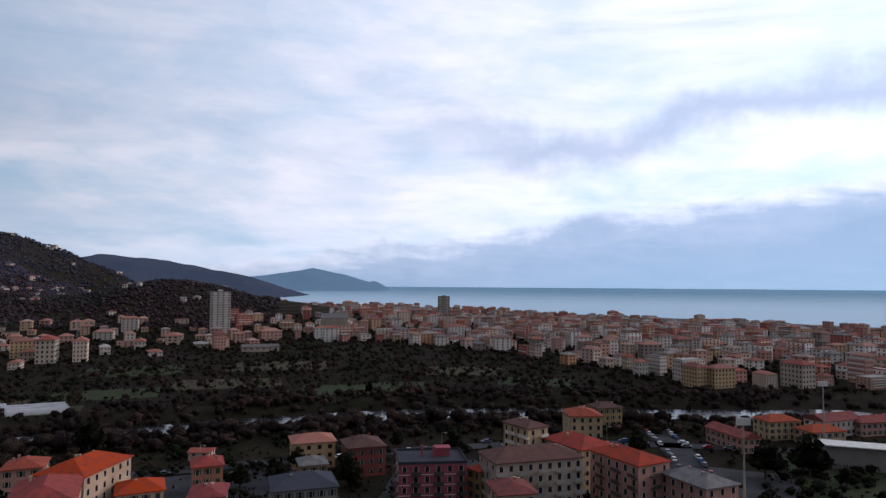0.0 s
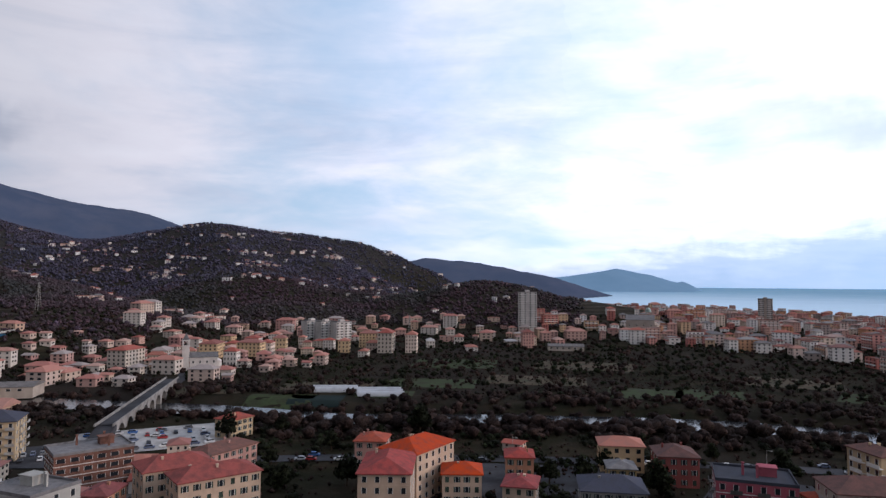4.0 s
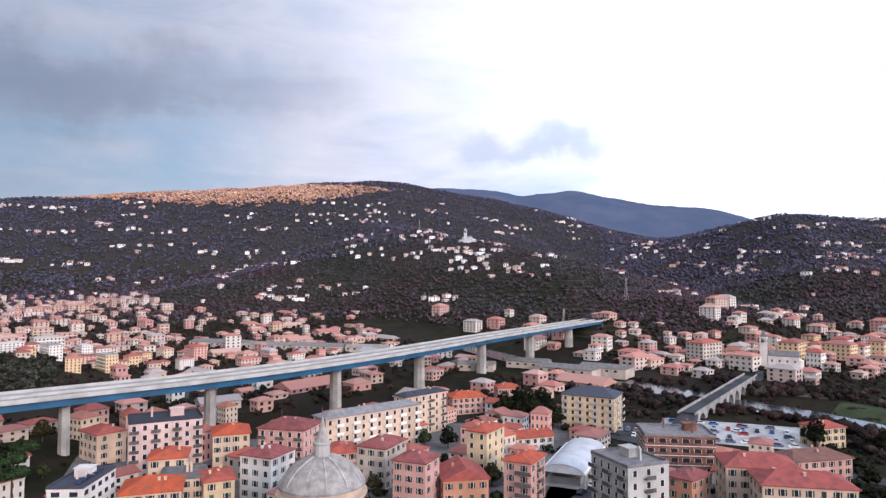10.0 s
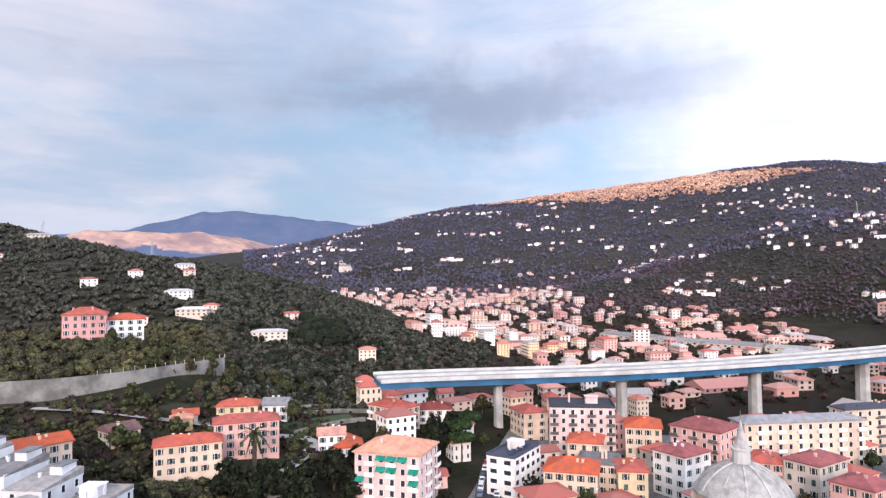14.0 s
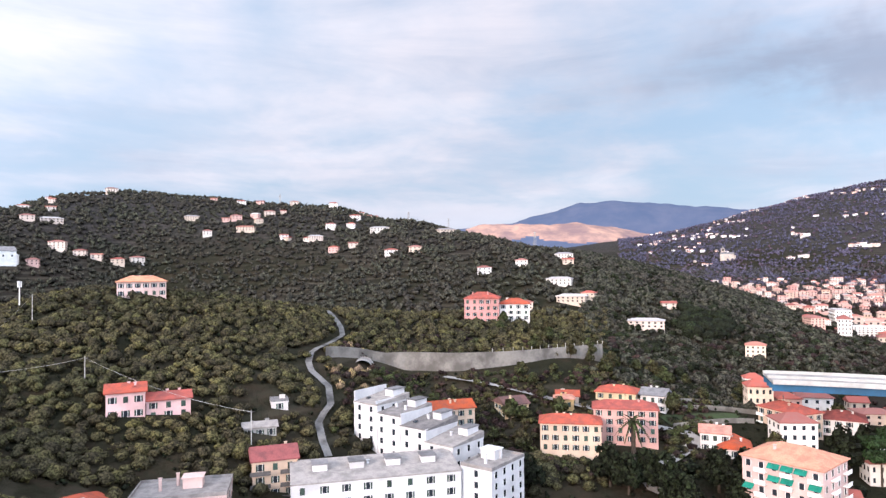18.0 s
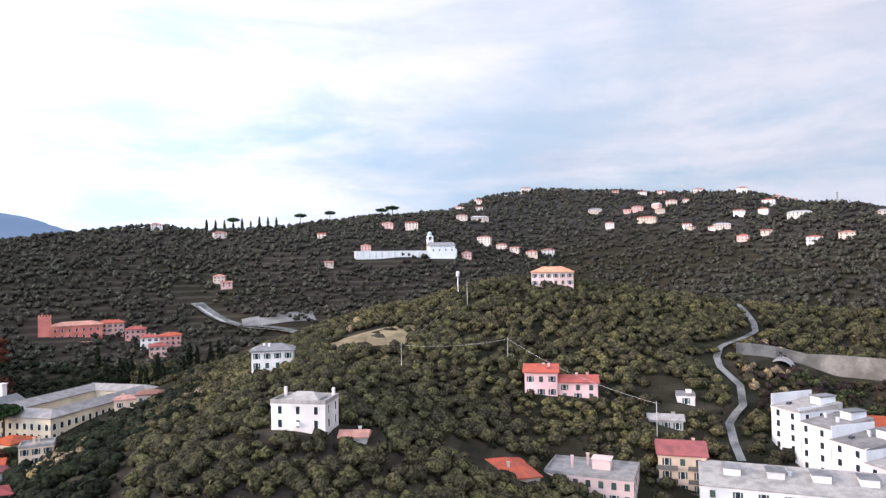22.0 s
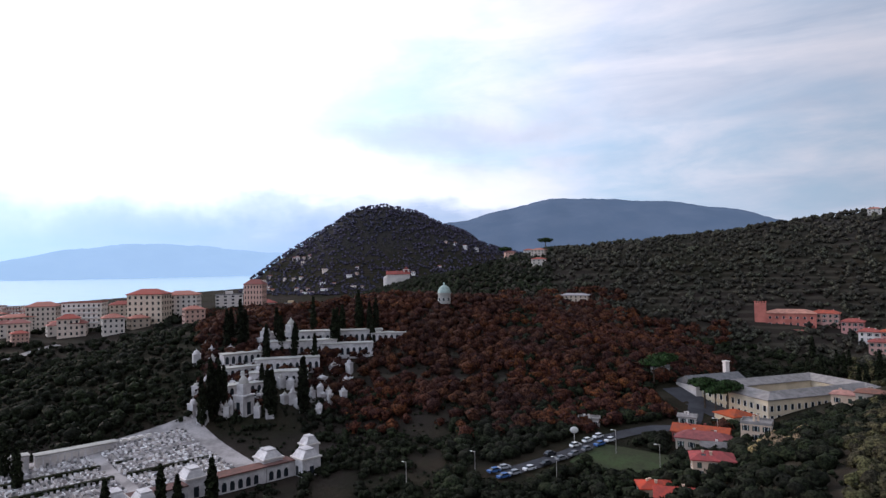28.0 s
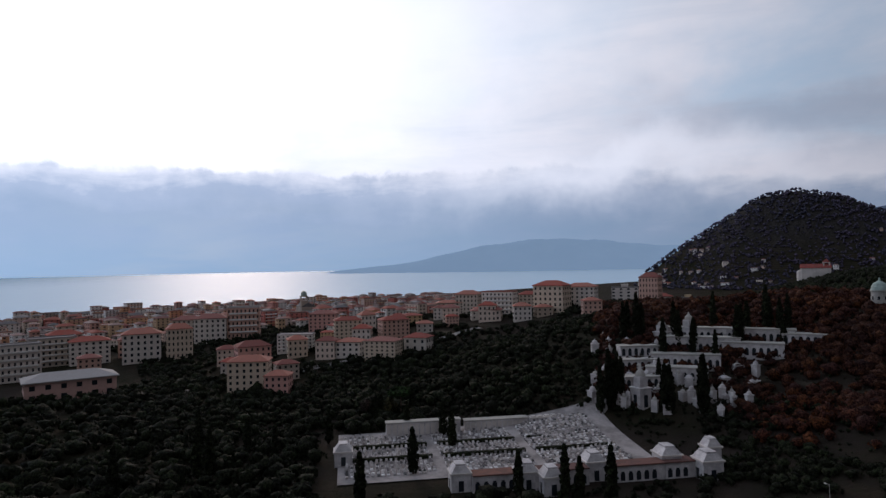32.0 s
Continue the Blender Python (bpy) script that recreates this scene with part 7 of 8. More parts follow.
LEAF_PINE = foliage("pine_needles", (0.045, 0.075, 0.028), (0.036, 0.056, 0.024), 0.6, 0.6)
LEAF_BUSH = foliage("garden_leaves", (0.062, 0.075, 0.032), (0.080, 0.064, 0.036), 0.6, 0.8, 0.9, 0.06)
cypress = make_tree("cypress", (*tube(0, 0, -1, 3, 0.3, 0.2, 6), BARK), crown_mesh([(0, 0, 2.5), (0, 0, 5), (0, 0, 7.5), (0, 0, 10), (0, 0, 12)], [(1.5, 1.5, 1.8), (1.6, 1.6, 1.8), (1.4, 1.4, 1.8), (1.0, 1.0, 1.8), (0.5, 0.5, 1.6)], 0.42, 110, LEAF_DARK, 31), "tall dark slender cypress", "cypress")
pine = make_tree("umbrella_pine", (*join(tube(0, 0, -1, 9, 0.45, 0.3, 7), tube(0, 0, 8.5, 11, 0.3, 0.1, 5)), BARK), crown_mesh([(0, 0, 11.5), (3, 1, 11), (-3, -1, 11), (1, -3, 11), (-1, 3, 11)], [(3.4, 3.4, 1.5)] * 5, 0.6, 120, LEAF_PINE, 32), "umbrella pine with a flat wide green crown", "pine")
broad = make_tree("tree", (*join(tube(0, 0, -1, 3.4, 0.35, 0.22, 6), tube(0.3, 0, 3, 5, 0.18, 0.06, 5)), BARK), crown_mesh([(0, 0, 5), (1.7, 0.5, 4.4), (-1.5, 0.9, 4.3), (0.2, -1.6, 4.5), (0, 0.3, 6.6)], [(2.2, 2.2, 1.9)] * 5, 0.55, 80, LEAF_BUSH, 33), "round-crowned evergreen garden tree", "tree")
dark = make_tree("tree", (*tube(0, 0, -1, 3.4, 0.4, 0.25, 6), BARK), crown_mesh([(0, 0, 6), (2.2, 0.5, 5), (-2.1, 0.9, 5), (0.2, -2.2, 5.2), (0, 0.3, 8.4)], [(2.7, 2.7, 2.4)] * 5, 0.6, 90, LEAF_DARK, 34), "large dark evergreen oak", "tree")


def twigs(seed):
    """A bare crown: limbs that fork into many thin twigs."""
    r, pieces = random.Random(seed), [tube(0, 0, -1, 3.6, 0.3, 0.2, 6)]
    v, f = pieces[0]
    v, f = list(v), list(f)
    for i in range(11):
        a, t = r.uniform(0, 6.28), r.uniform(0.3, 0.9)
        b = Vector((0, 0, r.uniform(2.4, 3.6)))
        e = b + Vector((math.cos(a) * t * 3, math.sin(a) * t * 3, r.uniform(3, 5)))
        for p, q, w in [(b, e, 0.12)] + [(b.lerp(e, r.uniform(0.4, 1)), e + Vector((r.uniform(-2, 2), r.uniform(-2, 2), r.uniform(-0.5, 2))), 0.05) for _ in range(7)]:
            k = len(v)
            s = (q - p).cross(Vector((r.random(), r.random(), 0.2))).normalized() * w
            u = (q - p).cross(s).normalized() * w
            v += [tuple(p + s), tuple(p - s), tuple(p + u), tuple(q)]
            f += [(k, k + 1, k + 3), (k + 1, k + 2, k + 3), (k + 2, k, k + 3)]
    return v, f


bare = make_tree("bare_tree", (*twigs(5), BARK), crown_mesh([(0, 0, 6), (1.2, 0, 5.2), (-1.2, 0.4, 5.6)], [(2.6, 2.6, 2.4)] * 3, 0.22, 90, LEAF_BARE, 35), "leafless brown winter tree", "tree")
palm_crown = []
for i in range(26):
    a, up = i * 2.4, 0.9 - 0.07 * i
    for k in range(4):
        r0, r1 = k * 0.85, (k + 1) * 0.85
        z0, z1 = up * r0 - 0.17 * r0 * r0, up * r1 - 0.17 * r1 * r1
        w0, w1 = 0.34 * (1 - k / 5), 0.34 * (1 - (k + 1) / 5)
        c, s = math.cos(a), math.sin(a)
        palm_crown.append(([(c * r0 - s * w0, s * r0 + c * w0, 8 + z0), (c * r0 + s * w0, s * r0 - c * w0, 8 + z0), (c * r1 + s * w1, s * r1 - c * w1, 8 + z1), (c * r1 - s * w1, s * r1 + c * w1, 8 + z1)], [(0, 1, 2, 3)]))
palm = make_tree("palm", (*tube(0, 0, -1, 8.2, 0.45, 0.35, 8), BARK), mesh_of("crown", *join(*palm_crown), LEAF_BUSH), "date palm with arching fronds", "palm")


def plant(tree, x, y, size=1.0, turn=0.0, tall=1.0):
    return copy_thing(tree, pose(x, y, land_at(x, y), 0, 0, turn) @ Matrix.Diagonal((size, size, size * tall, 1)))


for tree, away in ((cypress, 0), (pine, 1), (broad, 2), (dark, 3), (bare, 4), (palm, 5)):
    tree.matrix_basis = pose(*heading(268 + away, 300), land_at(*heading(268 + away, 300)))
palm.matrix_basis = pose(-179, -121, land_at(-179, -121)) @ Matrix.Diagonal((1.75, 1.75, 1.6, 1))
tree_rnd = random.Random(77)
for x, y, s in ((268, -91, 1.0), (272, -93, 1.05), (259, -112, 1.0), (255, -126, 1.15), (331, -124, 0.9), (318, -143, 0.9), (296, -142, 0.8), (296, -164, 1.0), (297, -186, 0.9), (189, -37, 0.75), (186, -50, 0.75), (185, -54, 0.7), (184, -63, 0.9),
                (326, -120, 1.0), (334, -130, 1.0), (322, -128, 0.9), (300, -192, 0.9), (303, -170, 0.85), (308, -176, 0.9), (276, -100, 0.8), (281, -119, 0.7), (290, -150, 0.75), (288, -182, 0.8), (312, -190, 0.9), (320, -165, 0.9), (265, -87, 0.9), (257, -113, 1.1), (256, -127, 1.1), (270, -94, 1.0), (273, -97, 1.1), (303, -146, 1.0), (306, -140, 0.9), (301, -130, 0.9), (308, -186, 1.1), (299, -167, 1.0), (322, -126, 1.1)):
    plant(cypress, x, y, s * 1.25, tree_rnd.uniform(0, 360), tree_rnd.uniform(1.0, 1.35))
for i in range(22):
    plant(cypress, *heading(tree_rnd.uniform(193, 203), tree_rnd.uniform(360, 430)), tree_rnd.uniform(0.8, 1.1), i * 40)
for i in range(12):
    plant(cypress, *heading(tree_rnd.uniform(264, 292), tree_rnd.uniform(185, 270)), tree_rnd.uniform(0.9, 1.2), i * 40)
for i in range(9):
    plant(cypress, *heading(188.5 + i * 0.7, 690), tree_rnd.uniform(0.7, 1.0), i * 40)
for a, d, s in ((213, 305, 1.0), (213.8, 300, 0.9), (209.9, 283, 0.95), (208.2, 283, 0.95), (209.1, 279, 0.85), (186.5, 700, 1), (192, 695, 1), (184, 725, 1), (179.5, 770, 1.1), (178.6, 772, 1.2), (105.8, 258, 0.8), (106.8, 244, 0.85), (106.5, 232, 0.8), (222.5, 640, 1.1), (226, 625, 1.0)):
    plant(pine, *heading(a, d), s, a * 9)
for a, d, s in ((126, 200, 1.3), (124.5, 196, 1.2), (117.5, 205, 1.3), (115.5, 212, 1.1), (116, 196, 1.0), (121, 190, 0.9), (133, 190, 1.2), (135, 195, 1.0), (100.5, 190, 1.0), (64.8, 320, 1.5), (66, 312, 1.6), (66.8, 326, 1.4), (68, 318, 1.3), (63.9, 300, 1.2),
                (70.5, 275, 1.0), (73, 262, 0.9), (34.2, 225, 1.1), (14, 232, 1.0), (8, 225, 1.2), (-29, 270, 1.6), (-26, 262, 1.4), (44, 300, 1.2), (28, 300, 1.4), (121.5, 196, 1.3), (123, 200, 1.2), (120, 188, 1.1), (114, 204, 1.2), (113, 215, 1.0), (108.5, 236, 1.2), (109, 248, 1.1), (107.5, 252, 1.2)):
    plant(dark, *heading(a, d), s * 0.9, a * 7)


def fill(tree, n, az, dist, seed, size, keep):
    for x, y, z in scatter(n, az, dist, seed, lambda a, b, c: keep(a, b, c) & clear(a, b, c)):
        plant(tree, x, y, tree_rnd.uniform(*size), tree_rnd.uniform(0, 360), tree_rnd.uniform(0.85, 1.15))


for _, x, y in RIDGE_HOUSES:
    KEEP_OFF.append((x * 0.985, y * 0.985, 15.0))
for x, y in TAKEN:
    if math.hypot(x, y) < 1000:
        KEEP_OFF.append((x, y, 7.0 if math.hypot(x, y) > 400 else 6.5))
fill(broad, 90, (100, 136), (190, 330), 41, (0.5, 1.0), lambda x, y, z: z > -1)
fill(broad, 40, (44, 100), (190, 330), 42, (0.5, 0.9), lambda x, y, z: z > -1)
fill(dark, 26, (-34, 44), (215, 320), 43, (0.5, 0.9), lambda x, y, z: z > -1)
fill(bare, 30, (-36, 60), (300, 480), 44, (0.8, 1.3), lambda x, y, z: z > -1)

# ---- woods and scrub ----


def by_river(lo, hi):
    return lambda x, y, z: (off_line(x, y, COURSE)[0] > lo) & (off_line(x, y, COURSE)[0] < hi)


for line in ([(-165, -287), (-152, -252), (-142, -238), (-119, -219), (-112, -206), (-113, -196), (-108, -186), (-99, -178), (-95, -165)], [(150, -520), (126, -494), (98, -472), (64, -462), (36, -440), (14, -400)],
             [(-128, -214), (-166, -214), (-203, -184), (-268, -172)], [(150, -140), (147, -163), (146, -191), (134, -222)]):
    KEEP_OFF += [(p.x, p.y, (4.0 if line[0][0] == -165 else 6.0) if line[0][0] != 150 else 9.0) for p in along_line(line, 5)]
KEEP_OFF += [(122, -278, 42), (143, -252, 22), (136, -240, 14), (199, -432, 20), (131, -178, 13), (3, -240, 15), (-88, -192, 7), (-60, -612, 16), (0, -590, 22)]
KEEP_OFF += [(-180, -122, 12)] + [(*heading(a, d), 15) for a, d in ((41.5, 398), (38.5, 394), (35.5, 392), (31.5, 406), (35.2, 420), (29, 404), (42.5, 405), (9, 430), (27, 450))]
def off_graves(x, y):
    """Outside the walled burial ground."""
    u, v = x - 241.7, y + 33.3
    along, across = u * 0.065 + v * -0.998, u * 0.998 + v * 0.065
    return (abs(along) > 60) | (across > 32) | (across < -50)


def olive_slope(x, y, z):
    """All the near slope but the open gardens below the long wall."""
    a, d = np.degrees(np.arctan2(-x, y)) % 360, np.hypot(x, y)
    return (z > 2) & ~((a > 124) & (a < 149) & (d > 212) & (d < 276))


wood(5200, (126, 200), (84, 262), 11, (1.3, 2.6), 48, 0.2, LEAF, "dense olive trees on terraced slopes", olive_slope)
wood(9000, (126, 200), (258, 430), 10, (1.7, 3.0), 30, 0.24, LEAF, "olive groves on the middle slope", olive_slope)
def shaded(x, y):
    """The hill's far shoulder, with a ragged edge towards the open olive slope."""
    return np.degrees(np.arctan2(-x, y)) % 360 + 7 * rough_land(x, y, 38) + 3 * np.sin(x * 1.7 + y * 2.9) < 152


wood(13000, (112, 166), (420, 960), 73, (2.2, 4.0), 8, 0.45, LEAF_HILL, "olive terraces painted dark for shade on the hill shoulder", lambda x, y, z: (z > 4) & shaded(x, y))
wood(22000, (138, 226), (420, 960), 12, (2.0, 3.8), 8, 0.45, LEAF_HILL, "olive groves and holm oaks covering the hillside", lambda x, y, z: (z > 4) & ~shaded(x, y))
wood(1300, (118, 150), (200, 290), 50, (0.8, 2.0), 30, 0.26, LEAF_BUSH, "garden shrubs below the long wall", lambda x, y, z: z > 3)
wood(700, (118, 150), (200, 300), 61, (0.8, 2.2), 30, 0.24, LEAF_BARE, "brown brambles below and above the long wall", lambda x, y, z: z > 3)
wood(40, (146.5, 150.5), (222, 275), 62, (1.0, 2.2), 60, 0.16, LEAF_REED, "tall dry reeds beside the lane", name="reeds", squash=1.2)
wood(26, (202.5, 207), (208, 228), 68, (1.2, 2.6), 60, 0.16, LEAF_REED, "tan thicket of dry reeds beside the convent", name="reeds", squash=1.2)
wood(60, (176, 196), (215, 300), 63, (1.2, 2.4), 60, 0.16, LEAF_REED, "tan thickets of dry reeds on the slope", lambda x, y, z: rough_land(x, y, 14) > 0.35, name="reeds", squash=1.1)
wood(1500, (104, 128), (280, 640), 64, (1.8, 3.6), 24, 0.28, LEAF_DARK, "dark oaks and olives on the hill shoulder", lambda x, y, z: (z > 5) & clear(x, y, z))
wood(4800, (104, 128), (280, 640), 65, (1.6, 3.2), 18, 0.28, LEAF_HILL, "olive trees on the hill shoulder", lambda x, y, z: (z > 5) & clear(x, y, z))
wood(70, (116.5, 120), (395, 440), 66, (4.0, 6.0), 70, 0.16, LEAF_DARK, "clump of tall dark evergreens above the viaduct")
wood(12000, (112, 300), (90, 430), 51, (0.5, 1.3), 7, 0.5, LEAF_DARK, "rough undergrowth and weeds", lambda x, y, z: (z > 0.5) & off_graves(x, y))
wood(3000, (246, 292), (150, 320), 67, (0.7, 1.9), 16, 0.36, LEAF_DARK, "dark scrub round the burial ground", lambda x, y, z: off_graves(x, y))
wood(9000, (-36, 62), (200, 620), 52, (0.5, 1.3), 6, 0.5, LEAF_BARE, "low brambles and weeds between plots", lambda x, y, z: (z > -0.5) & clear(x, y, z))
wood(800, (196, 232), (140, 270), 72, (1.4, 3.4), 40, 0.22, LEAF_DARK, "dark thickets beside the valley road", lambda x, y, z: z < 22)
wood(2600, (203, 244), (150, 300), 53, (1.2, 2.8), 28, 0.28, LEAF_DARK, "dark hedges on the valley terraces", lambda x, y, z: (z < 14) & (rough_land(x, y, 16) > -0.15))
wood(2600, (195, 226), (200, 430), 19, (1.6, 3.2), 24, 0.28, LEAF_DARK, "dark thickets and hedges in the side valley")
def rust_hill(x, y, z):
    """Round the crest of the low hill, with a ragged edge and thin places."""
    crest = [heading(a, d) for a, d in ((247, 405), (242, 410), (236, 420), (229, 400), (224, 370), (220, 340))]
    return (z > 2.5) & (off_line(x, y, crest)[0] < 112 + 34 * rough_land(x, y, 19) + 14 * np.sin(x * 3.1 + y * 5.7))


wood(5200, (208, 252), (240, 500), 13, (2.2, 4.6), 34, 0.25, LEAF_RUST, "rust-brown winter oaks covering a low hill", lambda x, y, z: rust_hill(x, y, z) & (rough_land(x + 90, y, 15) < 0.75))
wood(900, (208, 252), (240, 500), 20, (1.8, 3.6), 30, 0.24, LEAF_DARK, "dark evergreen oaks among the rust-brown wood", lambda x, y, z: rust_hill(x, y, z) & (rough_land(x + 90, y, 15) > 0.45))
wood(8000, (222, 256), (470, 780), 76, (2.0, 3.8), 10, 0.4, LEAF_DARK, "dark oaks along the ridge behind the rust-brown wood", lambda x, y, z: (z > 8) & (rough_land(x, y, 30) > -1))
wood(5000, (246, 290), (285, 640), 14, (1.8, 3.1), 16, 0.3, LEAF_DARK, "dark olive terraces below the villas", lambda x, y, z: (z > 4) | (np.hypot(x, y) > 300))
wood(1600, (256, 302), (150, 420), 21, (2.4, 4.6), 26, 0.28, LEAF_DARK, "dark evergreen thickets below the town", lambda x, y, z: off_graves(x, y))
wood(420, (-36, 44), (300, 350), 60, (2.6, 5.0), 60, 0.16, LEAF_BARE, "tall bare trees on the near river bank", by_river(16, 46), 0.9)
wood(2600, (-36, 64), (290, 470), 22, (2.0, 4.2), 26, 0.24, LEAF_BARE, "bare brown trees and scrub along the river", by_river(15, 62))
wood(4500, (-36, 60), (400, 900), 23, (1.3, 3.2), 14, 0.32, LEAF_DARK, "hedges and orchard trees between the plots", lambda x, y, z: (z > -1) & (off_line(x, y, COURSE)[0] > 40) & (rough_land(x, y, 22) > -0.1))
wood(5000, (-36, 60), (400, 950), 24, (1.3, 3.4), 14, 0.3, LEAF_BARE, "leafless fruit trees and brambles among allotments", lambda x, y, z: (z > -1) & (off_line(x, y, COURSE)[0] > 40) & (rough_land(x, y, 22) < 0.1))
wood(2600, (40, 126), (180, 420), 25, (1.3, 3.0), 26, 0.26, LEAF_DARK, "garden trees and hedges between the houses", lambda x, y, z: (z > -1) & clear(x, y, z) & (rough_land(x, y, 18) > 0.15))
wood(7000, (40, 126), (330, 1100), 26, (1.6, 3.4), 12, 0.34, LEAF_BARE, "brown winter trees on the valley floor", lambda x, y, z: (z < 25) & clear(x, y, z))
wood(1500, (-34, 62), (190, 330), 27, (1.2, 2.8), 26, 0.26, LEAF_DARK, "dark hedges and garden shrubs between houses", lambda x, y, z: (z > -1) & clear(x, y, z) & (rough_land(x, y, 16) > 0.0))
wood(2200, (-36, 20), (480, 1500), 28, (2.2, 4.2), 10, 0.4, LEAF_DARK, "street trees among the town blocks", south_town)
wood(1500, (96, 124), (480, 1900), 77, (1.6, 3.4), 8, 0.4, LEAF_VALE, "street trees among the valley houses", lambda x, y, z: (z < 30) & clear(x, y, z))
wood(1800, (262, 303), (560, 1200), 29, (2.2, 4.0), 16, 0.36, LEAF_DARK, "street trees among old-town blocks", west_town)
wood(20000, (6, 60), (1350, 2400), 15, (3.0, 5.8), 6, 0.5, LEAF_HAZED, "woods on the far hills", lambda x, y, z: (z > 8) & (rough_land(x, y, 45) < 0.35))
wood(7000, (6, 60), (850, 2400), 70, (2.4, 4.8), 6, 0.5, LEAF_HAZED_BARE, "brown winter woods on the far hills under painted haze", lambda x, y, z: (z > 8) & (rough_land(x, y, 45) > 0.25))
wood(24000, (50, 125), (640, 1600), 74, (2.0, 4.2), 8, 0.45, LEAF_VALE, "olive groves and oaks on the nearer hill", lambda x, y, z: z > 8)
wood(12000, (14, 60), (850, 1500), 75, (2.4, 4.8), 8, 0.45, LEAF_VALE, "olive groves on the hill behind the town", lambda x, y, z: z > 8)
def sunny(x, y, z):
    """The open crest of the long ridge, painted as sunlit above a ragged edge."""
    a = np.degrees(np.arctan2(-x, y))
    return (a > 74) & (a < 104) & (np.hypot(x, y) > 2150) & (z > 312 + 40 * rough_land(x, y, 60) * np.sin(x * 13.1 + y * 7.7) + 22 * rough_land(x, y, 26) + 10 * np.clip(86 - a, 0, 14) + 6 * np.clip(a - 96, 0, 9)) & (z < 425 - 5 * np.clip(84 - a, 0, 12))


wood(30000, (50, 125), (1350, 2950), 16, (3.0, 6.0), 6, 0.5, LEAF_HAZED, "woods on the far ridge", lambda x, y, z: (z > 8) & (rough_land(x, y, 45) < 0.35) & ~sunny(x, y, z))
wood(12000, (50, 125), (700, 2950), 71, (3.0, 5.6), 6, 0.5, LEAF_HAZED_BARE, "brown winter woods on the far ridge under painted haze", lambda x, y, z: (z > 8) & (rough_land(x, y, 45) > 0.25) & ~sunny(x, y, z))
wood(13000, (74, 105), (2150, 2950), 18, (4.0, 7.5), 8, 0.5, LEAF_SUNLIT, "ridge woods painted golden as if sunlit", sunny)
wood(20000, (221, 257), (1200, 2300), 17, (3.2, 6.0), 8, 0.5, LEAF_HAZED, "scrub on a steep cone-shaped hill", lambda x, y, z: z > 3)

# ---- cars, poles and lamps ----
CAR_PAINT = ramped("car_paint", [(0.55, 0.55, 0.56), (0.03, 0.03, 0.035), (0.30, 0.31, 0.33), (0.10, 0.12, 0.18), (0.62, 0.62, 0.60), (0.30, 0.03, 0.03), (0.15, 0.15, 0.16), (0.05, 0.12, 0.30)], rough=0.3, vary=0.05)
RUBBER = surface("tyre_rubber", (0.02, 0.02, 0.02), 0.9)
body = [(-2.1, 0.3), (-2.15, 0.85), (-1.35, 0.95), (2.0, 0.95), (2.1, 0.8), (2.1, 0.3)]
cabin = [(-1.3, 0.95), (-0.6, 1.45), (1.2, 1.48), (1.85, 0.95)]


def side_solid(line, w):
    k = len(line)
    return [(x, -w, z) for x, z in line] + [(x, w, z) for x, z in line], [(i, (i + 1) % k, k + (i + 1) % k, k + i) for i in range(k)] + [tuple(range(k))[::-1], tuple(range(k, 2 * k))]


car = thing("car", pose(-240, 205, 0.2, 0, 0, 30), "parked car with dark windows", "car", "parked cars")
part("body", (*join(side_solid(body, 0.86), box(-0.6, -0.72, 1.47, 1.2, 0.72, 1.53)), CAR_PAINT), car)
part("window", (*side_solid(cabin, 0.74), GLASS), car)
wheel = mesh_of("wheel", *[[(x, z, y) for x, y, z in tube(0, 0, -0.11, 0.11, 0.32, 0.32, 10)[0]], tube(0, 0, 0, 1, 1, 1, 10)[1]], RUBBER)
for wx, wy in ((-1.35, -0.8), (-1.35, 0.8), (1.3, -0.8), (1.3, 0.8)):
    part("wheel", wheel, car, pose(wx, wy, 0.32))


def park(x, y, yaw, lift=0.32):
    copy_thing(car if lift > 0.3 else plain_car, pose(x, y, land_at(x, y) + lift, 0, 0, yaw + tree_rnd.choice((0, 180)) + tree_rnd.uniform(-3, 3)))


plain_car = thing("car", pose(-246, 214, 0.2, 0, 0, 30), "parked car with dark windows on gravel", "car", "parked cars")
part("body", (*join(side_solid(body, 0.86), box(-0.6, -0.72, 1.47, 1.2, 0.72, 1.53), *[box(wx - 0.3, wy - 0.1, 0.02, wx + 0.3, wy + 0.1, 0.6) for wx in (-1.35, 1.3) for wy in (-0.8, 0.8)]), CAR_PAINT), plain_car)
part("window", (*side_solid(cabin, 0.74), GLASS), plain_car)
for i in range(5):
    for k in range(9):
        if tree_rnd.random() < 0.75:
            c, s = math.cos(radians(52)), math.sin(radians(52))
            u, v = -26 + k * 5.8, -18 + i * 8
            park(-238 + u * c - v * s, 203 + u * s + v * c, 52 + 90 * (i % 2), 0.22)
for i in range(3):
    for k in range(12):
        if tree_rnd.random() < 0.8:
            c, s = math.cos(radians(52)), math.sin(radians(52))
            u, v = -20 + k * 3.2, -10 + i * 9
            park(-250 + u * c - v * s, 170 + u * s + v * c, 142, 0.22)
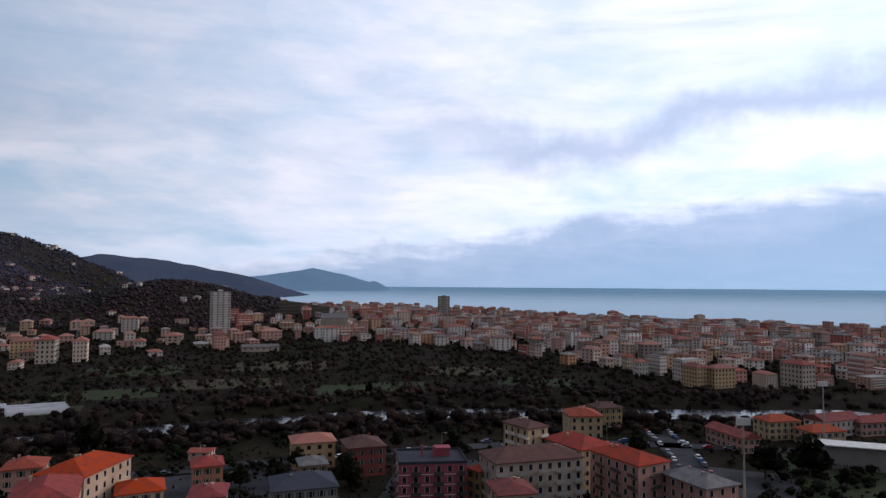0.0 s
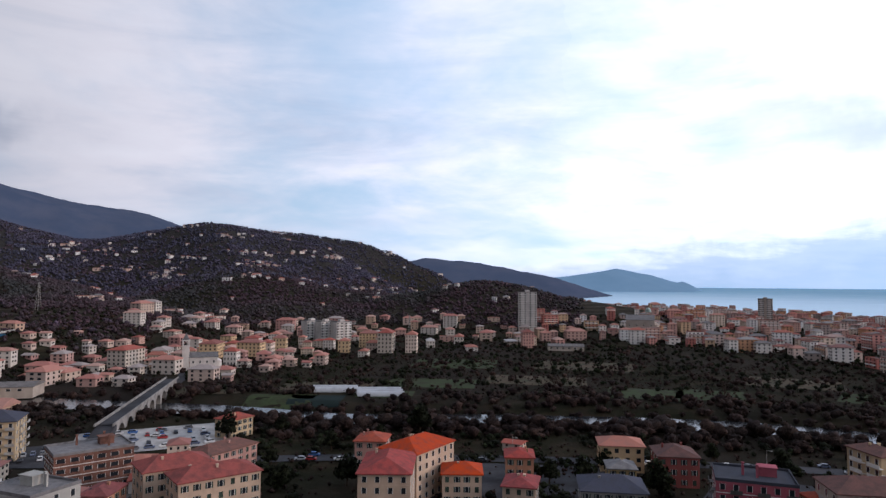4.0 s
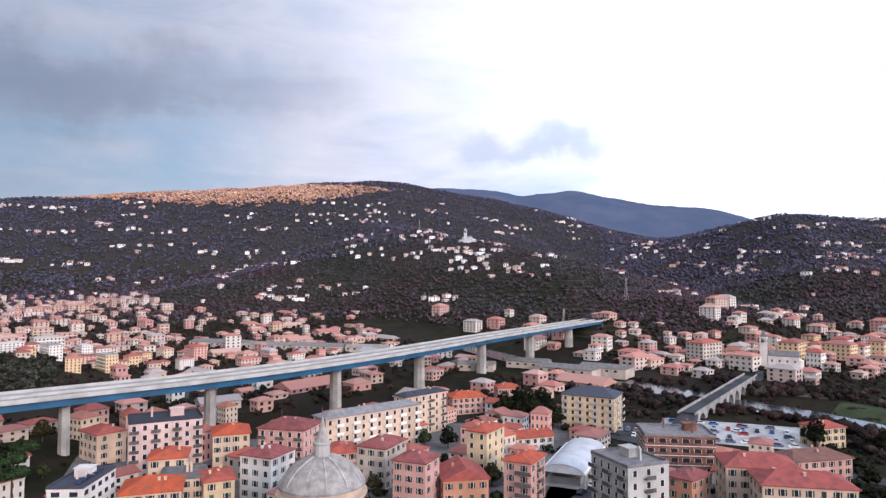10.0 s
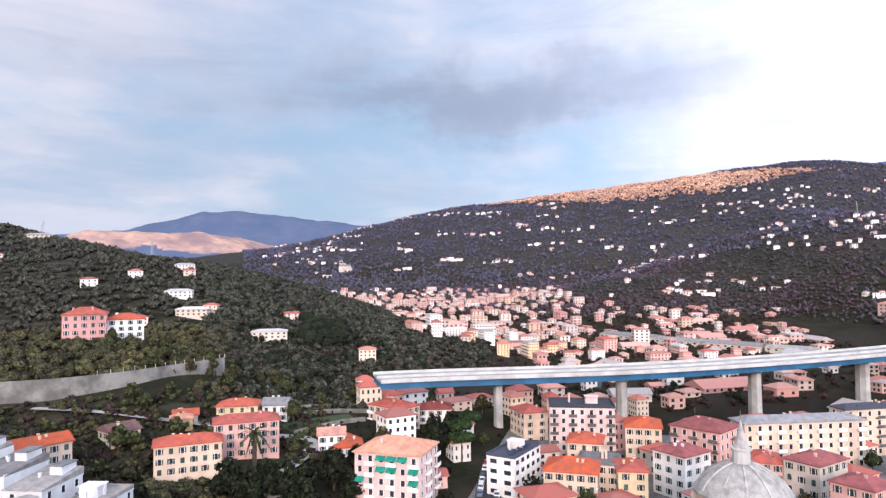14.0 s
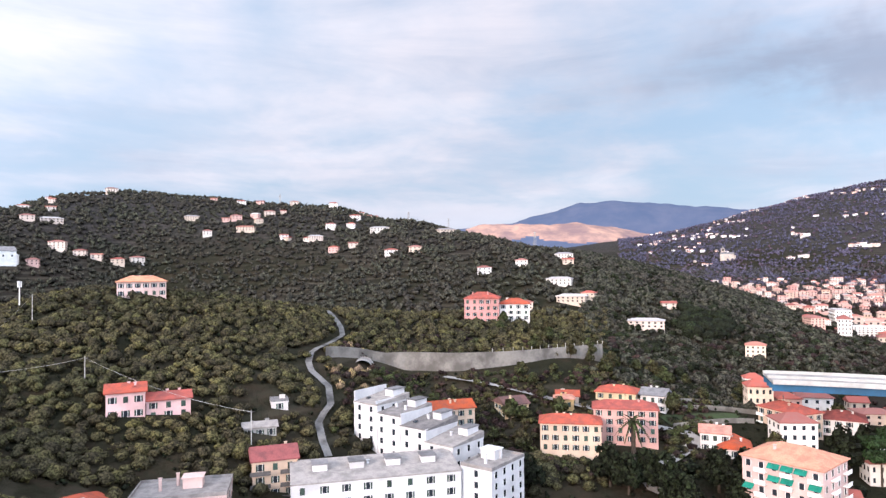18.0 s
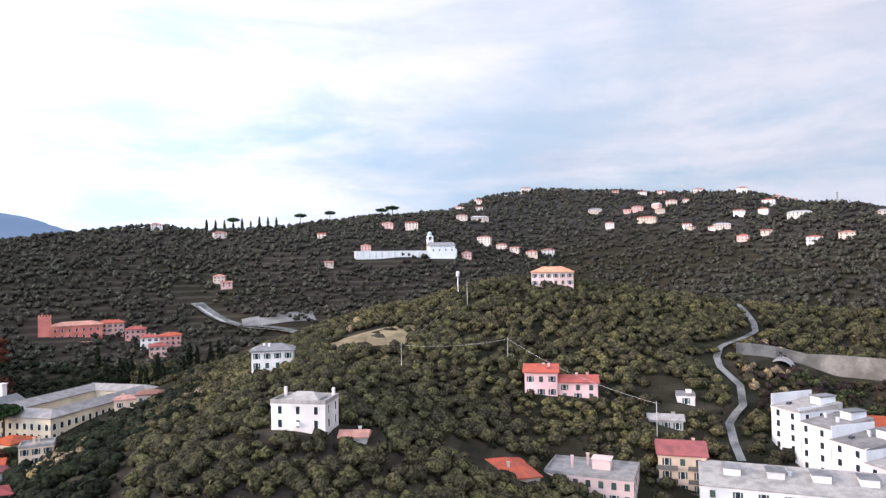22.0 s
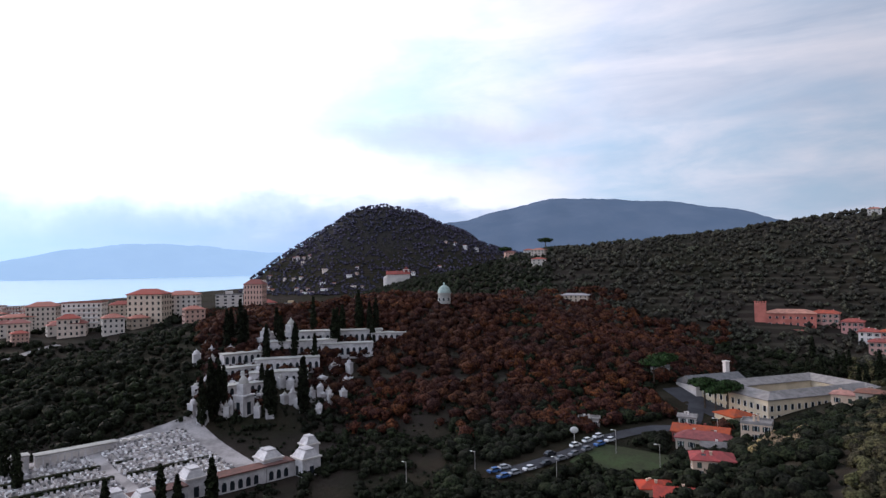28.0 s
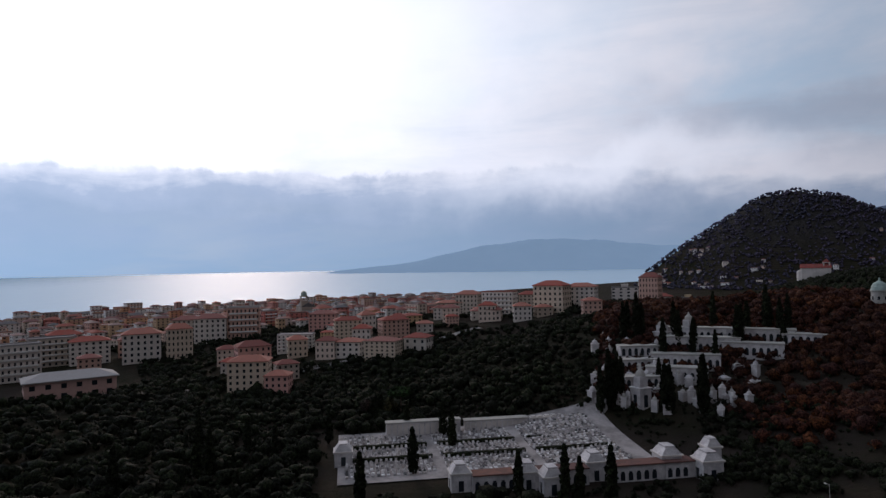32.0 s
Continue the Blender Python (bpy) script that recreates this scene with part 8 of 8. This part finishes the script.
for line, off, step, share in (([(66, 150), (84, 205), (96, 262), (100, 310)], 5.0, 5.6, 0.8), ([(150, -140), (147, -163), (146, -191)], 2.6, 5.4, 0.8), ([(-120, 30), (-150, 62), (-200, 125)], 4.0, 8.0, 0.5),
                               ([heading(a, d) for a, d in ((106, 150), (104.5, 190), (103.5, 235), (101, 262))], 2.6, 5.5, 0.6), ([heading(a, d) for a, d in ((38, 262), (12, 262), (-10, 290), (-36, 330))], 3.2, 7.0, 0.3)):
    pts = along_line(line, step)
    for a, b in zip(pts, pts[1:]):
        for s in (-1, 1):
            if tree_rnd.random() < share:
                d = (b - a).normalized()
                park(a.x - d.y * off * s, a.y + d.x * off * s, math.degrees(math.atan2(d.y, d.x)))


def pole(x, y, h, label="slim grey utility pole", name="utility_pole"):
    p = thing(name, pose(x, y, land_at(x, y)), label, "pole", name + "s")
    part("shaft", (*tube(0, 0, -1, h, 0.16, 0.1, 6), CONCRETE), p)
    part("crossarm", (*box(-0.9, -0.06, h - 0.6, 0.9, 0.06, h - 0.45), RAIL), p)
    return Vector((x, y, land_at(x, y) + h - 0.5))


def cable(a, b, sag):
    n = 14
    pts = [a.lerp(b, i / n) - Vector((0, 0, sag * 4 * (i / n) * (1 - i / n))) for i in range(n + 1)]
    v = [tuple(p + Vector((0, 0, s * 0.03))) for p in pts for s in (-1, 1)]
    f = [(2 * i, 2 * i + 2, 2 * i + 3, 2 * i + 1) for i in range(n)]
    v += [tuple(Vector(p) + Vector((0.03, 0.03, 0))) for p in v]
    f += [(2 * n + 2 + q[0], 2 * n + 2 + q[1], q[2], q[3]) for q in f]
    tagged(new("cable", mesh_of("cable", v, f, CONCRETE)), "thin overhead cable slung between poles", "cable", "overhead cables")


p1, p2, p3 = pole(-7, -204, 9), pole(-41, -206, 9), pole(-75, -172, 11)
p4 = pole(-36, -262, 10)
cable(p1, p2, 1.2), cable(p2, p3, 2.0), cable(p4, p1, 2.0)


def mast(x, y, h, label):
    """Lattice pylon or aerial mast."""
    p = thing("pylon", pose(x, y, land_at(x, y)), label, "pylon", "pylons")
    for sx in (-1, 1):
        for sy in (-1, 1):
            w = h * 0.07
            part("leg", ([(sx * w - 0.12, sy * w - 0.12, -1), (sx * w + 0.12, sy * w - 0.12, -1), (sx * w + 0.12, sy * w + 0.12, -1), (sx * w - 0.12, sy * w + 0.12, -1), (sx * 0.3 - 0.1, sy * 0.3 - 0.1, h), (sx * 0.3 + 0.1, sy * 0.3 - 0.1, h), (sx * 0.3 + 0.1, sy * 0.3 + 0.1, h), (sx * 0.3 - 0.1, sy * 0.3 + 0.1, h)], BOX, CONCRETE), p)
    for k in (0.7, 0.82, 0.94):
        part("arm", (*box(-h * 0.12, -0.12, h * k, h * 0.12, 0.12, h * k + 0.25), CONCRETE), p)


m = thing("phone_mast", pose(-35, -284, land_at(-35, -284)), "white telephone mast with panel aerials", "mast")
part("shaft", (*tube(0, 0, -1, 11, 0.22, 0.15, 8), FRAME), m)
for t in range(3):
    part("aerial", (*box(-0.25, -0.7, 8.6, 0.25, -0.45, 10.8), FRAME), m, pose(0, 0, 0, 0, 0, 120 * t))
for x, y, h in ((*heading(57.8, 840), 30), (*heading(63, 700), 24), (*heading(154, 850), 14), (*heading(139.5, 690), 16), (*heading(132, 610), 16), (*heading(143, 740), 12), (*heading(75.5, 1480), 26), (*heading(29, 900), 22)):
    mast(x, y, h, "grey lattice power pylon on the slope")
for a, d in ((213.5, 215), (217, 225), (222, 200), (209, 245), (229, 205), (235, 200), (95, 190), (57, 262), (0, 270), (20, 262), (-14, 292)):
    x, y = heading(a, d)
    p = thing("street_lamp", pose(x, y, land_at(x, y)), "tall grey street lamp", "street lamp", "street lamps")
    part("post", (*tube(0, 0, -0.5, 8, 0.1, 0.07, 6), CONCRETE), p)
    part("arm", (*box(0, -0.05, 7.8, 1.6, 0.05, 7.95), CONCRETE), p)
    part("head", (*box(1.2, -0.18, 7.65, 2.0, 0.18, 7.8), FRAME), p)
